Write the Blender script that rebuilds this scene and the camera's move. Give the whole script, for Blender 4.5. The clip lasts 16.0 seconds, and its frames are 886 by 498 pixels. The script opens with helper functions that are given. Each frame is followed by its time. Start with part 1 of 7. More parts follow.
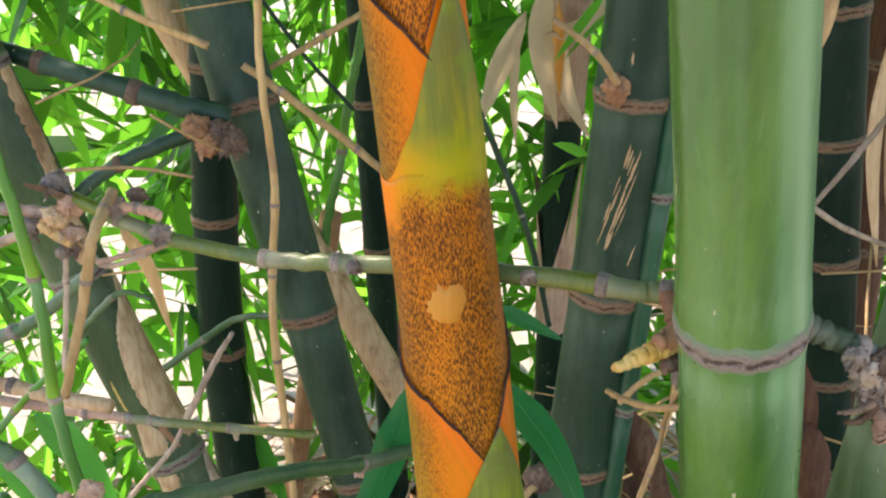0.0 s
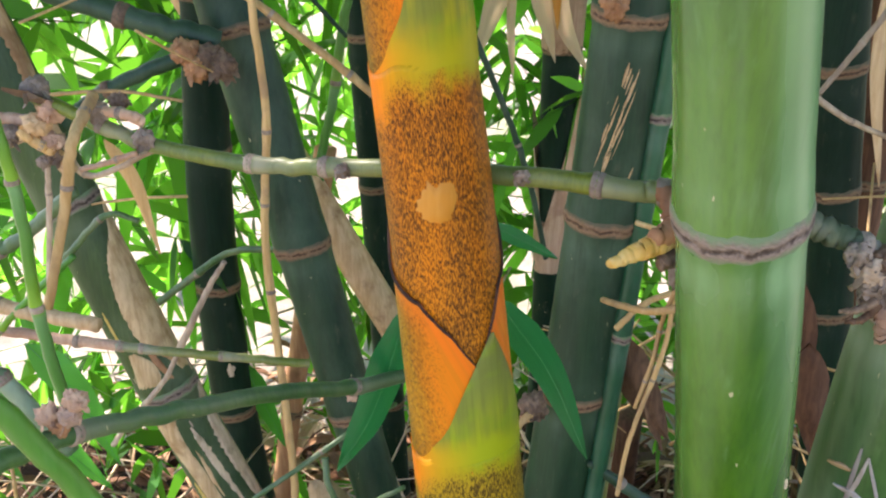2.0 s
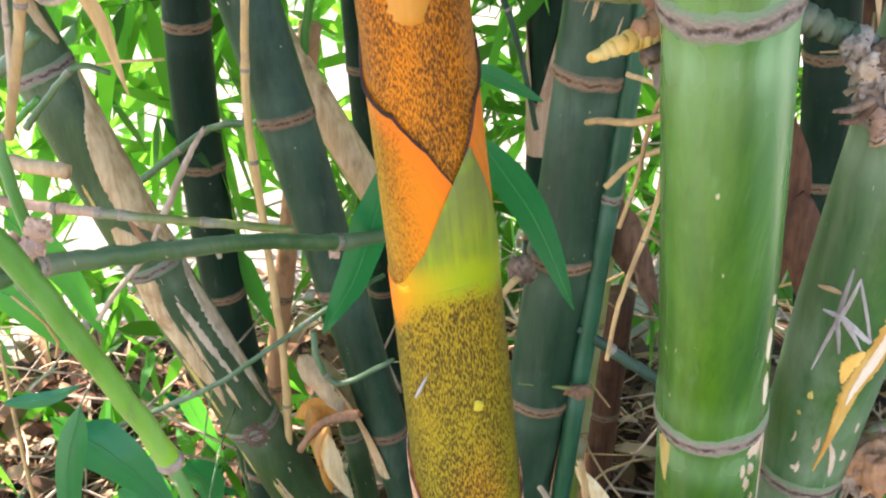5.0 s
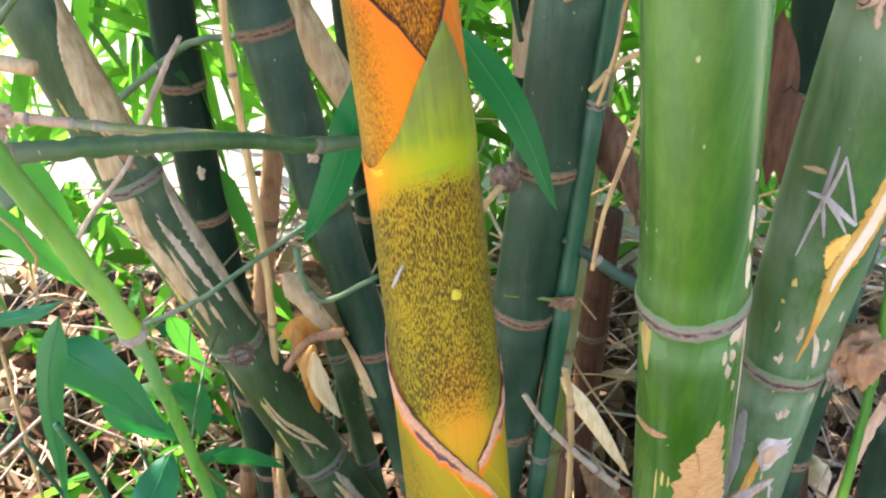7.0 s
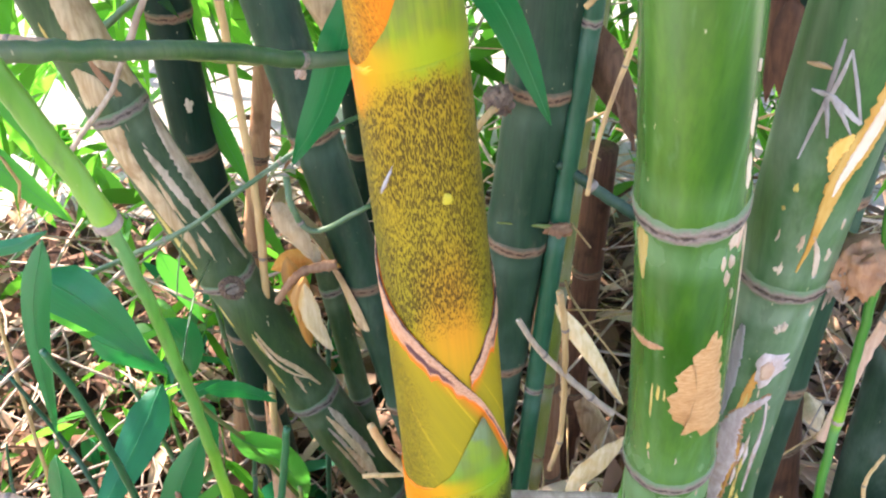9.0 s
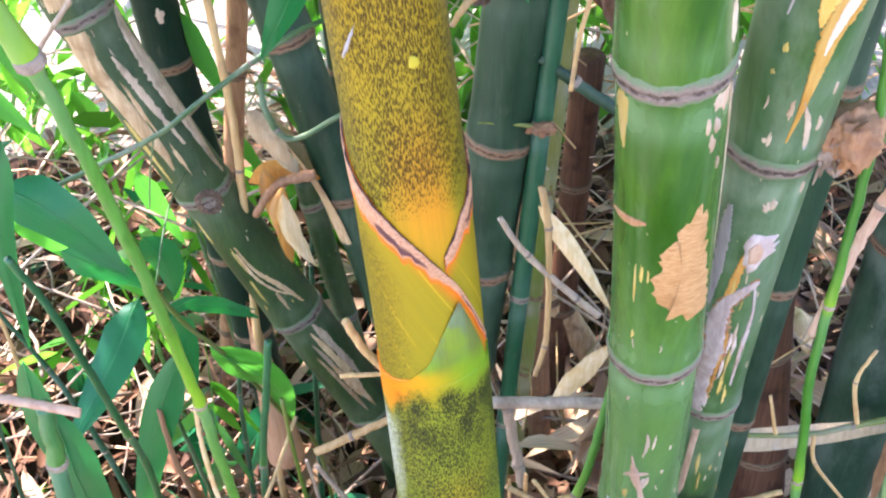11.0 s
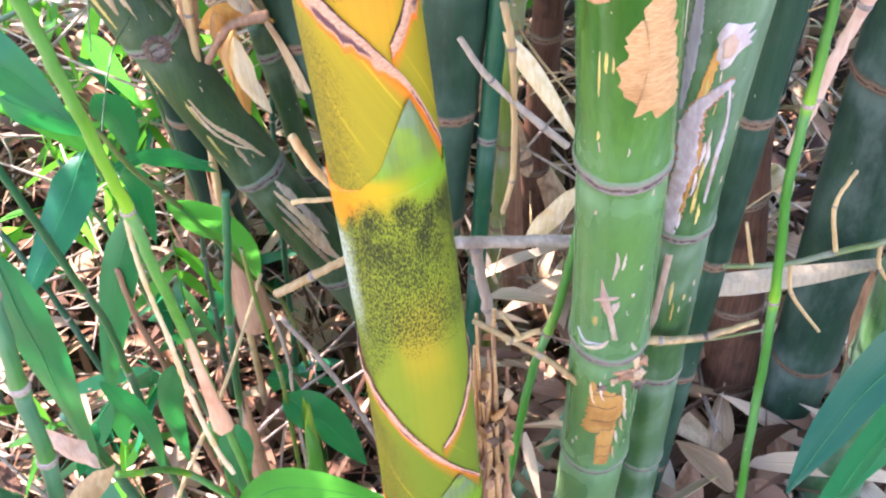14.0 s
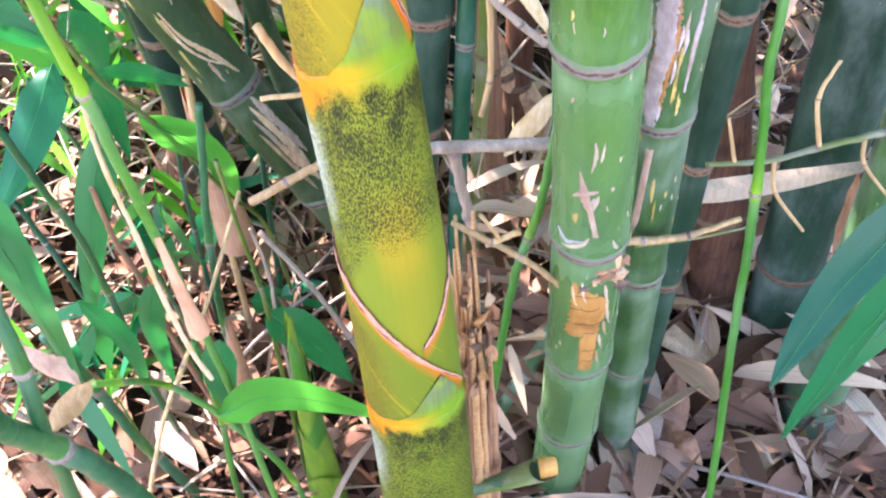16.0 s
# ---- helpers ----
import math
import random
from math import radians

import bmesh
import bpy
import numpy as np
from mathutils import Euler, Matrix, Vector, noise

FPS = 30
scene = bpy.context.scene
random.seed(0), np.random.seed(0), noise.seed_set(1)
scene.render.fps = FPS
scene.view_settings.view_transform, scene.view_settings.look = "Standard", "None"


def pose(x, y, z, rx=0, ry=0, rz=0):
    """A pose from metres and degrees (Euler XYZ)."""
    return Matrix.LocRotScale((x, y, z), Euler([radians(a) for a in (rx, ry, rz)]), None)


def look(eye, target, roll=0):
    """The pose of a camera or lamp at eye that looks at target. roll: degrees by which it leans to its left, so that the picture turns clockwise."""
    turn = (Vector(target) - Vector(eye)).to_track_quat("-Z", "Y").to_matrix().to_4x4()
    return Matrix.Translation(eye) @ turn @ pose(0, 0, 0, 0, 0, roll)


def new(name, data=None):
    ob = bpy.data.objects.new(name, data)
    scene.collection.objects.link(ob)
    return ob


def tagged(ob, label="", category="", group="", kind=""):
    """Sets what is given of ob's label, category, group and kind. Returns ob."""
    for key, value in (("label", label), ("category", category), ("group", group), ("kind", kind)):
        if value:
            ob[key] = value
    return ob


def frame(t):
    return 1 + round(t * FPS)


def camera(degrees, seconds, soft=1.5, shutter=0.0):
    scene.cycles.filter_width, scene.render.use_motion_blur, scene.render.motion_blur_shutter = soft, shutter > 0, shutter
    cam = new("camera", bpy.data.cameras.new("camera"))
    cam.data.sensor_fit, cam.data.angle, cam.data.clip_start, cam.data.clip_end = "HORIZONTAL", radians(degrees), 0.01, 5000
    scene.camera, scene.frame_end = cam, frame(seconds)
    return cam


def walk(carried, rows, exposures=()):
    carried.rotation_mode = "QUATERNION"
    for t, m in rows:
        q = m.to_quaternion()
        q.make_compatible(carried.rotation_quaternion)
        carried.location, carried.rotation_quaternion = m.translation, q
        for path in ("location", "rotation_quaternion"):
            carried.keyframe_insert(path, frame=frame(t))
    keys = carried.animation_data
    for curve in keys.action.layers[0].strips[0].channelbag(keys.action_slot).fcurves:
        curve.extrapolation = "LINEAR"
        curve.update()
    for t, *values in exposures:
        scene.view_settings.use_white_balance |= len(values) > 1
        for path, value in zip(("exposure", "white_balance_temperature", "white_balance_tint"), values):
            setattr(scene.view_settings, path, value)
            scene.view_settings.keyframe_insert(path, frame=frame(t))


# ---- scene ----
cam = camera(46.4, 16.0, soft=2.2)
METRES, EYE, TILT, LEAN, TURN = 0.36, 1.95, -23.0, 0.0, 0.0
ROWS = [
    (0.0, 0.0, 0.0, 0.0, -0.0, 0.0, 0.0),
    (0.5, 0.0062, 0.0164, -0.0251, 0.02, -0.8, 0.11),
    (1.0, 0.0134, 0.0322, -0.0517, -0.06, -1.53, 0.17),
    (1.5, 0.0145, 0.0463, -0.0739, -0.05, -2.25, 0.09),
    (2.0, 0.0135, 0.0501, -0.0902, -0.06, -2.49, 0.03),
    (2.5, 0.0134, 0.0607, -0.1137, -0.11, -3.31, -0.04),
    (3.0, 0.0224, 0.0699, -0.1364, -0.08, -4.03, 0.12),
    (3.5, 0.0314, 0.0785, -0.1646, -0.14, -4.93, -0.03),
    (4.0, 0.0356, 0.0926, -0.1982, -0.1, -5.73, 0.16),
    (6.5, 0.0724, 0.1368, -0.3286, -0.53, -9.63, 0.95),
    (7.0, 0.076, 0.1459, -0.3574, -0.71, -10.48, 0.96),
    (7.5, 0.0737, 0.1596, -0.3812, -0.78, -11.23, 0.86),
    (8.0, 0.0801, 0.1666, -0.4027, -0.89, -11.81, 0.97),
    (8.5, 0.0797, 0.1738, -0.4253, -1.01, -12.44, 1.03),
    (11.0, 0.1189, 0.2552, -0.587, -1.67, -16.46, 1.97),
    (11.5, 0.1374, 0.2729, -0.6287, -2.03, -17.66, 2.37),
    (12.0, 0.1479, 0.2919, -0.6735, -2.33, -18.82, 2.43),
    (12.5, 0.1486, 0.3079, -0.7081, -2.51, -19.84, 2.43),
    (13.0, 0.1557, 0.3118, -0.7371, -2.78, -20.65, 2.66),
    (13.5, 0.155, 0.3251, -0.7654, -2.99, -21.4, 2.73),
    (14.0, 0.1659, 0.3374, -0.7983, -3.18, -22.42, 3.06),
    (14.5, 0.1727, 0.3411, -0.8285, -3.42, -23.35, 3.3),
    (15.0, 0.1767, 0.3429, -0.8537, -3.76, -24.3, 3.66),
    (15.5, 0.1858, 0.3447, -0.8775, -3.95, -25.13, 3.82),
    (16.0, 0.1891, 0.3431, -0.9019, -4.27, -26.0, 4.01),
]
walk(cam, [(t, pose(0, 0, EYE, TILT, LEAN, TURN) @ pose(METRES * x, METRES * y, METRES * z, 90 + pitch, roll, yaw)) for t, x, y, z, yaw, pitch, roll in ROWS], [(0.0, 1.77, 6600, 26.0), (2.0, 1.86, 6529, 25.7), (3.5, 2.06, 6475, 25.5), (4.0, 2.19, 6457, 25.4), (6.5, 2.31, 6308, 26.1), (7.0, 2.32, 6290, 26.0), (8.0, 2.48, 6210, 27.2), (8.5, 2.48, 6175, 27.8), (11.0, 2.60, 5930, 33.8), (12.0, 2.66, 5870, 35.0), (13.0, 2.79, 5845, 36.0), (14.0, 2.85, 5820, 37.0), (15.0, 2.89, 5795, 38.0), (16.0, 2.94, 5770, 39.0)])

# ---- light ----
world = bpy.data.worlds.new("sky")
scene.world = world
world.use_nodes = True
wn = world.node_tree
sky = wn.nodes.new("ShaderNodeTexSky")
sky.sky_type, sky.sun_disc = "NISHITA", False
SUN_UP, SUN_ROT = 52.0, -50.0
sky.sun_elevation, sky.sun_rotation = radians(SUN_UP), radians(SUN_ROT)
wn.links.new(sky.outputs[0], wn.nodes["Background"].inputs[0])
wn.nodes["Background"].inputs[1].default_value = 0.15
sun = new("sun", bpy.data.lights.new("sun", "SUN"))
sun.data.energy, sun.data.angle, sun.data.color = 4.3, radians(0.6), (1.0, 0.95, 0.86)
sun_to = Vector((math.sin(radians(SUN_ROT)) * math.cos(radians(SUN_UP)), math.cos(radians(SUN_ROT)) * math.cos(radians(SUN_UP)), math.sin(radians(SUN_UP))))
sun.matrix_world = look(sun_to * 30, (0, 0, 0))

# ---- materials ----


class Mat:
    """A small helper that strings shader nodes together."""

    def __init__(self, name):
        self.m = bpy.data.materials.new(name)
        self.m.use_nodes = True
        self.t = self.m.node_tree
        self.bsdf = self.t.nodes["Principled BSDF"]
        self.out = self.t.nodes["Material Output"]

    def node(self, kind, **values):
        n = self.t.nodes.new(kind)
        for key, v in values.items():
            if key == "op":
                n.operation = v
            elif key == "blend":
                n.data_type, n.blend_type = "RGBA", v
            elif key == "attr":
                n.attribute_name = v
        return n

    def link(self, a, b):
        if isinstance(a, (int, float)):
            b.default_value = a
        elif isinstance(a, tuple):
            b.default_value = (*a, 1) if len(a) == 3 and b.type == "RGBA" else a
        else:
            self.t.links.new(a, b)

    def math(self, op, a, b=0.0, clamp=False):
        n = self.node("ShaderNodeMath", op=op)
        n.use_clamp = clamp
        self.link(a, n.inputs[0])
        self.link(b, n.inputs[1])
        return n.outputs[0]

    def mix(self, f, a, b, blend="MIX"):
        n = self.node("ShaderNodeMix", blend=blend)
        self.link(f, n.inputs[0])
        self.link(a, n.inputs[6])
        self.link(b, n.inputs[7])
        return n.outputs[2]

    def step(self, v, lo, hi, a=0.0, b=1.0):
        n = self.node("ShaderNodeMapRange")
        n.interpolation_type = "SMOOTHSTEP"
        for i, q in enumerate((v, lo, hi, a, b)):
            self.link(q, n.inputs[i])
        return n.outputs[0]

    def coords(self, scale, kind="Object"):
        c = self.node("ShaderNodeTexCoord")
        mp = self.node("ShaderNodeMapping")
        self.link(c.outputs[kind], mp.inputs[0])
        mp.inputs[3].default_value = scale
        return mp.outputs[0]

    def noise(self, vec, scale, detail=3.0, rough=0.55):
        n = self.node("ShaderNodeTexNoise")
        self.link(vec, n.inputs["Vector"])
        n.inputs["Scale"].default_value, n.inputs["Detail"].default_value, n.inputs["Roughness"].default_value = scale, detail, rough
        return n.outputs[0]

    def attr(self, name):
        return self.node("ShaderNodeAttribute", attr=name).outputs["Fac"]

    def island(self):
        return self.node("ShaderNodeNewGeometry").outputs["Random Per Island"]

    def random(self):
        return self.node("ShaderNodeObjectInfo").outputs["Random"]

    def bump(self, h, strength, dist):
        n = self.node("ShaderNodeBump")
        n.inputs["Strength"].default_value, n.inputs["Distance"].default_value = strength, dist
        self.link(h, n.inputs["Height"])
        self.link(n.outputs[0], self.bsdf.inputs["Normal"])

    def done(self, colour, rough=0.5, spec=0.5):
        self.link(colour, self.bsdf.inputs["Base Color"])
        self.link(rough, self.bsdf.inputs["Roughness"])
        self.link(spec, self.bsdf.inputs["Specular IOR Level"])
        return self.m


def culm_mat(name, dark, light, bloom, bloom_amount, rough=0.38, spec=0.4, low_bloom=0.0, mottle=1.0, bands=0.0, fresh=None, flank_sheen=0.0):
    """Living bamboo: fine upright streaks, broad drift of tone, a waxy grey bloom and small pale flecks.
    bands: bloom and sheen tone in long upright bands; fresh: the tender tone just above a joint; flank_sheen: sky sheen
    painted on one flank of the upper lengths."""
    k = Mat(name)
    fine = k.noise(k.coords((1, 1, 0.03)), 420, 3)
    broad = k.noise(k.coords((1, 1, 0.22 if mottle == 1 else 0.12)), 26, 3)
    c = k.mix(k.step(broad, 0.35, 0.68), dark, light)
    c = k.mix(k.step(fine, 0.35, 0.75, 0.0, 0.48 * mottle), c, tuple(0.72 * v for v in dark))
    wax_sheen = k.noise(k.coords((1, 1, 0.5)), 14, 5, 0.65)
    wax_sheen = k.math("ADD", k.step(wax_sheen, 0.42, 0.72, 0.0, bloom_amount), k.math("MULTIPLY", k.attr("near_node"), 0.75), True)
    if bands:
        mix = k.node("ShaderNodeCombineXYZ")
        sep = k.node("ShaderNodeSeparateXYZ")
        k.link(k.coords((1, 1, 1)), sep.inputs[0])
        k.link(k.math("MULTIPLY", k.attr("turn"), 1.15), mix.inputs[0])
        k.link(k.math("MULTIPLY", sep.outputs[2], 0.55), mix.inputs[1])
        mix.inputs[2].default_value = 5.3
        band = k.noise(mix.outputs[0], 1.6, 2)
        wax_sheen = k.math("ADD", wax_sheen, k.step(band, 0.43, 0.62, 0.0, bands), True)
    if low_bloom:
        sep = k.node("ShaderNodeSeparateXYZ")
        k.link(k.coords((1, 1, 1)), sep.inputs[0])
        wax_sheen = k.math("ADD", wax_sheen, k.step(sep.outputs[2], 0.95, 1.35, low_bloom, 0.0), True)
    # pale sky sheen painted into the colour of one flank, high on the culm
    if flank_sheen:
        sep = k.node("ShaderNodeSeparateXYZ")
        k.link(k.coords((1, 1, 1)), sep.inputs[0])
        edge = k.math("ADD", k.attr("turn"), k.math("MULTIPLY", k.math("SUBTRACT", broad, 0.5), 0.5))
        wax_sheen = k.math("ADD", wax_sheen, k.math("MULTIPLY", k.step(sep.outputs[2], 1.52, 1.72), k.step(edge, -0.05, 0.45, 0.0, flank_sheen)), True)
    if fresh:
        c = k.mix(k.attr("above_node"), c, fresh)
    c = k.mix(wax_sheen, c, bloom)
    fleck = k.noise(k.coords((1, 1, 0.4)), 190, 2)
    c = k.mix(k.step(fleck, 0.745, 0.775, 0.0, 0.8), c, (0.48, 0.44, 0.24))
    smear = k.noise(k.coords((1, 1, 0.35), "Object"), 60, 5, 0.7)
    c = k.mix(k.step(smear, 0.58, 0.74, 0.0, 0.42 * mottle * mottle), c, (0.10, 0.10, 0.055))
    streak = k.noise(k.coords((1, 1, 0.10)), 95, 4, 0.6)
    c = k.mix(k.step(streak, 0.56, 0.70, 0.0, 0.16), c, bloom)
    c = k.mix(k.step(streak, 0.30, 0.42, 0.30 * mottle, 0.0), c, tuple(0.5 * v for v in dark))
    k.bump(k.math("ADD", fine, k.math("MULTIPLY", streak, 0.7)), 0.14 * mottle, 0.0007)
    return k.done(c, k.math("ADD", rough, k.math("MULTIPLY", wax_sheen, 0.16)), spec)


M_GREEN = culm_mat("bright_green_culm", (0.020, 0.088, 0.002), (0.062, 0.168, 0.004), (0.17, 0.31, 0.13), 0.08, 0.20, 0.62, 0.34, 0.6, 0.22, flank_sheen=0.6)
M_DARK = culm_mat("blue_green_culm", (0.010, 0.036, 0.016), (0.021, 0.059, 0.025), (0.070, 0.118, 0.068), 0.55, 0.40, 0.28)
M_MID = culm_mat("scarred_green_culm", (0.022, 0.082, 0.016), (0.052, 0.136, 0.026), (0.24, 0.32, 0.20), 0.5, 0.34, 0.45, bands=0.2)
M_DUST = culm_mat("dusty_blue_green_culm", (0.015, 0.048, 0.024), (0.030, 0.076, 0.036), (0.13, 0.175, 0.125), 0.75, 0.42, 0.3)
M_OLD = culm_mat("weathered_green_culm", (0.022, 0.056, 0.016), (0.050, 0.092, 0.022), (0.13, 0.17, 0.09), 0.5, 0.42, 0.3)
# near-black culm green: the shade inside the clump is put into its colour
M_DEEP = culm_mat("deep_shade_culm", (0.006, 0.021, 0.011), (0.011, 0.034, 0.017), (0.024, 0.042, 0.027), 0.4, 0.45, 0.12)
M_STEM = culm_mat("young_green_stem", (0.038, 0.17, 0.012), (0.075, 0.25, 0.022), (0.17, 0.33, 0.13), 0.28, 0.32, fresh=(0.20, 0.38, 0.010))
# darker copy of the young stem, undergrowth shade mixed into its greens
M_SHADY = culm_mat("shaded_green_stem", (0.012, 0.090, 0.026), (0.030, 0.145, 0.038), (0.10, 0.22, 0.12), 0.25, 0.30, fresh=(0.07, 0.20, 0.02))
M_TEAL = culm_mat("dark_teal_stem", (0.008, 0.072, 0.028), (0.016, 0.102, 0.040), (0.10, 0.19, 0.13), 0.3, 0.30)
M_TWIG = culm_mat("dull_green_branch", (0.04, 0.11, 0.03), (0.085, 0.17, 0.04), (0.22, 0.24, 0.14), 0.5)
M_MOSS = culm_mat("mossy_grey_branch", (0.055, 0.10, 0.045), (0.12, 0.14, 0.07), (0.30, 0.27, 0.20), 0.7, 0.6, 0.2)
M_LIME = culm_mat("yellow_green_branch", (0.065, 0.125, 0.010), (0.17, 0.20, 0.018), (0.30, 0.28, 0.16), 0.32)
M_SPROUT = culm_mat("fresh_lime_scales", (0.12, 0.24, 0.012), (0.22, 0.34, 0.020), (0.26, 0.34, 0.10), 0.3)
M_OLIVE = culm_mat("yellowing_branch", (0.14, 0.19, 0.02), (0.22, 0.21, 0.05), (0.3, 0.28, 0.18), 0.5)


def dry_mat(name, a, b, c2, grain=(1, 1, 0.08), scale=160, rough=0.75):
    """Dead cane, husk or leaf: long fibres, blotches and a tone of its own for each piece."""
    k = Mat(name)
    fib = k.noise(k.coords(grain), scale, 4, 0.65)
    blot = k.noise(k.coords((1, 1, 1)), 22, 4)
    c = k.mix(k.step(fib, 0.3, 0.7), a, b)
    c = k.mix(k.step(blot, 0.5, 0.7, 0.0, 0.75), c, c2)
    c = k.mix(0.75, c, k.mix(k.random(), (0.65, 0.62, 0.6), (1.25, 1.22, 1.15)), "MULTIPLY")
    k.bump(fib, 0.35, 0.0012)
    return k.done(c, rough, 0.25)


M_RING = dry_mat("knotty_bark", (0.24, 0.18, 0.13), (0.36, 0.29, 0.22), (0.10, 0.07, 0.05), (1, 1, 0.9), 240)
M_RINGD = dry_mat("brown_knotty_bark", (0.13, 0.085, 0.055), (0.24, 0.16, 0.10), (0.06, 0.04, 0.03), (1, 1, 0.9), 240)


def ring_mat(name, pale, crack, edge):
    """Bark at a node: a pale corky band with a dark broken crack along it."""
    k = Mat(name)
    wob = k.noise(k.coords((1, 1, 0.4)), 90, 4, 0.7)
    v = k.math("ADD", k.attr("across"), k.math("MULTIPLY", k.math("SUBTRACT", wob, 0.5), 1.6))
    grain = k.noise(k.coords((1, 1, 2.5)), 330, 3)
    c = k.mix(k.step(grain, 0.35, 0.7), pale, tuple(0.7 * q for q in pale))
    near = k.math("ABSOLUTE", v)
    broken = k.noise(k.coords((1, 1, 0.5)), 130, 3)
    c = k.mix(k.math("MULTIPLY", k.step(near, 0.04, 0.36, 0.95, 0.0), k.step(broken, 0.36, 0.58, 0.15, 1.0)), c, crack)
    c = k.mix(k.step(near, 0.35, 1.0, 0.0, 0.92), c, edge)
    k.bump(k.math("ADD", grain, k.step(near, 0.05, 0.3)), 0.5, 0.0015)
    return k.done(c, 0.75, 0.3)


def margin_mat(name):
    """Drying edge of a sheath: a dark torn lip, a pinkish papery band, a purple-brown bruise and an orange flush."""
    k = Mat(name)
    wob = k.noise(k.coords((1, 1, 1)), 75, 4, 0.65)
    v = k.math("ADD", k.attr("across"), k.math("MULTIPLY", k.math("SUBTRACT", wob, 0.5), 0.5))
    grain = k.noise(k.coords((1, 1, 2.0)), 360, 3)
    c = k.mix(k.step(grain, 0.35, 0.7), (0.62, 0.33, 0.17), (0.46, 0.20, 0.09))
    part = k.noise(k.coords((1, 1, 1)), 26, 2)
    bruise = k.math("MULTIPLY", k.step(k.math("ABSOLUTE", k.math("SUBTRACT", v, 0.22)), 0.12, 0.34, 1.0, 0.0), k.step(part, 0.44, 0.56, 0.1, 0.95))
    c = k.mix(bruise, c, (0.085, 0.032, 0.034))
    c = k.mix(k.step(v, 0.45, 0.75), c, (0.80, 0.17, 0.010))
    c = k.mix(k.step(v, -0.66, -0.52, 1.0, 0.0), c, (0.035, 0.015, 0.010))
    k.bump(grain, 0.4, 0.001)
    return k.done(c, 0.62, 0.25)


M_RPALE = ring_mat("pale_node_ring", (0.27, 0.205, 0.155), (0.045, 0.028, 0.018), (0.135, 0.21, 0.10))
M_RBROWN = ring_mat("brown_node_ring", (0.28, 0.165, 0.085), (0.06, 0.028, 0.013), (0.10, 0.095, 0.055))
M_MARGIN = margin_mat("drying_sheath_margin")
M_TAN = dry_mat("dry_tan_cane", (0.44, 0.27, 0.10), (0.60, 0.41, 0.18), (0.30, 0.19, 0.10))
M_GREY = dry_mat("weathered_grey_cane", (0.35, 0.255, 0.17), (0.50, 0.39, 0.27), (0.20, 0.14, 0.09))
M_HUSK = dry_mat("papery_husk", (0.54, 0.37, 0.18), (0.68, 0.50, 0.28), (0.38, 0.23, 0.11), (1, 1, 0.06), 200)
M_TANHUSK = dry_mat("stained_tan_husk", (0.50, 0.31, 0.14), (0.70, 0.50, 0.28), (0.24, 0.12, 0.05), (1, 1, 0.10), 120)
M_ORHUSK = dry_mat("orange_husk", (0.55, 0.22, 0.03), (0.62, 0.30, 0.06), (0.40, 0.22, 0.08), (1, 1, 0.06), 200)
M_BROWN = dry_mat("dark_brown_husk", (0.105, 0.055, 0.028), (0.22, 0.125, 0.065), (0.045, 0.025, 0.014))
M_RIM = dry_mat("dark_dry_rim", (0.045, 0.020, 0.011), (0.11, 0.05, 0.028), (0.02, 0.010, 0.006), (1, 1, 0.6), 220)
M_RUST = dry_mat("rusty_brown_husk", (0.085, 0.038, 0.018), (0.16, 0.075, 0.036), (0.045, 0.022, 0.012))

M_COPPER = dry_mat("coppery_husk", (0.34, 0.165, 0.075), (0.46, 0.255, 0.125), (0.20, 0.095, 0.045))
M_SCAR = dry_mat("bare_tan_scar", (0.52, 0.33, 0.15), (0.66, 0.46, 0.25), (0.42, 0.24, 0.10), (1, 0.3, 3), 130)
M_PALE = dry_mat("pale_peeled_scar", (0.48, 0.37, 0.25), (0.62, 0.50, 0.36), (0.34, 0.22, 0.12))
M_YSCAR = dry_mat("yellow_scar", (0.50, 0.37, 0.08), (0.60, 0.46, 0.16), (0.40, 0.26, 0.08))
M_GSCAR = dry_mat("grey_corky_scar", (0.30, 0.28, 0.26), (0.42, 0.39, 0.36), (0.20, 0.16, 0.13))


M_AMBER = dry_mat("amber_bared_wood", (0.62, 0.34, 0.06), (0.70, 0.45, 0.12), (0.56, 0.26, 0.04))
M_IVORY = dry_mat("ivory_bared_wood", (0.74, 0.62, 0.45), (0.82, 0.72, 0.56), (0.70, 0.50, 0.28))
M_LAV = dry_mat("silvery_peeled_skin", (0.44, 0.35, 0.31), (0.64, 0.55, 0.50), (0.36, 0.22, 0.13), (1, 1, 0.3), 130)
M_TORN = dry_mat("torn_orange_bark", (0.50, 0.25, 0.08), (0.70, 0.42, 0.18), (0.36, 0.17, 0.05), (1, 0.3, 4), 150)
M_BLEACH = dry_mat("bleached_flaking_bark", (0.38, 0.25, 0.115), (0.62, 0.46, 0.26), (0.28, 0.155, 0.06), (1, 1, 0.10), 110)
M_YTIP = dry_mat("raw_yellow_wood", (0.70, 0.45, 0.07), (0.80, 0.60, 0.22), (0.72, 0.30, 0.03), (1, 1, 0.5), 120)
M_CREAM = dry_mat("cream_yellow_husk", (0.66, 0.47, 0.20), (0.80, 0.63, 0.36), (0.62, 0.36, 0.08), (1, 1, 0.06), 200)
M_PINKHUSK = dry_mat("pinkish_husk", (0.48, 0.29, 0.18), (0.60, 0.41, 0.27), (0.36, 0.20, 0.12), (1, 1, 0.06), 200)
M_APRICOT = dry_mat("apricot_husk", (0.52, 0.27, 0.14), (0.62, 0.36, 0.20), (0.40, 0.19, 0.09), (1, 1, 0.06), 200)
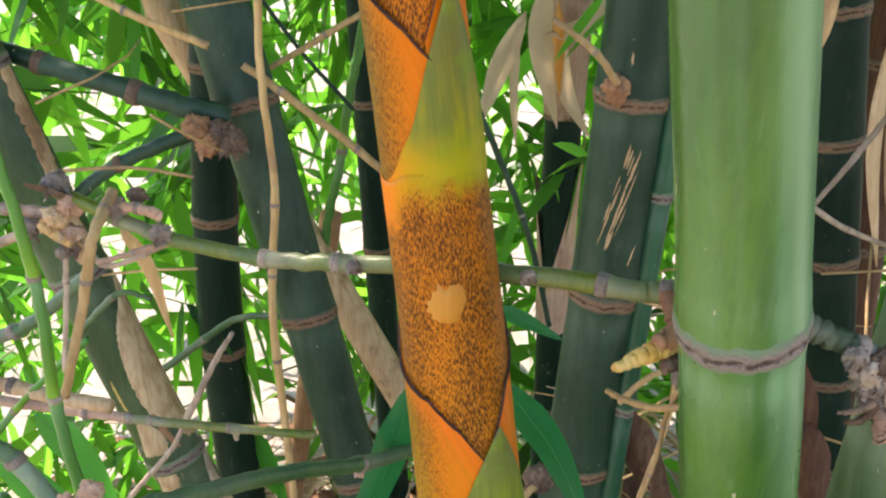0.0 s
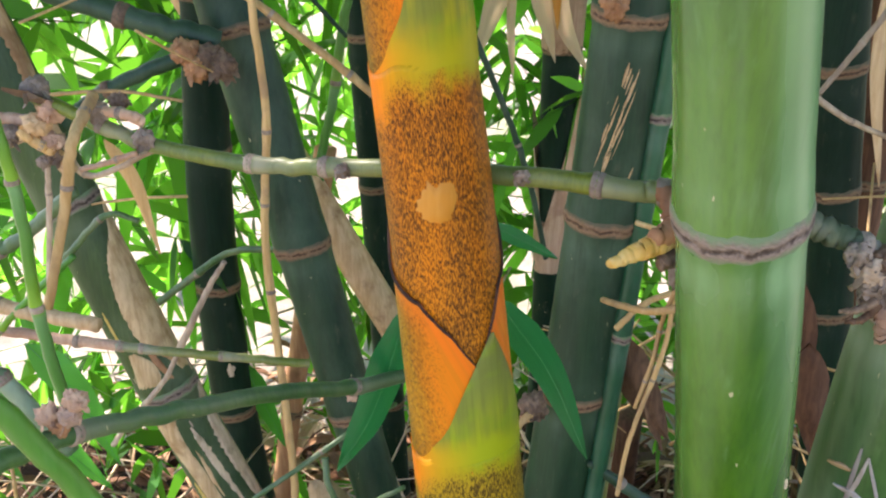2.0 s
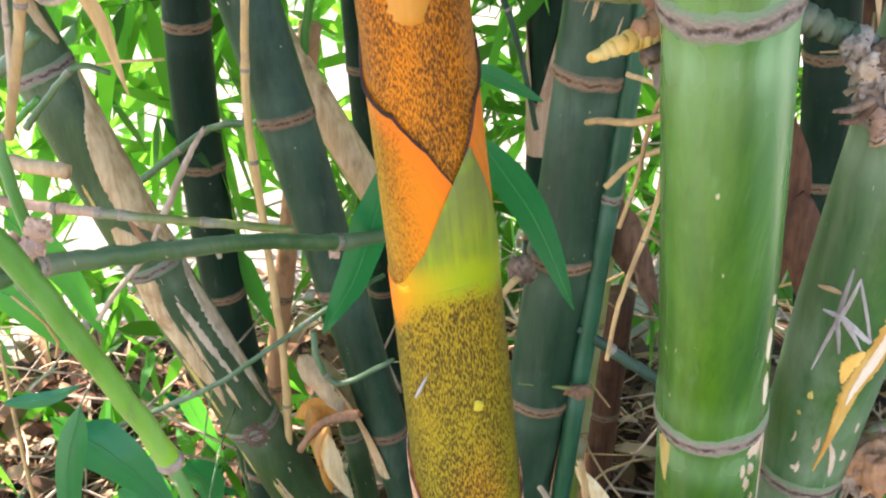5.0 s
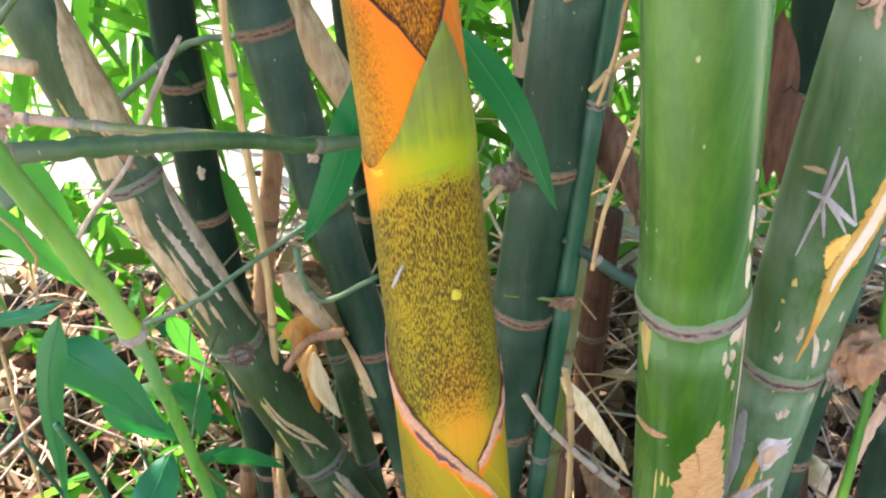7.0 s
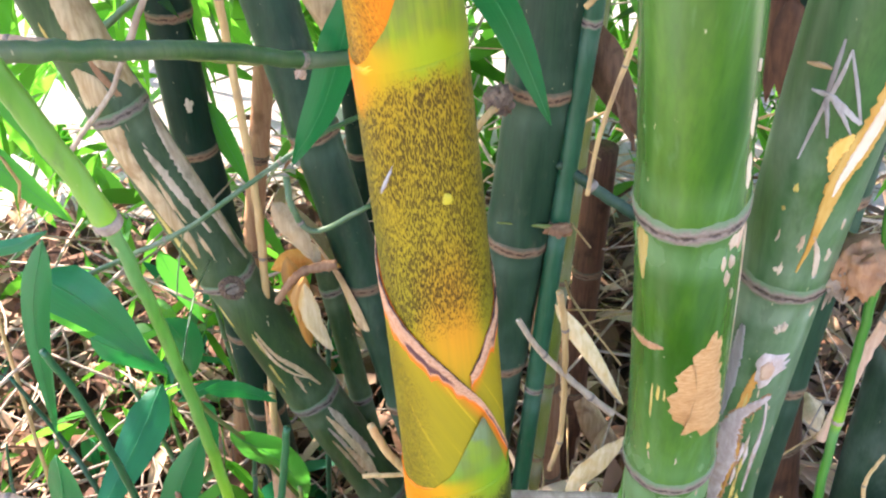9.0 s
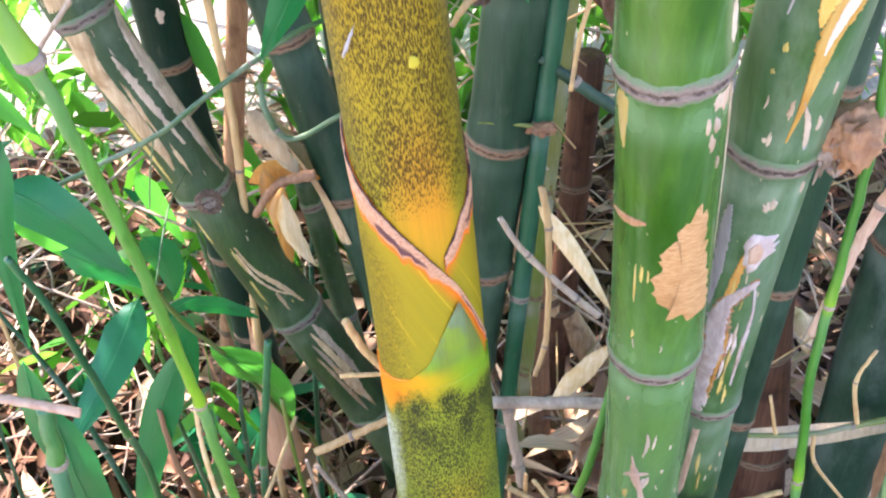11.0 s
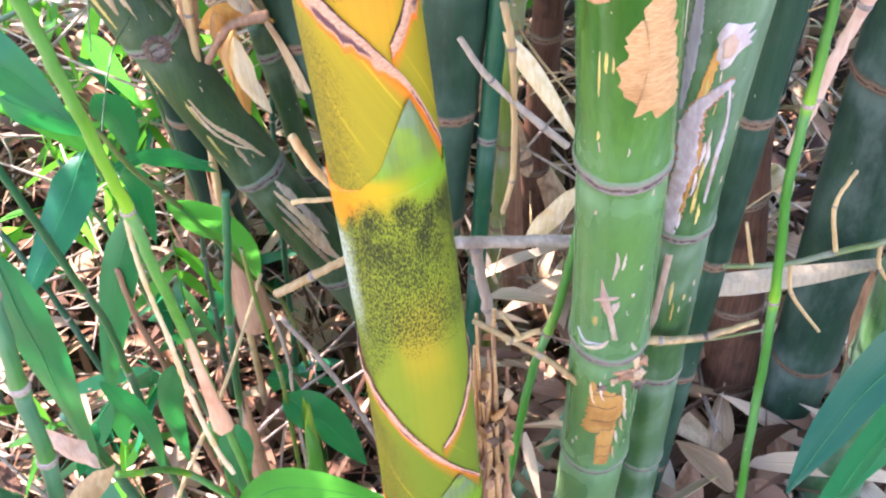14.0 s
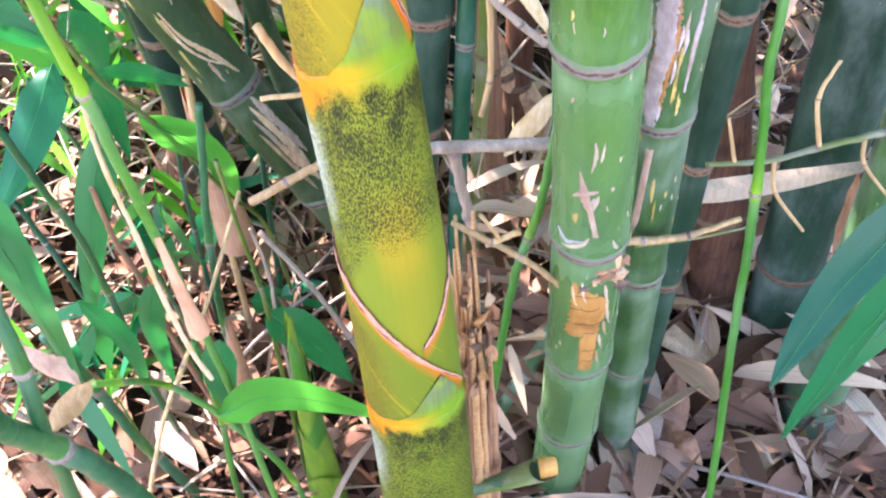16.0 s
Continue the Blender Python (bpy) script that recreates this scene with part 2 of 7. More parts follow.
M_GREYHUSK = dry_mat("bleached_grey_husk", (0.40, 0.30, 0.17), (0.50, 0.39, 0.235), (0.36, 0.31, 0.26), (1, 1, 0.06), 200)
M_PINK = dry_mat("pinkish_brown_scar", (0.44, 0.28, 0.18), (0.54, 0.38, 0.27), (0.34, 0.22, 0.15))
M_BARK = dry_mat("flaking_brown_scar", (0.42, 0.31, 0.20), (0.66, 0.52, 0.36), (0.16, 0.13, 0.07), (1, 1, 0.15), 90)
M_ORSCAR = dry_mat("fresh_orange_wood", (0.58, 0.27, 0.05), (0.66, 0.36, 0.09), (0.36, 0.15, 0.03))
M_SPOT = dry_mat("bare_orange_skin", (0.58, 0.235, 0.02), (0.64, 0.28, 0.04), (0.60, 0.22, 0.03), rough=0.5)
M_YSPOT = dry_mat("bare_yellow_skin", (0.52, 0.44, 0.02), (0.58, 0.48, 0.04), (0.46, 0.36, 0.02), rough=0.5)


def leaf_mat(name, a, b, thin, gloss=0.4, vein=True, share=0.42):
    """A leaf: parallel veins, tone per leaf, some light passing through."""
    k = Mat(name)
    tone = k.island() if vein else k.math("POWER", k.island(), 1.25)
    c = k.mix(tone, a, b)
    if vein:
        v = k.node("ShaderNodeUVMap")
        mp = k.node("ShaderNodeMapping")
        k.link(v.outputs[0], mp.inputs[0])
        mp.inputs[3].default_value = (22, 0.4, 1)
        lines = k.noise(mp.outputs[0], 2.0, 2)
        c = k.mix(k.step(lines, 0.35, 0.65, 0.0, 0.3), c, tuple(0.6 * q for q in a))
        k.bump(lines, 0.25, 0.0008)
    k.done(c, gloss, 0.42 if vein else 0.25)
    tr = k.node("ShaderNodeBsdfTranslucent")
    k.link(k.mix(tone, tuple((0.75 if vein else 0.30) * q for q in thin), thin), tr.inputs[0])
    ad = k.node("ShaderNodeMixShader")
    ad.inputs[0].default_value = share
    k.link(k.bsdf.outputs[0], ad.inputs[1])
    k.link(tr.outputs[0], ad.inputs[2])
    k.link(ad.outputs[0], k.out.inputs[0])
    return k.m


M_LEAF = leaf_mat("bamboo_leaf", (0.006, 0.115, 0.036), (0.014, 0.185, 0.052), (0.03, 0.40, 0.05), 0.30, True, 0.20)
# bluer, darker leaf copy: the sheen of the sky is in its colour
M_BLUELEAF = leaf_mat("blue_green_leaf", (0.010, 0.080, 0.048), (0.016, 0.105, 0.060), (0.03, 0.25, 0.06), 0.24, True, 0.06)
M_FAR = leaf_mat("far_bamboo_leaf", (0.004, 0.034, 0.006), (0.05, 0.26, 0.018), (0.26, 0.82, 0.045), 0.45, False, 0.56)
# brighter copy of the near leaf: sunlight put into its colour and translucency
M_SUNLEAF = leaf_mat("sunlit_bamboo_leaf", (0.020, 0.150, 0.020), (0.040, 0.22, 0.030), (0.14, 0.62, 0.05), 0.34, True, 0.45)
M_RIB = dry_mat("pale_leaf_rib", (0.05, 0.22, 0.07), (0.07, 0.26, 0.09), (0.04, 0.19, 0.06), rough=0.45)
M_DRYLEAF = leaf_mat("dry_bamboo_leaf", (0.66, 0.45, 0.25), (0.80, 0.62, 0.40), (0.86, 0.60, 0.34), 0.7)


def litter_mat(name, pale):
    k = Mat(name)
    i = k.random() if pale else k.island()
    ramp = k.node("ShaderNodeValToRGB")
    ramp.color_ramp.interpolation = "LINEAR"
    stops = [(0.0, (0.12, 0.055, 0.024)), (0.25, (0.42, 0.23, 0.125)), (0.5, (0.60, 0.39, 0.19)), (0.8, (0.74, 0.55, 0.32)), (1.0, (0.52, 0.26, 0.12))] if pale else [(0.0, (0.034, 0.014, 0.006)), (0.40, (0.17, 0.074, 0.032)), (0.66, (0.38, 0.22, 0.11)), (0.90, (0.62, 0.43, 0.25)), (1.0, (0.36, 0.16, 0.075))]
    el = ramp.color_ramp.elements
    el[0].position, el[1].position = 0.0, 1.0
    el[0].color, el[1].color = (*stops[0][1], 1), (*stops[4][1], 1)
    for p, c in stops[1:4]:
        e = el.new(p)
        e.color = (*c, 1)
    k.link(i, ramp.inputs[0])
    v = k.node("ShaderNodeUVMap")
    mp = k.node("ShaderNodeMapping")
    k.link(v.outputs[0], mp.inputs[0])
    mp.inputs[3].default_value = (18, 0.5, 1)
    lines = k.noise(mp.outputs[0], 2.0, 3)
    c = k.mix(k.step(lines, 0.35, 0.65, 0.0, 0.45), ramp.outputs[0], (0.20, 0.10, 0.045))
    k.bump(lines, 0.4, 0.001)
    return k.done(c, 0.75, 0.25)


M_LITTER = litter_mat("leaf_litter", False)
M_PALELITTER = litter_mat("pale_husk_litter", True)


def ground_mat():
    k = Mat("dry_soil")
    n1 = k.noise(k.coords((1, 1, 1)), 9, 6, 0.65)
    n2 = k.noise(k.coords((1, 1, 1)), 90, 4, 0.7)
    c = k.mix(k.step(n1, 0.3, 0.7), (0.24, 0.20, 0.15), (0.38, 0.33, 0.27))
    c = k.mix(k.step(n2, 0.4, 0.65, 0.0, 0.5), c, (0.20, 0.15, 0.11))
    drift = k.noise(k.coords((1, 1, 1)), 0.5, 5, 0.6)
    c = k.mix(k.step(drift, 0.45, 0.62, 0.0, 0.7), c, (0.20, 0.24, 0.09))
    k.bump(n2, 0.6, 0.01)
    return k.done(c, 0.9, 0.2)


M_SOIL = ground_mat()


# dark brown that also paints in the shade between the litter pieces
def shaded_mould_mat():
    k = Mat("leaf_mould_and_shade")
    n1 = k.noise(k.coords((1, 1, 1)), 30, 6, 0.7)
    n2 = k.noise(k.coords((1, 1, 1)), 160, 4, 0.7)
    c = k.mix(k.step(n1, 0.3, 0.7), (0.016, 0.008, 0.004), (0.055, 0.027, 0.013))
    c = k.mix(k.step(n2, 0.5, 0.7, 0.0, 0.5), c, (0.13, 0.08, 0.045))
    k.bump(n2, 0.8, 0.01)
    return k.done(c, 0.95, 0.15)


M_MOULDSHADE = shaded_mould_mat()


def shoulder(k, turn, lime, shift=0.0):
    """Tone along the top ring of a sheath: orange on one flank, yellow to lime on the other."""
    turn = k.math("ADD", turn, shift)
    c = k.mix(k.step(turn, -0.75, -0.10), (0.84, 0.21, 0.003), (0.52, 0.30, 0.005))
    return k.mix(k.step(turn, -0.30, 0.35), c, lime)


def dashes(k, vec, wide, tall, cover, shift):
    """Short upright bristle marks of uneven size; cover: how large they grow, 0 for none."""
    mp = k.node("ShaderNodeMapping")
    k.link(vec, mp.inputs[0])
    mp.inputs[1].default_value = (shift, shift, 0)
    mp.inputs[3].default_value = (1 / wide, 1 / tall, 1)
    cell = k.node("ShaderNodeTexVoronoi")
    cell.voronoi_dimensions = "2D"
    k.link(mp.outputs[0], cell.inputs["Vector"])
    cell.inputs["Scale"].default_value = 1.0
    pick = k.node("ShaderNodeSeparateColor")
    k.link(cell.outputs["Color"], pick.inputs[0])
    size = k.math("MULTIPLY", cover, k.math("ADD", 0.55, k.math("MULTIPLY", pick.outputs[0], 0.75)))
    mark = k.step(cell.outputs["Distance"], k.math("SUBTRACT", size, 0.09), k.math("ADD", size, 0.07), 1.0, 0.0)
    return k.math("MULTIPLY", mark, k.step(cover, 0.04, 0.14))


def sheath_mat(name, cover, bare_top, bare_low, tone_shift=0.0, dark=(0.040, 0.014, 0.006), blush=0.0, front=True, glow=0.0, lime=(0.40, 0.35, 0.006), shift=0.0, fine=0.9, olive=0.3, fuzz=0.0, tint=(0.26, 0.135, 0.010), heat=(0.76, 0.25, 0.012)):
    """Shoot sheath: from orange above to olive below, with short dark bristles.
    bare_top, bare_low: metres free of bristles under the rim, and where they thin out; fuzz: a black downy cap with silvery bloom on its flank."""
    k = Mat(name)
    uv = k.node("ShaderNodeUVMap").outputs[0]
    sep = k.node("ShaderNodeSeparateXYZ")
    k.link(uv, sep.inputs[0])
    ramp = k.node("ShaderNodeValToRGB")
    el = ramp.color_ramp.elements
    tones = [(0.0, (0.16, 0.215, 0.014)), (0.30, (0.26, 0.255, 0.010)), (0.50, (0.40, 0.28, 0.010)), (0.66, (0.56, 0.28, 0.008)), (0.78, (0.84, 0.235, 0.004)), (1.0, (0.92, 0.19, 0.003))]
    el[0].position, el[1].position = 0.0, 1.0
    el[0].color, el[1].color = (*tones[0][1], 1), (*tones[-1][1], 1)
    for p, c in tones[1:-1]:
        e = el.new(p)
        e.color = (*c, 1)
    k.link(k.step(k.math("ADD", sep.outputs[1], tone_shift), 0.6, 2.0), ramp.inputs[0])
    below = k.attr("below")
    warp = k.node("ShaderNodeVectorMath", op="ADD")
    wob = k.node("ShaderNodeTexNoise")
    k.link(uv, wob.inputs["Vector"])
    wob.inputs["Scale"].default_value = 160
    small = k.node("ShaderNodeVectorMath", op="SCALE")
    k.link(wob.outputs["Color"], small.inputs[0])
    small.inputs["Scale"].default_value = 0.0014
    k.link(uv, warp.inputs[0])
    k.link(small.outputs[0], warp.inputs[1])
    vec = warp.outputs[0]
    if not front:
        lean = k.node("ShaderNodeMapping")
        k.link(vec, lean.inputs[0])
        lean.inputs[2].default_value = (0, 0, -0.30)
        vec = lean.outputs[0]
    mp2 = k.node("ShaderNodeMapping")
    k.link(uv, mp2.inputs[0])
    mp2.inputs[3].default_value = (1.0, 0.45, 1)
    patch = k.noise(mp2.outputs[0], 34, 3)
    blot = k.noise(mp2.outputs[0], 85, 3)
    turn = k.math("ADD", k.attr("turn"), k.math("MULTIPLY", k.math("SUBTRACT", patch, 0.5), 0.5))
    deep = k.math("ADD", below, k.math("MULTIPLY", k.math("SUBTRACT", blot, 0.5), 0.03))
    if front:
        start = k.math("SUBTRACT", deep, k.step(turn, -0.75, -0.15, 0.016, 0.0))
        thick = k.step(start, bare_top, bare_top + 0.026)
        end = k.math("SUBTRACT", deep, k.step(turn, -0.75, -0.1, 0.07, 0.0))
        thick = k.math("MULTIPLY", thick, k.step(end, bare_low, bare_low + 0.055, 1.0, 0.0))
    else:
        thick = k.math("MULTIPLY", k.step(deep, bare_top, bare_top + 0.04), k.step(turn, -0.60, 0.10, 1.0, 0.02))
    thick = k.math("MULTIPLY", thick, k.step(patch, 0.25, 0.6, 0.72, 1.08))
    size = k.math("MULTIPLY", thick, cover)
    mark = k.math("MAXIMUM", dashes(k, vec, 0.00088 * fine, 0.0040 * fine, k.math("MULTIPLY", size, 0.92), 0.0), k.math("MULTIPLY", dashes(k, vec, 0.00125 * fine, 0.0058 * fine, k.math("MULTIPLY", size, 0.78), 3.7), 0.85))
    mark = k.math("MULTIPLY", mark, 0.88 if front else 0.72)
    c = ramp.outputs[0]
    if front:
        c = k.mix(k.step(k.math("ABSOLUTE", turn), 0.35, 0.95, 0.0, olive), c, (0.15, 0.135, 0.012))
        hot = k.math("MULTIPLY", k.step(below, 0.62 * bare_low, 1.05 * bare_low), k.step(k.math("ABSOLUTE", k.math("SUBTRACT", turn, 0.18)), 0.05, 0.5, 1.0, 0.0))
        hot = k.math("MULTIPLY", hot, k.step(below, bare_low + 0.02, bare_low + 0.09, 1.0, 0.3))
        c = k.mix(k.math("MULTIPLY", hot, glow), c, heat)
        c = k.mix(k.step(start, 0.004, bare_top + 0.026, 1.0, 0.0), c, shoulder(k, k.attr("turn"), lime, shift))
    else:
        c = k.mix(k.step(turn, -0.95, 0.0, 0.80, 0.0), c, (0.25, 0.20, 0.008))
        c = k.mix(0.16, c, (0.05, 0.04, 0.002))
    if blush:
        c = k.mix(k.step(below, 0.004, 0.030, blush, 0.0), c, (0.78, 0.15, 0.010))
    veins = k.node("ShaderNodeMapping")
    turned = k.node("ShaderNodeMapping")
    k.link(uv, turned.inputs[0])
    turned.inputs[2].default_value = (0, 0, 0.0 if front else -0.42)
    k.link(turned.outputs[0], veins.inputs[0])
    veins.inputs[3].default_value = (1.0, 0.01, 1)
    vein = k.noise(veins.outputs[0], 330, 2)
    c = k.mix(k.step(vein, 0.4, 0.7, 0.0, 0.30), c, k.mix(0.5, c, (0.18, 0.16, 0.02)))
    if not front:
        c = k.mix(k.step(vein, 0.30, 0.40, 0.40, 0.0), c, (0.72, 0.45, 0.02))
    c = k.mix(k.math("MULTIPLY", thick, 0.45 if front else 0.15), c, tint)
    c = k.mix(mark, c, dark)
    if fuzz:
        cap = k.math("MULTIPLY", k.step(deep, 0.010, 0.026), k.step(deep, 0.045, 0.10, 1.0, 0.0))
        down = k.noise(k.coords((1, 1, 0.4)), 520, 3)
        soot = k.math("MULTIPLY", k.math("MULTIPLY", cap, k.step(turn, -0.75, -0.35)), k.math("MULTIPLY", k.step(blot, 0.36, 0.62), k.step(down, 0.35, 0.6, 0.35, 1.0)))
        c = k.mix(k.math("MULTIPLY", soot, fuzz), c, (0.012, 0.014, 0.008))
        film = k.math("MULTIPLY", k.math("MULTIPLY", k.step(deep, 0.032, 0.060), k.step(deep, 0.10, 0.17, 1.0, 0.0)), k.step(turn, -0.82, -0.45, 1.0, 0.0))
        c = k.mix(k.math("MULTIPLY", film, k.step(down, 0.38, 0.62, 0.15, 0.8)), c, (0.50, 0.53, 0.44))
    k.bump(k.math("ADD", k.math("MULTIPLY", mark, 0.7), vein), 0.25, 0.0006)
    return k.done(c, 0.42, 0.12)


def blade_mat(name, lime, tip, shift=0.0):
    k = Mat(name)
    uv = k.node("ShaderNodeUVMap").outputs[0]
    up = k.attr("below")
    turn = k.attr("turn")
    mp = k.node("ShaderNodeMapping")
    k.link(uv, mp.inputs[0])
    mp.inputs[3].default_value = (1, 0.02, 1)
    vein = k.noise(mp.outputs[0], 420, 2)
    blot = k.noise(uv, 38, 2)
    c = k.mix(k.step(up, 0.10, 0.75), lime, tip)
    wide = k.node("ShaderNodeMapping")
    k.link(uv, wide.inputs[0])
    wide.inputs[3].default_value = (1, 0.16, 1)
    drab = k.noise(wide.outputs[0], 75, 3)
    c = k.mix(k.step(drab, 0.40, 0.62, 0.0, 0.75), c, (0.15, 0.17, 0.030))
    c = k.mix(k.step(blot, 0.48, 0.66, 0.0, 0.7), c, (0.20, 0.29, 0.010))
    c = k.mix(k.step(vein, 0.4, 0.7, 0.0, 0.3), c, (0.10, 0.12, 0.02))
    wobble = k.math("ADD", up, k.math("MULTIPLY", k.math("SUBTRACT", blot, 0.5), 0.25))
    c = k.mix(k.step(wobble, 0.07, 0.30, 1.0, 0.0), c, shoulder(k, turn, lime, shift))
    c = k.mix(k.step(up, 0.86, 1.0, 0.0, 0.6), c, (0.12, 0.085, 0.04))
    k.bump(vein, 0.25, 0.0006)
    return k.done(c, 0.44, 0.15)


M_BLADE = blade_mat("shoot_blade", (0.40, 0.35, 0.006), (0.20, 0.18, 0.035))
M_BLADEMID = blade_mat("mid_shoot_blade", (0.30, 0.35, 0.006), (0.17, 0.20, 0.040), 0.12)
M_BLADELOW = blade_mat("low_shoot_blade", (0.17, 0.30, 0.010), (0.16, 0.21, 0.09), -0.12)

# ---- mesh helpers ----


def link(name, verts, faces, mat, parent=None, label="", smooth=True, attrs=None, uv=None):
    """One mesh object from vertices and faces, under parent if there is one."""
    me = bpy.data.meshes.new(name)
    me.from_pydata(verts, [], faces)
    if uv is not None:
        layer = me.uv_layers.new(name="UVMap")
        idx = np.empty(len(me.loops), int)
        me.loops.foreach_get("vertex_index", idx)
        layer.data.foreach_set("uv", np.asarray(uv, np.float32)[idx].ravel())
    for key, values in (attrs or {}).items():
        a = me.attributes.new(key, "FLOAT", "POINT")
        a.data.foreach_set("value", np.asarray(values, np.float32))
    me.materials.append(mat)
    if smooth:
        me.polygons.foreach_set("use_smooth", [True] * len(me.polygons))
    ob = new(name, me)
    if parent:
        ob.parent = parent
    if label:
        tagged(ob, label)
    return ob


def glide(pts, per=8):
    """A smooth line through points."""
    p = [Vector(q) for q in pts]
    if len(p) == 2:
        return [p[0].lerp(p[1], i / per) for i in range(per + 1)]
    p = [2 * p[0] - p[1], *p, 2 * p[-1] - p[-2]]
    out = []
    for a, b, c, d in zip(p, p[1:], p[2:], p[3:]):
        for i in range(per):
            t = i / per
            out.append(0.5 * (2 * b + (c - a) * t + (2 * a - 5 * b + 4 * c - d) * t * t + (3 * b - a - 3 * c + d) * t ** 3))
    return out + [p[-2]]


def sweep(line, radii, n=10, squash=1.0):
    """Vertices and faces of a closed tube along a line."""
    verts, faces = [], []
    side = None
    for i, c in enumerate(line):
        t = (line[min(i + 1, len(line) - 1)] - line[max(i - 1, 0)]).normalized()
        if side is None:
            side = t.cross(Vector((0.31, 0.87, 0.12))).normalized()
        side = (side - t * side.dot(t)).normalized()
        up = t.cross(side)
        for j in range(n):
            a = 2 * math.pi * j / n
            verts.append(c + (side * math.cos(a) + up * math.sin(a) * squash) * radii[i])
    for i in range(len(line) - 1):
        for j in range(n):
            k = (j + 1) % n
            faces.append((i * n + j, i * n + k, (i + 1) * n + k, (i + 1) * n + j))
    faces.append(tuple(range(n))[::-1])
    faces.append(tuple((len(line) - 1) * n + j for j in range(n)))
    return verts, faces


def thing(name, label, category, at=(0, 0, 0), group="", kind=""):
    ob = new(name)
    ob.empty_display_size = 0.02
    ob.location = at
    return tagged(ob, label, category, group, kind)


# ---- ground ----
rng = np.random.default_rng(7)


def lie(x, y):
    """Height of the ground: a low hump of litter about the clump."""
    return 0.05 * math.exp(-((x - 0.2) ** 2 + (y - 0.9) ** 2) / 0.5) + 0.03 * noise.noise((x * 1.7, y * 1.7, 0)) + 0.012 * noise.noise((x * 9, y * 9, 3))


def ground():
    steps = [-90, -50, -25, -14, -9, -6.5, -5] + list(np.arange(-4, 6.6, 0.1)) + [7.5, 9, 12, 18, 30, 60, 120]
    n = len(steps)
    verts = [(x, y, lie(x, y) - 0.05) for y in steps for x in steps]
    faces = [(j * n + i, j * n + i + 1, (j + 1) * n + i + 1, (j + 1) * n + i) for j in range(n - 1) for i in range(n - 1)]
    tagged(link("ground", verts, faces, M_SOIL), "dry brown soil under bamboo leaf litter", "ground", kind="structure")


ground()


def shaded_mould():
    """Dark rotted leaves under the clump, thinning out to an uneven rim; shade between the litter is in their colour.
    """
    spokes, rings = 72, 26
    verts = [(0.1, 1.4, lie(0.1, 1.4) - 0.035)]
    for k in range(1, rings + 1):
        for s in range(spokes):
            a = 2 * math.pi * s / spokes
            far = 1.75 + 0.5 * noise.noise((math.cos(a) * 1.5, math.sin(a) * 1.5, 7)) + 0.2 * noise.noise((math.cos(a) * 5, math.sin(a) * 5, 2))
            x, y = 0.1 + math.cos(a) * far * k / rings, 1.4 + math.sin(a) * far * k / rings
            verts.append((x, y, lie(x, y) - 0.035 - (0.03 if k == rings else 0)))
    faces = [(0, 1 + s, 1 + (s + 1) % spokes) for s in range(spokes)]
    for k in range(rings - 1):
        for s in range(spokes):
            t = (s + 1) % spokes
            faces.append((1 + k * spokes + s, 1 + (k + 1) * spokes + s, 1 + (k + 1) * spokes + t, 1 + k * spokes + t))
    tagged(link("leaf_mould", verts, faces, M_MOULDSHADE), "dark rotted leaves under the clump, with litter shade in their colour", "ground", kind="structure")


shaded_mould()

# ---- culms ----


class Axis:
    """The middle line of a culm: x = a z^2 + b z + c and y = y0 + s (z - 1.4) between two heights, straight beyond them; its radius r = p z + q."""

    def __init__(self, x, y, r, low, high):
        self.x, self.y, self.r, self.low, self.high = x, y, r, low, high

    def at(self, z):
        q = min(max(z, self.low), self.high)
        a, b, c = self.x
        return Vector((a * q * q + b * q + c + (2 * a * q + b) * (z - q), self.y[0] + self.y[1] * (z - 1.4), z))

    def along(self, z):
        return (self.at(z + 0.01) - self.at(z - 0.01)).normalized()

    def radius(self, z):
        return self.r[0] * min(max(z, self.low), self.high) + self.r[1]

    def skin(self, z, turn, lift=0.0):
        """A point on the bark; turn 0 faces the -y side, 90 the +x side."""
        t = self.along(z)
        front = (Vector((0, -1, 0)) + t * t.y).normalized()
        side = front.cross(t) * -1
        a = radians(turn)
        return self.at(z) + (front * math.cos(a) + side * math.sin(a)) * (self.radius(z) + lift)


def swell(z, nodes, r):
    """Bamboo outline: a ridge at each node, a slight waist above."""
    s = 0.0
    for q in nodes:
        d = z - q
        s += 0.055 * math.exp(-(d / 0.010) ** 2) + 0.028 * math.exp(-((d - 0.018) / 0.012) ** 2) - 0.02 * math.exp(-((d + 0.02) / 0.02) ** 2)
    return r * (1 + s)


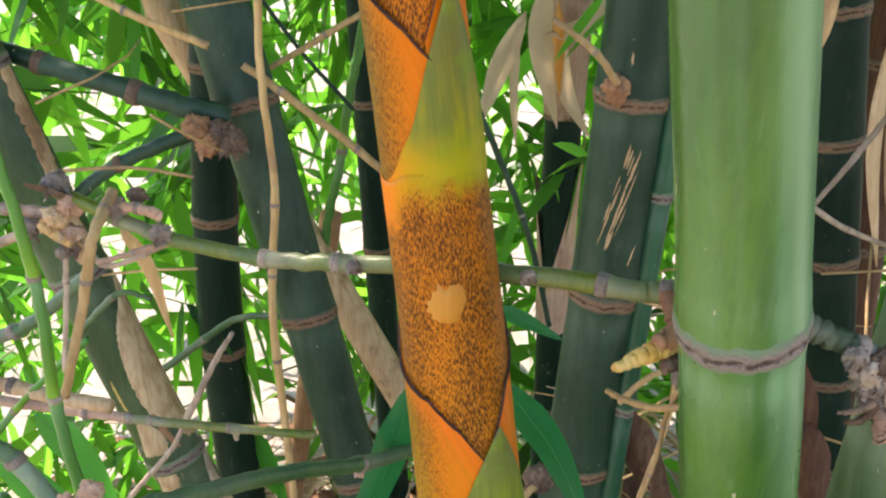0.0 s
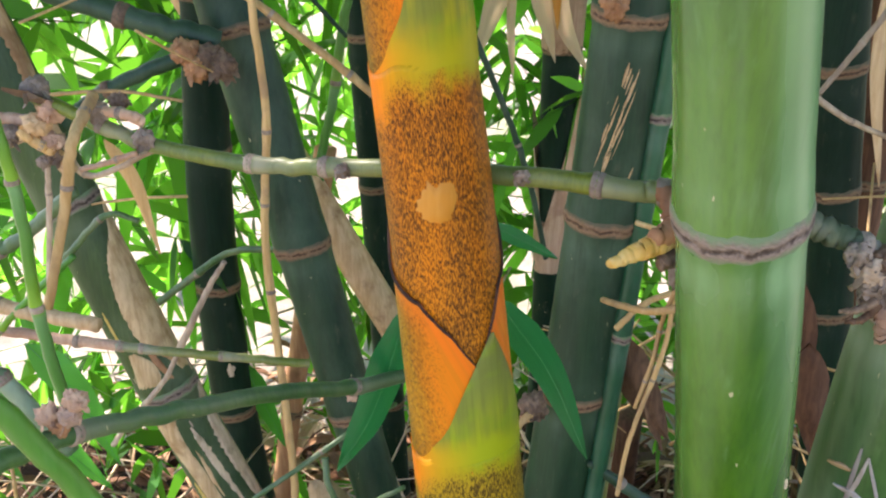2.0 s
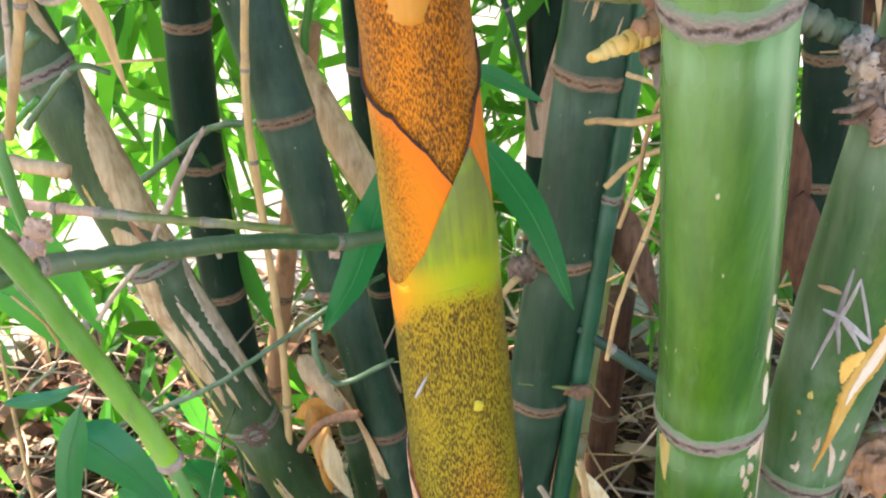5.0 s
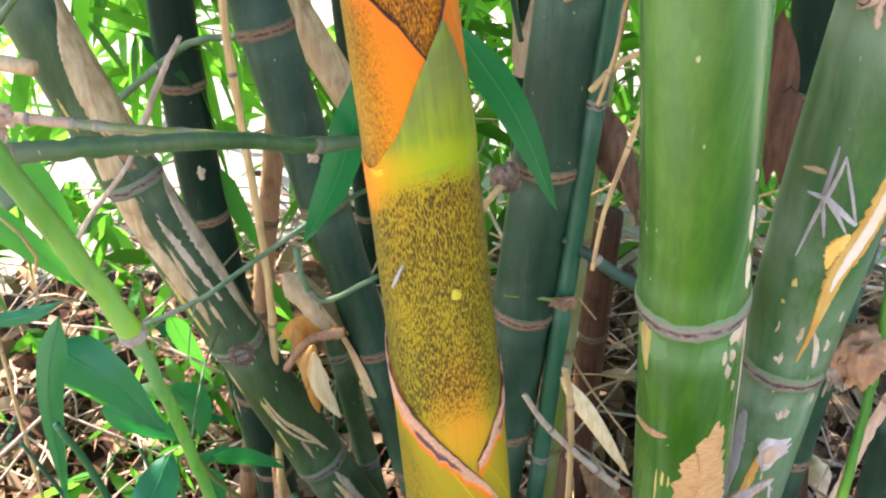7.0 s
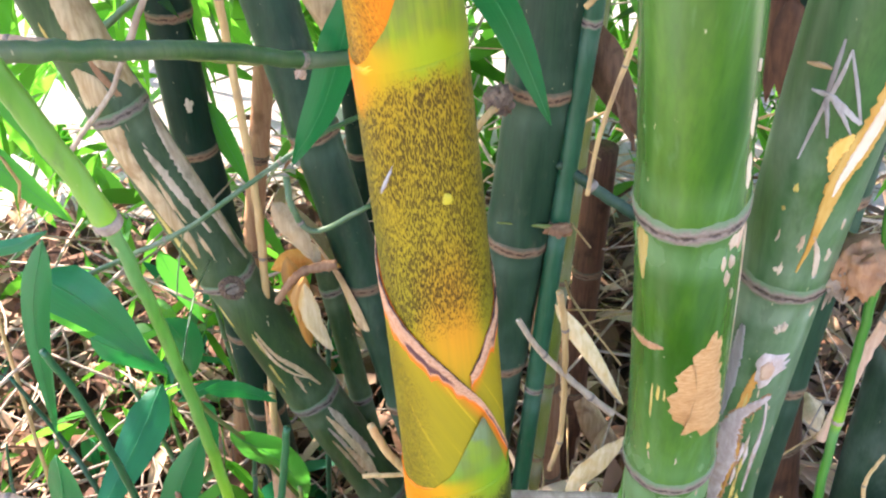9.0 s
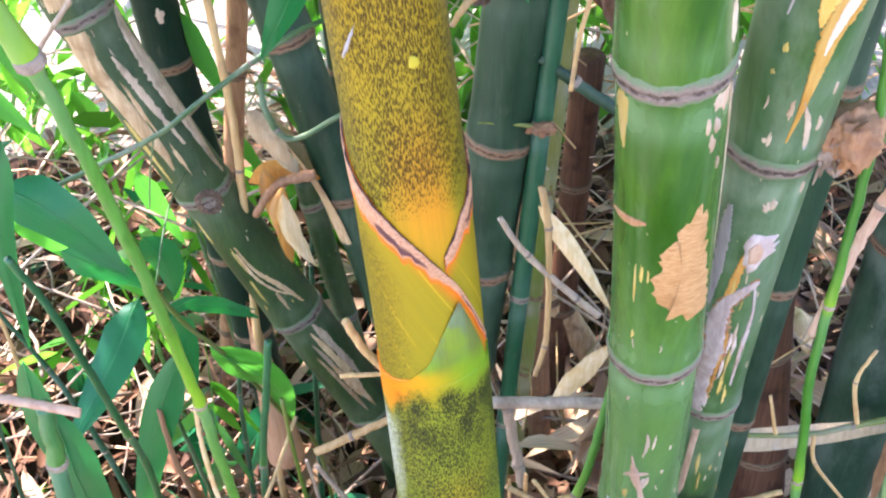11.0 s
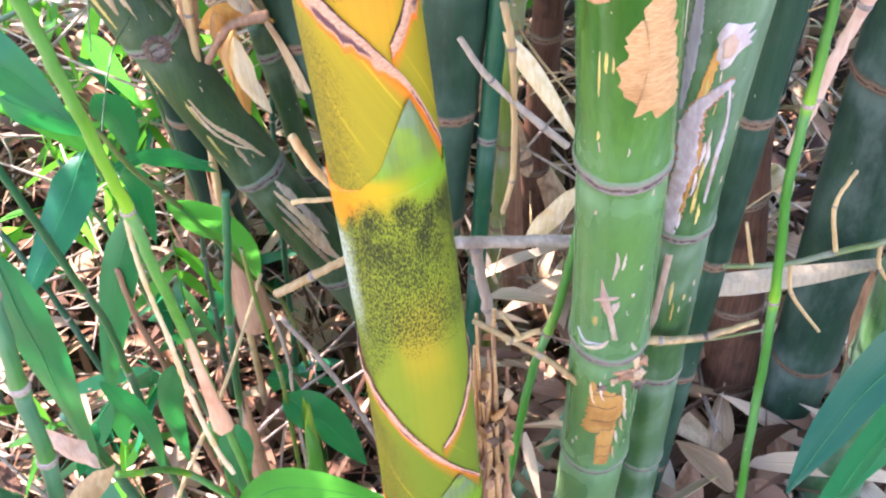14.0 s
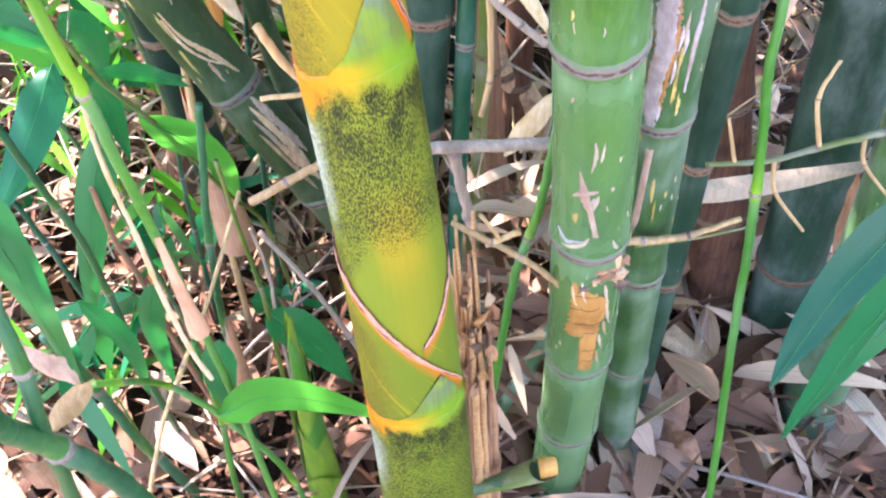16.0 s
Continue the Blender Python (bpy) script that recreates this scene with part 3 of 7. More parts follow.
def culm(axis, nodes, mat, label, low=-0.06, high=2.9, ring=M_RPALE, n=40, ring_h=0.008, group="culms of the clump"):
    base = axis.at(0.0)
    top = thing("bamboo_culm", label, "bamboo", base, group)
    spots = sorted(nodes)
    gap = (spots[-1] - spots[0]) / max(1, len(spots) - 1) if len(spots) > 1 else 0.27
    while spots[0] - gap * 0.85 > 0.05:
        spots.insert(0, spots[0] - gap * 0.85)
    while spots[-1] + gap < high - 0.1:
        spots.append(spots[-1] + gap)
    zs = list(np.arange(low, high, 0.045))
    for q in spots:
        zs += [q + d for d in (-0.04, -0.026, -0.016, -0.010, -0.005, 0, 0.005, 0.010, 0.015, 0.02, 0.026, 0.035)]
    zs = sorted(set(round(z, 4) for z in zs if low <= z <= high))
    verts, near, round_ = [], [], []
    for z in zs:
        r = axis.radius(z)
        w = swell(z, spots, r) - r
        glow = max([math.exp(-((z - q + 0.022) / 0.016) ** 2) + 0.35 * math.exp(-((z - q - 0.025) / 0.012) ** 2) for q in spots] + [0])
        for j in range(n):
            verts.append(axis.skin(z, 360 * j / n, w + 0.0002 * noise.noise((j * 0.5, z * 6, r * 90))) - base)
            near.append(glow * (0.6 + 0.6 * noise.noise((j * 0.5, z * 3, r * 50))))
            round_.append(((360 * j / n + 180) % 360 - 180) / 90)
    faces = [(i * n + j, i * n + (j + 1) % n, (i + 1) * n + (j + 1) % n, (i + 1) * n + j) for i in range(len(zs) - 1) for j in range(n)]
    faces.append(tuple((len(zs) - 1) * n + j for j in range(n)))
    link("stem", verts, faces, mat, top, attrs={"near_node": near, "turn": round_})
    for q in spots:
        prof = [(-1.15, 0.0), (-0.75, 0.07), (-0.35, 0.12), (-0.12, 0.08), (0.08, 0.06), (0.35, 0.14), (0.8, 0.09), (1.2, 0.02)]
        vs = []
        r = axis.radius(q)
        for dz, lift in prof:
            for j in range(n):
                wob = noise.noise((j * 0.35, q * 31, r * 70)) * 0.0012 + noise.noise((j * 1.7, q * 17, dz)) * 0.0006
                tilt = 0.05 * r * math.sin(2 * math.pi * j / n + q * 40)
                z = q + dz * ring_h + wob + tilt
                vs.append(axis.skin(z, 360 * j / n, swell(z, spots, r) - r + lift * ring_h - 0.0003 + 0.0003 * noise.noise((j * 2.3, dz * 3, q * 9))) - base)
        fs = [(i * n + j, i * n + (j + 1) % n, (i + 1) * n + (j + 1) % n, (i + 1) * n + j) for i in range(len(prof) - 1) for j in range(n)]
        link("node_ring", vs, fs, ring, top, attrs={"across": [dz for dz, _ in prof for j in range(n)]})
    return top


def scar(top, axis, z, turn, tall, wide, mat, name="scar", rag=0.35, seed=0, lean=0.0, thick=0.0007):
    """A worn patch on the bark, tall by wide metres, with a ragged rim."""
    base = top.location
    r = axis.radius(z)
    verts, faces = [], []
    spokes, rings = 30, 3
    for k in range(rings + 1):
        for s in range(spokes):
            a = 2 * math.pi * s / spokes
            rad = k / rings * (1 + rag * noise.noise((math.cos(a) * 1.6 + seed, math.sin(a) * 1.6, seed * 3.7)) + rag * 0.8 * noise.noise((math.cos(a) * 7 + seed, math.sin(a) * 7, seed)))
            dx, dz = math.cos(a) * rad * wide / 2, math.sin(a) * rad * tall / 2
            dx += lean * dz
            lift = thick if k < rings else -0.0008
            verts.append(axis.skin(z + dz, turn + math.degrees(dx / r), lift + 0.0003 * noise.noise((dx * 300, dz * 60, seed))) - base)
    for k in range(rings):
        for s in range(spokes):
            t = (s + 1) % spokes
            faces.append((k * spokes + s, k * spokes + t, (k + 1) * spokes + t, (k + 1) * spokes + s))
    return link(name, verts, faces, mat, top)


def worn(top, axis, rim, mat, name="scar", rag=0.05, seed=0, thick=0.0008):
    """A worn patch on the bark whose rim runs through angles and heights; both as seen round its own middle."""
    base = top.location
    ca, cz = sum(a for a, z in rim) / len(rim), sum(z for a, z in rim) / len(rim)
    per = radians(axis.radius(cz))
    flat = [Vector(((a - ca) * per, z - cz)) for a, z in rim]
    line = []
    for p, q in zip(flat, flat[1:] + flat[:1]):
        m = max(2, int((q - p).length / 0.004))
        for i in range(m):
            w = p.lerp(q, i / m)
            line.append(w * (1 + rag * noise.noise((w.x * 900, w.y * 500, seed)) + rag * noise.noise((w.x * 250, w.y * 250, seed + 4))))
    verts, faces, n = [], [], len(line)
    for k, lift in ((0.25, thick), (0.6, thick), (0.95, thick), (1.0, -0.0006)):
        for w in line:
            verts.append(axis.skin(cz + w.y * k, ca + w.x * k / per, lift + 0.0002 * noise.noise((w.x * k * 400, w.y * k * 900, seed))) - base)
    for k in range(3):
        for s in range(n):
            t = (s + 1) % n
            faces.append((k * n + s, k * n + t, (k + 1) * n + t, (k + 1) * n + s))
    verts.append(axis.skin(cz, ca, thick) - base)
    faces += [(4 * n, (s + 1) % n, s) for s in range(n)]
    return link(name, verts, faces, mat, top)


def ribbon(top, axis, path, mat, name="scar", rag=0.35, seed=0, thick=0.0008):
    """A peeled strip on the bark along stops of angle, height and width, with torn edges."""
    line = glide([(a, z * 1000, w * 1000) for a, z, w in path], 12)
    verts, faces = [], []
    for i, q in enumerate(line):
        a, z, w = q.x, q.y / 1000, max(0.0008, q.z / 1000)
        d = line[min(i + 1, len(line) - 1)] - line[max(i - 1, 0)]
        per = radians(axis.radius(z))
        t = Vector((d.x * per, d.y / 1000)).normalized()
        for u in (-1.0, -0.92, -0.6, -0.3, 0.0, 0.3, 0.6, 0.92, 1.0):
            s = w / 2 * u * (1 + rag * (noise.noise((i * 0.55, u, seed)) + 0.8 * noise.noise((i * 1.9, u * 3, seed + 5))))
            verts.append(axis.skin(z - t.x * s, a + t.y * s / per, (-0.0006 if abs(u) == 1 else thick) + 0.0002 * noise.noise((i, u, seed))) - top.location)
    for i in range(len(line) - 1):
        faces += [(i * 9 + j, i * 9 + j + 1, (i + 1) * 9 + j + 1, (i + 1) * 9 + j) for j in range(8)]
    return link(name, verts, faces, mat, top)


def button(top, axis, z, turn, radius, mat, core, label):
    """The round corky scar of a lost branch: a raised crumbling rim round a sunken middle."""
    objs = []
    for name, lo, hi, m, rise_ in (("knot_scar", 0.45, 1.0, mat, 0.0045), ("scar", 0.0, 0.5, core, 0.0022)):
        verts, faces, n, rings = [], [], 44, 7
        for k in range(rings + 1):
            s = lo + (hi - lo) * k / rings
            for j in range(n):
                a = 2 * math.pi * j / n
                e = s * radius * (1 + 0.07 * noise.noise((math.cos(a) * 3, math.sin(a) * 3, s * 2)))
                edge = 1.0 if s < 0.85 else (1 - s) / 0.15
                lift = rise_ * edge * (0.65 + 0.9 * abs(noise.noise((math.cos(a) * 9 * s, math.sin(a) * 9 * s, 3 + s * 4)))) - 0.0005
                verts.append(axis.skin(z + e * math.sin(a), turn + math.degrees(e * math.cos(a) / axis.radius(z)), lift) - top.location)
        faces = [(k * n + j, k * n + (j + 1) % n, (k + 1) * n + (j + 1) % n, (k + 1) * n + j) for k in range(rings) for j in range(n)]
        objs.append(link(name, verts, faces, m, objs[0] if objs else top, label if not objs else "", smooth=False))
    return objs[0]


def cane(name, pts, r0, r1, mat, label, joints=(), category="twig", parent=None, n=10, joint_mat=None, rough=0.0, group="", slim=(2.0, 1.0)):
    """A thin cane or twig through points, with swollen joints at the given shares of its length; slim: the share past which it is thinner, and by how much."""
    base = Vector(pts[0])
    line = glide(pts, 12)
    m = len(line)
    radii = []
    for i in range(m):
        s = i / (m - 1)
        r = (r0 + (r1 - r0) * s) * (slim[1] if s > slim[0] else 1.0)
        radii.append(r * (1 + sum(0.20 * math.exp(-((s - q) * m / 1.1) ** 2) for q in joints) + rough * noise.noise((i * 0.8, r0 * 900, 1))))
    org = parent.location if parent else base
    shift = [c - org + Vector((noise.noise((i * 0.5, r0 * 700, 2)), noise.noise((i * 0.5, 5, r0 * 700)), noise.noise((9, i * 0.5, r1 * 700)))) * r0 * 0.25 for i, c in enumerate(line)]
    verts, faces = sweep(shift, radii, n)
    run = [0.0]
    for a, b in zip(shift, shift[1:]):
        run.append(run[-1] + (b - a).length)
    down = 1.0 if shift[0].z > shift[-1].z else -1.0
    marks = [run[min(max(int(round(q * (m - 1))), 1), m - 2)] for q in joints]
    dusty = [max([math.exp(-abs(s - q) / (5 * r0)) for q in marks if (s - q) * down > 0] + [0.0]) for s in run]
    tender = [max([math.exp(-abs(s - q) / ((13 if slim[0] < 1 else 5) * r0)) for q in marks if (s - q) * down <= 0] + [0.0]) for s in run]
    ob = link(name, verts, faces, mat, parent, label, attrs={"near_node": [w for w in dusty for _ in range(n)], "above_node": [w for w in tender for _ in range(n)]})
    if not parent:
        ob.location = base
        tagged(ob, label, category, group)
    for q in joints:
        i = min(max(int(round(q * (m - 1))), 1), m - 2)
        t = (shift[i + 1] - shift[i - 1]).normalized()
        rr = radii[i]
        ln = [shift[i] + t * rr * d for d in (-0.5, -0.22, 0.0, 0.22, 0.45)]
        v, f = sweep(ln, [rr * d for d in (0.97, 1.05, 1.0, 1.08, 0.97)], n)
        link("joint", v, f, joint_mat or M_RING, ob)
    return ob


def bract(pts, width, seed):
    """A small dry scale along three points."""
    v, f, uv = leaf_grid(pts, width, 0.5, seed * 40, 0.25, 0.35, seed, 5, 2)
    return v, f


def knot(name, at, size, mat, parent=None, label="", seed=0, category="knot", scales=9):
    """A rough lump of wood with dry bud scales standing off it."""
    bm = bmesh.new()
    bmesh.ops.create_icosphere(bm, subdivisions=4, radius=1.0)
    for v in bm.verts:
        c = v.co.copy()
        ridge = abs(noise.noise(c * 3.1 + Vector((0, seed, 0)))) + 0.6 * abs(noise.noise(c * 7.0 + Vector((seed, 0, 2))))
        d = 0.82 + 0.30 * noise.noise(c * 1.6 + Vector((seed, 0, 0))) + 0.42 * ridge + 0.14 * noise.noise(c * 13) + 0.10 * noise.noise(c * 27)
        v.co = Vector((c.x * size[0], c.y * size[1], c.z * size[2])) * d
    me = bpy.data.meshes.new(name)
    bm.to_mesh(me)
    bm.free()
    me.materials.append(mat)
    me.polygons.foreach_set("use_smooth", [True] * len(me.polygons))
    ob = new(name, me)
    ob.location = Vector(at) - (parent.location if parent else Vector())
    if parent:
        ob.parent = parent
        if label:
            tagged(ob, label)
    else:
        tagged(ob, label, category)
    rnd = random.Random(seed)
    for i in range(scales):
        a, b = rnd.uniform(0, 6.28), rnd.uniform(-0.8, 0.8)
        d = Vector((math.cos(a) * math.sqrt(1 - b * b), -abs(math.sin(a)) * math.sqrt(1 - b * b), b))
        c = Vector((d.x * size[0], d.y * size[1], d.z * size[2])) * 0.8
        w = Vector(((0.5 * d.x + rnd.uniform(-0.5, 0.5)) * size[0], (0.4 * d.y - 0.2) * size[1], (0.4 * d.z + rnd.uniform(-1.3, 0.1)) * size[2]))
        v, f = bract([c * 0.9, c + w * 0.35, c + w * rnd.uniform(0.5, 0.95)], size[0] * rnd.uniform(0.35, 0.65), i + seed)
        link("bract", v, f, mat, ob)
    return ob


def leaf_grid(pts, width, fold=0.25, roll=0.0, wave=0.0, base_share=0.25, seed=0, rows=12, cols=4):
    """Vertices, faces and uv of one lance-shaped leaf along three points."""
    line = glide(pts, 6)
    m = len(line) - 1
    verts, uv = [], []
    for i in range(rows + 1):
        s = i / rows
        q = s * m
        a = min(int(q), m - 1)
        c = line[a].lerp(line[a + 1], q - a)
        t = (line[min(a + 1, m)] - line[max(a - 1, 0)]).normalized()
        side = t.cross(Vector((0.0, 1.0, -0.35)) if c.z > 1.2 else Vector((0.0, 0.8, -0.6)) if c.z > 0.2 else Vector((0.0, 0.25, -1.0)))
        if side.length < 0.05:
            side = Vector((1, 0, 0))
        side = (Matrix.Rotation(radians(roll), 3, t) @ side.normalized())
        nor = side.cross(t)
        w = width / 2 * (min(1.0, (s / base_share) ** 0.6) * (1 - max(0.0, (s - base_share) / (1 - base_share)) ** 2.2)) + 0.0006
        for j in range(cols + 1):
            u = 2 * j / cols - 1
            lift = fold * w * (abs(u) - 0.5) + wave * width * noise.noise((s * 5 + seed, u * 1.3, seed))
            verts.append(c + side * u * w + nor * lift)
            uv.append((u * 0.5 + 0.5, s))
    faces = [(i * (cols + 1) + j, i * (cols + 1) + j + 1, (i + 1) * (cols + 1) + j + 1, (i + 1) * (cols + 1) + j) for i in range(rows) for j in range(cols)]
    return verts, faces, uv


def leaf(name, pts, width, mat, label, roll=0.0, fold=0.25, wave=0.08, category="leaf", group="", base_share=0.25, seed=0, rib=None):
    v, f, uv = leaf_grid(pts, width, fold, roll, wave, base_share, seed)
    base = Vector(pts[0])
    ob = link(name, [q - base for q in v], f, mat, uv=uv)
    ob.location = base
    if rib:
        mid = [Vector(q) - base for q in v[2::5]]
        rv, rf = sweep([q + Vector((0, -0.0008, 0.0010)) for q in mid], [max(0.0003, width * 0.013 * (1 - i / len(mid))) for i in range(len(mid))], 5)
        link("midrib", rv, rf, rib, ob)
    return tagged(ob, label, category, group)


A_G = Axis((-0.0466, 0.0083, 0.2736), (0.530, -0.200), (-0.0058, 0.0420), 0.11, 1.88)
A_G2 = Axis((0.0759, -0.2278, 0.4566), (0.579, -0.202), (0.0120, 0.0170), 0.95, 1.48)
A_C4 = Axis((-0.0336, 0.1783, -0.0158), (1.005, 0.0), (0.0007, 0.0371), 1.02, 1.73)
A_THIN = Axis((0.0154, 0.0392, 0.1200), (0.984, 0.0), (-0.0004, 0.0120), 0.52, 1.36)
A_C2 = Axis((-0.0036, -0.2393, 0.1462), (1.245, 0.129), (0.0130, 0.0191), 0.83, 1.73)
A_C1 = Axis((0.1368, -0.3209, -0.1617), (1.455, 0.0), (-0.0025, 0.0375), 0.86, 1.46)
A_C0 = Axis((0.0775, -0.5433, 0.1587), (1.181, 0.0), (-0.0054, 0.0447), 0.60, 1.41)
A_C3 = Axis((0.0, -0.0432, -0.0694), (1.776, 0.0), (-0.0048, 0.0322), 1.0, 1.65)
A_C5 = Axis((0.0, 0.0116, 0.2042), (1.835, 0.0), (0.0131, 0.0163), 0.87, 1.55)
A_C6 = Axis((0.0018, -0.1253, 0.6894), (1.262, 0.0), (0.0076, 0.0232), 1.05, 1.73)
A_C7 = Axis((0.0, -0.0094, 0.6999), (1.036, 0.0), (0.0168, 0.0473), 0.0, 0.61)
A_C8 = Axis((0.0, -0.0305, 0.7305), (0.881, 0.0), (-0.0206, 0.0497), -0.18, 0.48)
A_C9 = Axis((0.0, 0.0457, 0.4109), (0.892, 0.0), (0.0082, 0.0148), 0.81, 1.02)

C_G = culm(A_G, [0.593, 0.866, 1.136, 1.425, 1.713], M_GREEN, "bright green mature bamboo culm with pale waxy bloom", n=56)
C_G2 = culm(A_G2, [0.702, 0.989, 1.318], M_MID, "dark green bamboo culm leaning outward with peeling tan scars", n=48)
C_C4 = culm(A_C4, [0.870, 1.060, 1.258, 1.472, 1.689], M_DARK, "dull blue-green bamboo culm with brown node rings", ring=M_RBROWN)
C_THIN = culm(A_THIN, [0.59, 0.828, 1.090], M_TEAL, "slender deep green young bamboo stem", n=18, ring_h=0.006)
C_C2 = culm(A_C2, [0.861, 1.092, 1.330, 1.607], M_DARK, "leaning dull blue-green bamboo culm with brown node rings", ring=M_RBROWN)
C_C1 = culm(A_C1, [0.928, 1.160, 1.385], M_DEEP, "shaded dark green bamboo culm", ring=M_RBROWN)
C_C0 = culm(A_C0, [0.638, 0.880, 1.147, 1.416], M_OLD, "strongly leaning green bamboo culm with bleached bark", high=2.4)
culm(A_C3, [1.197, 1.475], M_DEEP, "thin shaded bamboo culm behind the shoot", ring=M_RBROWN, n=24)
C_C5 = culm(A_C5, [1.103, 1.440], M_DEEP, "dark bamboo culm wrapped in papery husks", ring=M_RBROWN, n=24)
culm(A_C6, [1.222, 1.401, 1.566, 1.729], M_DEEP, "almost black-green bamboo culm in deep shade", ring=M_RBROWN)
culm(A_C7, [0.06, 0.290, 0.852], M_DUST, "thick dusty blue-green bamboo culm", high=1.9, ring=M_RBROWN)
C_C8 = culm(A_C8, [0.110, 0.459], M_MID, "green bamboo culm with buff flecks at the clump edge", high=1.2)
culm(A_C9, [0.914], M_DARK, "dark bamboo culm half hidden in the clump", ring=M_RBROWN, high=2.0)

A_C2B = Axis((0.0, -0.520, 0.476), (1.50, 0.0), (0.0, 0.027), 0.9, 1.7)
A_CB = Axis((0.0, 0.170, -0.412), (1.60, 0.0), (0.0, 0.0185), 0.7, 1.1)
A_CR = Axis((0.0, -0.125, 0.631), (1.10, 0.0), (-0.030, 0.055), 0.2, 0.67)
culm(A_C2B, [1.02, 1.80], M_TANHUSK, "leaning bamboo culm cased in bleached tan husk", ring=M_RBROWN, n=28)
culm(A_CB, [0.82, 1.06], M_COPPER, "slim bamboo culm in coppery brown husk", ring=M_RBROWN, n=20, high=1.35)
A_CC = Axis((0.0, -0.060, 0.262), (1.32, 0.0), (0.0, 0.0215), 0.5, 1.1)
A_CO = Axis((0.0, 0.055, 0.172), (1.17, 0.0), (0.0, 0.0115), 0.5, 1.1)
culm(A_CC, [0.74, 1.01], M_COPPER, "upright bamboo culm in dull pinkish brown husk", ring=M_RBROWN, n=22, high=1.22)
culm(A_CO, [0.66, 0.86, 1.05], M_OLIVE, "thin yellow-brown bamboo culm", ring=M_RBROWN, n=16, high=1.5, ring_h=0.005)
culm(A_CR, [0.36, 0.60], M_RUST, "squat bamboo culm in rusty brown husk", ring=M_RBROWN, n=28, high=1.0)

# ---- shoot ----
A_S = Axis((-0.0433, 0.0396, 0.0590), (0.560, 0.020), (-0.0128, 0.0518), 0.58, 1.84)
SHOOT = thing("bamboo_shoot", "fat new bamboo shoot in orange and olive sheaths with dark bristles", "bamboo shoot", A_S.at(0.0))


def rise(stops, a):
    """Height of a rim at the angle a, from stops of angle and height, eased between them."""
    for (a0, z0), (a1, z1) in zip(stops, stops[1:]):
        if a <= a1:
            t = (a - a0) / (a1 - a0)
            return z0 + (z1 - z0) * t
    return stops[-1][1]


def sheath(stops, layer, foot, mat, rim_mat, wrap=0.0, seed=0, rim=0.003):
    """One husk round the shoot: its rim runs through the stops; wrap: metres by which its outer margin stands over the inner."""
    a0, a1 = stops[0][0], stops[-1][0]
    n, rows = int((a1 - a0) / 4), 22
    verts, below, turns, uv, faces = [], [], [], [], []
    base = SHOOT.location
    for j in range(n + 1):
        a = a0 + (a1 - a0) * j / n
        zt = rise(stops, a) + 0.0012 * noise.noise((a * 0.09, seed, 1)) + 0.0006 * noise.noise((a * 0.4, seed, 4))
        s = j / n
        for i in range(rows + 1):
            d = (zt - foot) * (i / rows) ** 1.3
            z = zt - d
            lift = layer + wrap * s + (0.0008 if rim_mat else 0.0002) * math.exp(-d / 0.004)
            verts.append(A_S.skin(z, a, lift + 0.0006 * noise.noise((a * 0.02, z * 7, seed))) - base)
            below.append(d)
            turns.append(((a + 180) % 360 - 180) / 90)
            uv.append((radians(a) * 0.037 + seed, z))
        zin = A_S.skin(zt - 0.0005, a, layer + wrap * s - 0.0014) - base
        verts.append(zin)
        below.append(0)
        turns.append(((a + 180) % 360 - 180) / 90)
        uv.append((radians(a) * 0.037 + seed, zt))
    m = rows + 2
    for j in range(n):
        for i in range(rows):
            faces.append((j * m + i, (j + 1) * m + i, (j + 1) * m + i + 1, j * m + i + 1))
        faces.append((j * m + rows + 1, (j + 1) * m + rows + 1, (j + 1) * m, j * m))
    ob = link("sheath", verts, faces, mat, SHOOT, attrs={"below": below, "turn": turns}, uv=uv)
    if rim_mat:
        band, bf = [], []
        for j in range(n + 1):
            a = a0 + (a1 - a0) * j / n
            s = j / n
            zt = rise(stops, a) + 0.0012 * noise.noise((a * 0.09, seed, 1)) + 0.0006 * noise.noise((a * 0.4, seed, 4))
            deep = rim * (0.35 + 0.65 * max(0.0, math.sin(math.pi * min(1.0, abs(a - 205) / 190)))) * (1 + 0.4 * noise.noise((a * 0.12, seed, 8)))
            for d, lift in ((-0.0008, 0.0), (-0.0003, 0.0017), (deep * 0.5, 0.0016), (deep, 0.0007)):
                band.append(A_S.skin(zt - d, a, layer + wrap * s + lift) - base)
        bf = [(j * 4 + i, (j + 1) * 4 + i, (j + 1) * 4 + i + 1, j * 4 + i + 1) for j in range(n) for i in range(3)]
        link("margin", band, bf, rim_mat, ob, "dry brown sheath margin", attrs={"across": [-0.7, -0.55, 0.1, 0.95] * (n + 1)})
    return ob


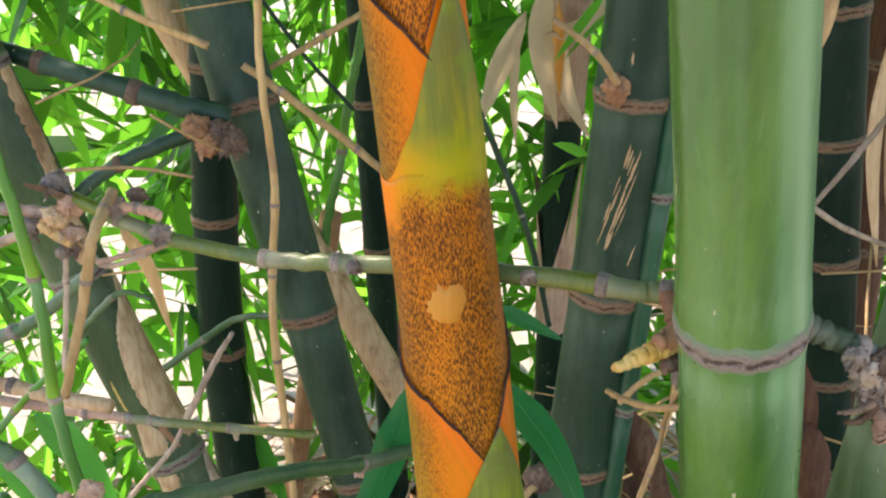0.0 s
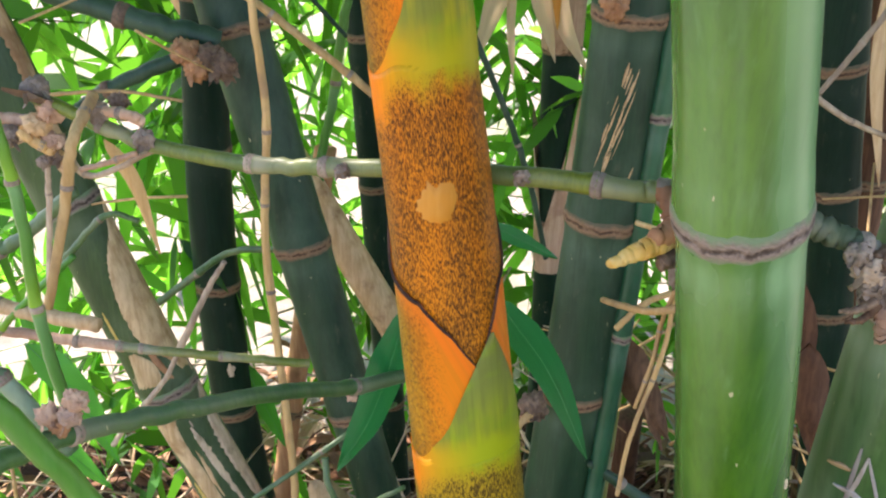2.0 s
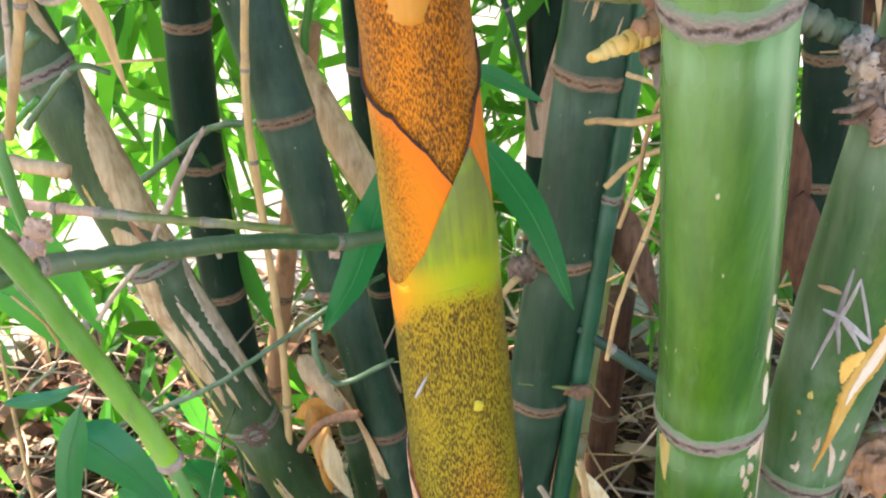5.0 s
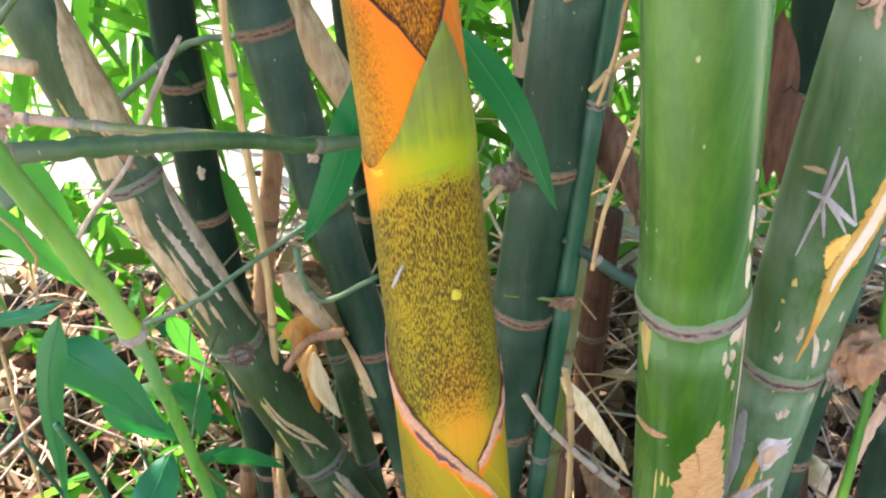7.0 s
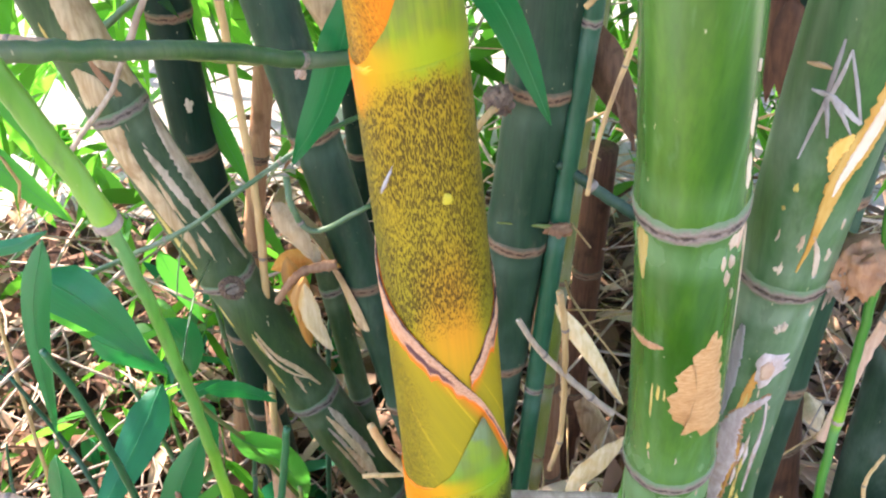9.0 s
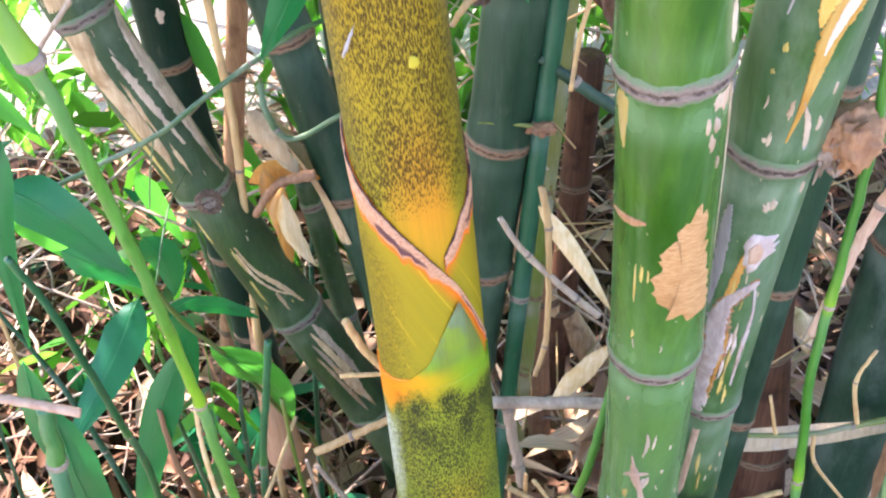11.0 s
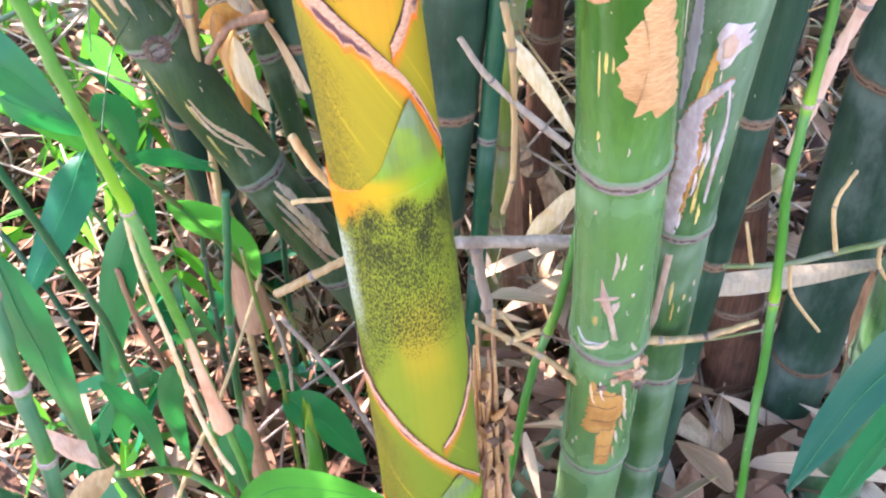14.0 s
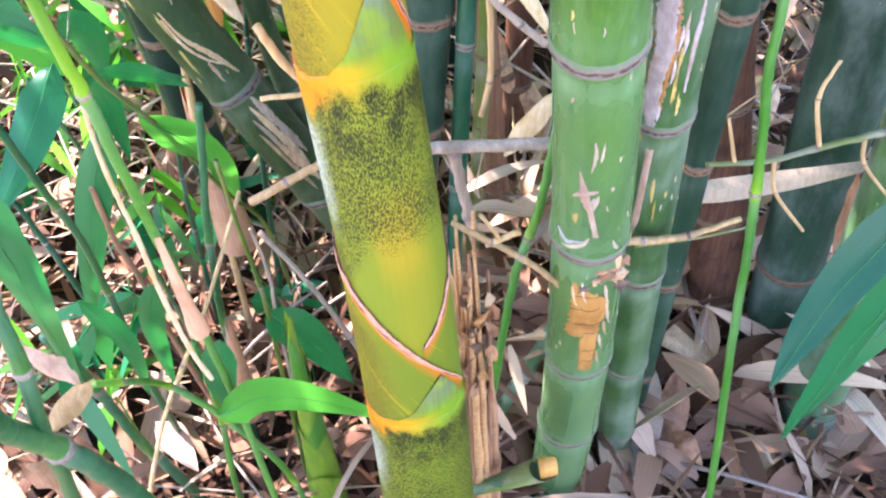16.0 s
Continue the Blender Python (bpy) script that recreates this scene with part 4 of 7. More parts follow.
def blade(parent, ring, height, mid, half, layer, mat, dip=0.006):
    """The green pointed blade that stands on a sheath and grows out of its ring, pressed to the shoot."""
    rows, cols = 26, 20
    verts, up, turns, uv = [], [], [], []
    for i in range(rows + 1):
        v = (i / rows) ** 1.3
        h = half * max(0.0, 1 - v ** 1.15) ** 0.95 + 0.6
        flare = 46 * math.exp(-v / 0.07) + 7 * math.exp(-((v - 0.16) / 0.10) ** 2)
        for j in range(cols + 1):
            u = 2 * j / cols - 1
            a = mid + (16 * v * v - 8 * v) * 0.5 + h * u + flare * (min(0.0, u) - 0.0)
            z = ring - dip * math.cos(radians(a + 60)) ** 2 * (1 - v) + (height + 0.004) * v - 0.003 * (1 - v)
            verts.append(A_S.skin(z, a, layer + 0.0003 + 0.0006 * min(1.0, v * 4) * (1 - abs(u) ** 8) + 0.0020 * v * (1 - u * u) + 0.0016 * v ** 4) - SHOOT.location)
            up.append(v)
            turns.append(((a + 180) % 360 - 180) / 90)
            uv.append((radians(a) * 0.037, z))
    m = cols + 1
    faces = [(i * m + j, i * m + j + 1, (i + 1) * m + j + 1, (i + 1) * m + j) for i in range(rows) for j in range(cols)]
    link("blade", verts, faces, mat, parent, "yellow-green pointed blade", attrs={"below": up, "turn": turns}, uv=uv)


M_SB0 = sheath_mat("sheath_top", 0.42, -0.015, 0.3, front=False)
M_SA1 = sheath_mat("sheath_orange_bristled", 0.43, -0.002, 0.22, glow=0.35, olive=0.25)
M_SB1 = sheath_mat("sheath_orange_bare", 0.40, -0.015, 0.30, 0.10, blush=0.6, front=False)
M_SA2 = sheath_mat("sheath_amber_bristled", 0.42, 0.000, 0.165, -0.08, (0.035, 0.018, 0.006), glow=0.75, lime=(0.30, 0.35, 0.006), shift=0.12, olive=0.6, fine=1.1, tint=(0.19, 0.165, 0.010))
M_SB2 = sheath_mat("sheath_olive", 0.38, 0.020, 0.30, 0.02, (0.045, 0.035, 0.01), 0.9, False)
M_SA3 = sheath_mat("sheath_black_bristled", 0.42, 0.004, 0.135, -0.16, (0.014, 0.016, 0.009), glow=0.55, heat=(0.55, 0.29, 0.012), tint=(0.19, 0.215, 0.014), fine=1.0, lime=(0.17, 0.30, 0.010), shift=-0.12, olive=0.1, fuzz=0.85)
M_SB3 = sheath_mat("sheath_low_olive", 0.38, 0.02, 0.3, -0.24, (0.03, 0.03, 0.012), 0.6, False)
M_SA4 = sheath_mat("sheath_low_black", 0.41, 0.004, 0.2, -0.20, (0.014, 0.016, 0.009), tint=(0.17, 0.19, 0.014), fine=1.0, lime=(0.17, 0.30, 0.010), shift=-0.12, olive=0.1, fuzz=0.85)


def ringed(z, dip=0.006):
    return [(a, z - dip * math.cos(radians(a + 60)) ** 2 + 0.005 * math.exp(-((a - 335) / 16) ** 2)) for a in range(180, 541, 10)]


core_z = list(np.arange(-0.05, 2.25, 0.05))
v, f = sweep([A_S.at(z) - SHOOT.location for z in core_z], [A_S.radius(z) * (1.0 if z < 1.9 else max(0.1, 1 - (z - 1.9) * 2.2)) - 0.002 for z in core_z], 32)
link("core", v, f, M_SA1, SHOOT, attrs={"below": [0.1] * len(v), "turn": [0.0] * len(v)}, uv=[(q.x, q.z) for q in v])
sheath([(10, 1.838), (60, 1.90), (180, 1.96), (300, 1.87), (345, 1.848), (375, 1.826), (400, 1.81)], 0.0002, 1.72, M_SB0, M_RIM, 0.0008, 1, 0.0022)
s1 = sheath(ringed(1.766), 0.0014, 1.53, M_SA1, None, 0, 2)
blade(s1, 1.766, 0.098, 40, 68, 0.0014, M_BLADE)
sheath([(26, 1.582), (60, 1.626), (90, 1.640), (180, 1.74), (275, 1.640), (330, 1.624), (357, 1.606), (385, 1.577), (394, 1.564)], 0.0018, 1.506, M_SB1, M_RIM, 0.0008, 3, 0.0022)
s2 = sheath(ringed(1.518), 0.0030, 1.15, M_SA2, None, 0, 4)
blade(s2, 1.518, 0.080, 36, 64, 0.0030, M_BLADEMID)
sheath([(26, 1.282), (53, 1.307), (90, 1.328), (180, 1.43), (295, 1.345), (334, 1.318), (362, 1.294), (396, 1.256), (434, 1.190)], 0.0034, 1.162, M_SB2, M_MARGIN, 0.0008, 5, 0.026)
s3 = sheath(ringed(1.174), 0.0046, 0.75, M_SA3, None, 0, 6)
blade(s3, 1.174, 0.064, 30, 40, 0.0046, M_BLADELOW)
sheath([(20, 0.880), (40, 0.901), (66, 0.933), (180, 1.03), (301, 0.960), (330, 0.928), (373, 0.870), (433, 0.790)], 0.0050, 0.760, M_SB3, M_MARGIN, 0.0008, 7, 0.019)
s4 = sheath(ringed(0.772), 0.0062, -0.05, M_SA4, None, 0, 8)
blade(s4, 0.772, 0.056, 30, 40, 0.0062, M_BLADELOW)

# ---- branches of the near culms ----
cane("side_branch", [(0.140, 0.545, 1.690), (0.111, 0.553, 1.689), (0.051, 0.574, 1.689), (-0.056, 0.612, 1.680), (-0.113, 0.632, 1.674), (-0.193, 0.660, 1.679), (-0.252, 0.681, 1.696), (-0.284, 0.693, 1.705)], 0.0068, 0.0044, M_LIME, "slim green side branch with knotted joints", (0.05, 0.19, 0.45, 0.58, 0.78), parent=C_G, n=14)
for q, s in (((0.052, 0.569, 1.690), 0.0052), ((-0.057, 0.606, 1.680), 0.0048), ((-0.193, 0.655, 1.684), 0.007), ((-0.224, 0.665, 1.700), 0.007), ((-0.272, 0.685, 1.709), 0.009)):
    knot("bud", q, (s, s, s), M_RING, C_G, "grey-brown bud knot", int(s * 9999))
cane("bract", [(0.127, 0.528, 1.700), (0.131, 0.512, 1.685), (0.137, 0.500, 1.672), (0.140, 0.500, 1.655)], 0.0055, 0.0075, M_COPPER, "brown dry bract", parent=C_G, n=9, rough=0.4)
knot("bract_knot", (0.133, 0.508, 1.678), (0.010, 0.007, 0.010), M_RINGD, C_G, "dry bracts round the spur", 5, scales=4)
cane("dry_twig", [(0.138, 0.505, 1.660), (0.134, 0.53, 1.619), (0.130, 0.53, 1.588), (0.122, 0.53, 1.555)], 0.0016, 0.0014, M_TAN, "thin tan twig hanging from the node", (0.45, 0.8), parent=C_G, n=7)
cane("dry_stalk", [(0.146, 0.51, 1.636), (0.127, 0.53, 1.622), (0.113, 0.56, 1.610), (0.110, 0.60, 1.592)], 0.0024, 0.0020, M_TAN, "curved tan stalk", parent=C_G, n=8)
knot("branch_base", (0.139, 0.520, 1.668), (0.012, 0.012, 0.022), M_RING, C_G, "dry bracts round a branch base", 3)
cane("broken_spur", [(0.132, 0.502, 1.685), (0.116, 0.490, 1.684), (0.104, 0.485, 1.681), (0.092, 0.481, 1.677)], 0.0080, 0.0028, M_YTIP, "snapped spur with a pale yellow tip", parent=C_G, rough=0.12)
cane("bract", [(0.140, 0.505, 1.692), (0.126, 0.494, 1.690), (0.114, 0.487, 1.689)], 0.0095, 0.0050, M_COPPER, "brown dry bract", parent=C_G, n=9, rough=0.4)
cane("bract", [(0.140, 0.503, 1.676), (0.128, 0.492, 1.676), (0.118, 0.486, 1.674)], 0.0085, 0.0035, M_RINGD, "brown dry bract", parent=C_G, n=9, rough=0.4)
cane("side_branch", [(0.196, 0.510, 1.688), (0.215, 0.506, 1.683), (0.232, 0.502, 1.676), (0.246, 0.500, 1.668)], 0.0074, 0.0062, M_MOSS, "stout side branch with frayed bracts", (0.6,), parent=C_G, n=14, rough=0.25)
for i, (x, z, s) in enumerate(((0.224, 1.676, 0.0070), (0.232, 1.667, 0.0085), (0.241, 1.672, 0.0085), (0.236, 1.657, 0.0080), (0.247, 1.661, 0.0090), (0.244, 1.647, 0.0075))):
    knot("bract_knot", (x, 0.494, z), (s, s * 0.8, s), (M_RING, M_GREY, M_RINGD)[i % 3], C_G, "cluster of frayed dry bracts", 11 + i, scales=9)
for i, pts in enumerate(([(0.236, 0.490, 1.650), (0.226, 0.488, 1.646), (0.217, 0.488, 1.645)], [(0.238, 0.490, 1.648), (0.230, 0.488, 1.640), (0.221, 0.487, 1.639)], [(0.242, 0.490, 1.645), (0.243, 0.488, 1.636), (0.244, 0.487, 1.628)], [(0.245, 0.491, 1.643), (0.250, 0.489, 1.632), (0.252, 0.488, 1.614)])):
    cane("dry_spur", pts, 0.0032 if i < 2 else 0.0048, 0.0010 if i != 2 else 0.0050, (M_RINGD, M_BROWN, M_PINKHUSK, M_PINKHUSK)[i], "frayed hanging bract", parent=C_G, n=8, rough=0.5)
for pts in ([(0.248, 0.53, 1.822), (0.218, 0.521, 1.782), (0.199, 0.52, 1.755)], [(0.198, 0.52, 1.754), (0.220, 0.522, 1.740), (0.255, 0.525, 1.725)], [(0.236, 0.524, 1.640), (0.258, 0.526, 1.651)]):
    cane("dry_twig", pts, 0.0019, 0.0014, M_GREY, "thin dry angular twig beside the green culm", (0.5,), parent=None, n=7)

K2 = C_C2
cane("side_branch", [(-0.255, 1.20, 1.612), (-0.337, 1.205, 1.633), (-0.435, 1.215, 1.660), (-0.525, 1.22, 1.688), (-0.640, 1.22, 1.716)], 0.0140, 0.0108, M_DARK, "thick grey-green side branch", (0.33, 0.62), parent=K2, n=16, joint_mat=M_RINGD)
cane("side_branch", [(-0.275, 1.19, 1.603), (-0.366, 1.19, 1.568), (-0.433, 1.19, 1.528), (-0.490, 1.19, 1.470)], 0.0095, 0.0078, M_DARK, "grey-green side branch", (0.45,), parent=K2, n=14, joint_mat=M_RINGD)
for i, (x, z) in enumerate(((-0.262, 1.600), (-0.278, 1.588), (-0.250, 1.590), (-0.290, 1.606))):
    knot("bract_knot", (x, 1.175, z), (0.016, 0.014, 0.016), M_COPPER if i % 2 else M_RINGD, K2, "mass of shredded brown bracts", 21 + i)
knot("bud", (0.166, 0.968, 1.705), (0.013, 0.011, 0.013), M_COPPER, C_C4, "brown scaly bud", 31, scales=3)
cane("side_branch", [(0.165, 0.96, 1.712), (0.140, 0.95, 1.745), (0.10, 0.95, 1.775)], 0.004, 0.003, M_TAN, "dry tan twig", (0.5,), parent=C_C4, n=8)
knot("bract_knot", (0.106, 0.965, 1.262), (0.014, 0.012, 0.016), M_RINGD, C_C4, "shredded brown bracts", 33)
cane("spur", [(0.110, 0.963, 1.262), (0.092, 0.95, 1.250), (0.080, 0.945, 1.232)], 0.005, 0.003, M_TAN, "short dry spur", parent=C_C4, n=8)
button(C_C0, A_C0, 0.877, 16, 0.020, M_RINGD, M_RING, "round corky brown knot")
knot("bract_knot", A_G2.skin(1.335, 66, 0.016), (0.019, 0.018, 0.024), M_COPPER, C_G2, "brown fibrous bract cluster", 36, scales=3)
knot("bract_knot", A_G2.skin(1.325, 60, 0.006), (0.012, 0.012, 0.014), M_GREY, C_G2, "brown fibrous bract cluster", 37)

# ---- scars on the bark ----
worn(C_G, A_G, [(26, 1.325), (37, 1.313), (44, 1.27), (60, 1.204), (25, 1.204), (16, 1.216), (-4, 1.217), (-1, 1.226), (-22, 1.245), (-21, 1.261), (-14, 1.275), (-17, 1.288), (2, 1.305), (0, 1.310), (15, 1.321)], M_TORN, rag=0.17, seed=1)
worn(C_G, A_G, [(-33, 0.82), (0, 0.80), (24, 0.78), (22, 0.742), (5, 0.71), (-17, 0.70), (-41, 0.70)], M_ORSCAR, rag=0.2, seed=2)
worn(C_G, A_G, [(0, 0.72), (14, 0.72), (10, 0.602), (-13, 0.59), (-17, 0.697)], M_ORSCAR, rag=0.12, seed=3)
worn(C_G, A_G, [(-22, 0.99), (-16, 0.97), (-5, 0.981), (-3, 0.972), (-14, 0.955), (-2, 0.915), (-8, 0.905), (-20, 0.955)], M_PALE, rag=0.15, seed=4)
ribbon(C_G, A_G, [(-84, 1.309, 0.0015), (-66, 1.311, 0.0050), (-52, 1.3125, 0.0062), (-40, 1.315, 0.0040), (-33, 1.316, 0.001)], M_COPPER, rag=0.6, seed=60, thick=0.0011)
for i, path in enumerate(([(-31, 1.012, 0.001), (-27, 0.995, 0.004), (-24, 0.977, 0.0085), (-16, 0.955, 0.005), (-10, 0.938, 0.001)], [(-40, 0.974, 0.001), (-28, 0.980, 0.005), (-14, 0.984, 0.004), (-6, 0.986, 0.001)], [(-13, 1.056, 0.001), (-11, 1.038, 0.0032), (-16, 1.015, 0.001)], [(-66, 0.906, 0.001), (-50, 0.893, 0.0055), (-36, 0.898, 0.003), (-22, 0.902, 0.001)], [(-56, 0.884, 0.001), (-44, 0.886, 0.0045), (-24, 0.897, 0.005), (-14, 0.91, 0.001)], [(-2, 0.845, 0.002), (10, 0.842, 0.006), (24, 0.838, 0.007), (40, 0.83, 0.003)], [(28, 0.866, 0.002), (38, 0.85, 0.008), (44, 0.82, 0.009), (50, 0.79, 0.003)], [(20, 0.90, 0.001), (26, 0.885, 0.004), (36, 0.873, 0.001)])):
    ribbon(C_G, A_G, path, (M_PINK, M_PINK, M_PALE, M_GSCAR, M_PALE, M_COPPER, M_SCAR, M_PALE)[i], rag=0.6, seed=70 + i, thick=0.0010 + 0.0002 * (i % 3))
for i, (z, a0, a1) in enumerate(((0.795, -30, 14), (0.766, -34, 10), (0.733, -28, 16), (0.712, -14, 12), (0.668, -12, 8), (0.64, -10, 10))):
    ribbon(C_G, A_G, [(a0, z, 0.0006), ((2 * a0 + a1) / 3, z + 0.002, 0.0012), ((a0 + 2 * a1) / 3, z - 0.001, 0.0012), (a1, z + 0.002, 0.0006)], M_BROWN, "crack", rag=0.6, seed=95 + i, thick=0.0012)
for i, (z, a) in enumerate(((0.80, 16), (0.77, 20), (0.745, 24), (0.72, 20), (0.69, 15), (0.65, 13), (0.81, -20), (0.80, -34))):
    ribbon(C_G, A_G, [(a, z + 0.016, 0.0010), (a + 2, z, 0.0032), (a + 5, z - 0.016, 0.0012), (a + 9, z - 0.024, 0.0006)], (M_PALE, M_SCAR)[i % 2], "fibre", rag=0.6, seed=105 + i, thick=0.0018)
g = random.Random(91)
for culm_, axis_, lo, hi, count in ((C_G, A_G, 0.62, 1.2, 16), (C_G2, A_G2, 0.8, 1.4, 26), (C_C0, A_C0, 0.65, 1.2, 22)):
    for i in range(count):
        z, a, h = g.uniform(lo, hi), g.uniform(-75, 75), g.uniform(0.0025, 0.006)
        ribbon(culm_, axis_, [(a, z + h, 0.0006), (a + g.uniform(-1, 1), z, g.uniform(0.0008, 0.0022)), (a + g.uniform(-2, 2), z - h, 0.0006)], g.choice([M_YSCAR, M_PALE, M_PALE]), "fleck", rag=0.5, seed=i, thick=0.0005)
scar(C_G, A_G, 1.40, -70, 0.055, 0.012, M_YSCAR, rag=0.6, seed=3)
scar(C_G, A_G, 1.25, -44, 0.045, 0.0018, M_YSCAR, rag=0.3, seed=4)
scar(C_G, A_G, 1.262, -36, 0.024, 0.0026, M_YSCAR, rag=0.5, seed=5)
scar(C_G, A_G, 1.262, -28, 0.016, 0.0022, M_YSCAR, rag=0.5, seed=6)
scar(C_G, A_G, 1.04, -2, 0.026, 0.003, M_PALE, rag=0.8, seed=7, lean=0.1)
scar(C_G, A_G, 0.94, -36, 0.018, 0.006, M_YSCAR, rag=0.8, seed=8)
scar(C_G, A_G, 0.985, 14, 0.007, 0.004, M_PALE, rag=0.5, seed=9)
for i, (z, a, h, w) in enumerate(((1.500, 50, 0.030, 0.006), (1.455, 53, 0.050, 0.009), (1.425, 47, 0.040, 0.013), (1.415, 38, 0.022, 0.012), (1.392, 38, 0.012, 0.006), (1.380, 32, 0.016, 0.006), (1.395, 26, 0.014, 0.003), (1.535, 52, 0.010, 0.004), (1.36, 44, 0.012, 0.004))):
    scar(C_G, A_G, z, a, h, w, M_PALE if i != 2 else M_PINK, rag=0.5, seed=40 + i)
ribbon(C_G2, A_G2, [(26, 1.60, 0.008), (25, 1.55, 0.0125), (23, 1.505, 0.0165), (18, 1.475, 0.0185), (8, 1.453, 0.0180), (0, 1.433, 0.0135), (-3, 1.405, 0.0085), (-6, 1.373, 0.0035), (-11, 1.347, 0.0012)], M_AMBER, rag=0.28, seed=5)
ribbon(C_G2, A_G2, [(26, 1.60, 0.004), (25, 1.55, 0.0070), (24, 1.50, 0.0092), (17, 1.475, 0.0098), (8, 1.452, 0.0075), (1, 1.433, 0.0040), (-1, 1.42, 0.001)], M_IVORY, rag=0.3, seed=6, thick=0.0013)
ribbon(C_G2, A_G2, [(-13, 1.440, 0.002), (-13, 1.455, 0.0095), (-8, 1.463, 0.0100), (-2, 1.471, 0.002)], M_AMBER, rag=0.4, seed=7, thick=0.0006)
ribbon(C_G2, A_G2, [(-5, 1.383, 0.0011), (6, 1.365, 0.0040), (11, 1.347, 0.0040), (11, 1.341, 0.0012)], M_PALE, rag=0.5, seed=71)
# bright edge of the green culm, painted as a thin pale strip
ribbon(C_G, A_G, [(62, 1.415, 0.0008), (68, 1.395, 0.0020), (76, 1.34, 0.0022), (80, 1.29, 0.0018), (82, 1.25, 0.0008)], M_PALE, rag=0.4, seed=77)
worn(C_G2, A_G2, [(-21, 1.246), (-6, 1.253), (16, 1.253), (21, 1.232), (6, 1.22), (-6, 1.211), (-14, 1.208), (-21, 1.223)], M_LAV, rag=0.40, seed=8)
worn(C_G2, A_G2, [(-17, 1.242), (-2, 1.247), (5, 1.232), (-2, 1.222), (-12, 1.219)], M_PINK, rag=0.35, seed=9, thick=0.0013)
ribbon(C_G2, A_G2, [(-17, 1.230, 0.004), (-20, 1.215, 0.006), (-24, 1.193, 0.007), (-30, 1.155, 0.006)], M_ORSCAR, rag=0.5, seed=1, thick=0.0006)
ribbon(C_G2, A_G2, [(8, 1.198, 0.003), (6, 1.194, 0.006), (-10, 1.183, 0.0095), (-28, 1.165, 0.0120), (-34, 1.135, 0.0175), (-29, 1.104, 0.0165), (-35, 1.066, 0.0140), (-38, 1.026, 0.0130), (-34, 0.992, 0.008)], M_LAV, rag=0.38, seed=2, thick=0.0011)
ribbon(C_G2, A_G2, [(9, 1.200, 0.004), (-10, 1.180, 0.0115), (-27, 1.165, 0.0145), (-31, 1.135, 0.0205), (-26, 1.104, 0.0220), (-32, 1.066, 0.0195), (-36, 1.026, 0.0170), (-34, 0.988, 0.010)], M_COPPER, rag=0.5, seed=12, thick=0.0005)
ribbon(C_G2, A_G2, [(-16, 1.130, 0.001), (-14, 1.115, 0.0028), (-17, 1.084, 0.0026), (-20, 1.055, 0.0020), (-22, 1.03, 0.001)], M_ORSCAR, rag=0.7, seed=3, thick=0.0010)
ribbon(C_G2, A_G2, [(7, 1.191, 0.0023), (16, 1.156, 0.0020), (16, 1.123, 0.0040), (14, 1.082, 0.0033), (13, 1.045, 0.0018)], M_LAV, rag=0.7, seed=4)
ribbon(C_G2, A_G2, [(-54, 1.275, 0.003), (-54, 1.262, 0.0070), (-53, 1.237, 0.0105), (-52, 1.199, 0.009), (-53, 1.158, 0.0030)], M_GSCAR, rag=0.6, seed=5)
for i, (a, z) in enumerate(((-8, 1.115), (-4, 1.09), (-11, 1.075), (-6, 1.05), (0, 1.11), (-26, 1.05), (-24, 1.02))):
    ribbon(C_G2, A_G2, [(a, z + 0.014, 0.001), (a + 1, z, 0.0028), (a - 1, z - 0.016, 0.001)], M_YSCAR if i % 2 else M_LAV, rag=0.7, seed=20 + i)
worn(C_G2, A_G2, [(-36, 0.96), (-22, 0.965), (-32, 0.84), (-48, 0.791), (-55, 0.794), (-41, 0.889)], M_PINK, rag=0.08, seed=14)
for i, (z, a, h, w, m) in enumerate(((1.375, -16, 0.018, 0.004, M_PALE), (1.345, -30, 0.014, 0.004, M_PALE), (1.36, 22, 0.014, 0.006, M_PALE), (1.335, 14, 0.016, 0.009, M_GSCAR), (1.285, -2, 0.012, 0.006, M_PALE), (1.282, -10, 0.010, 0.006, M_PALE), (1.18, -22, 0.06, 0.004, M_YSCAR), (1.12, -2, 0.05, 0.003, M_PALE), (1.10, 12, 0.05, 0.002, M_PALE), (1.08, -10, 0.04, 0.003, M_YSCAR), (1.05, -4, 0.05, 0.004, M_YSCAR), (1.03, 6, 0.03, 0.004, M_YSCAR), (1.15, 16, 0.03, 0.002, M_PALE), (1.42, -40, 0.008, 0.004, M_YSCAR), (1.40, -46, 0.006, 0.003, M_YSCAR), (0.90, -14, 0.05, 0.004, M_YSCAR), (0.86, -6, 0.04, 0.003, M_YSCAR), (1.345, -34, 0.006, 0.004, M_PALE), (1.39, 28, 0.012, 0.003, M_PALE))):
    scar(C_G2, A_G2, z, a, h, w, m, rag=0.6, seed=60 + i)
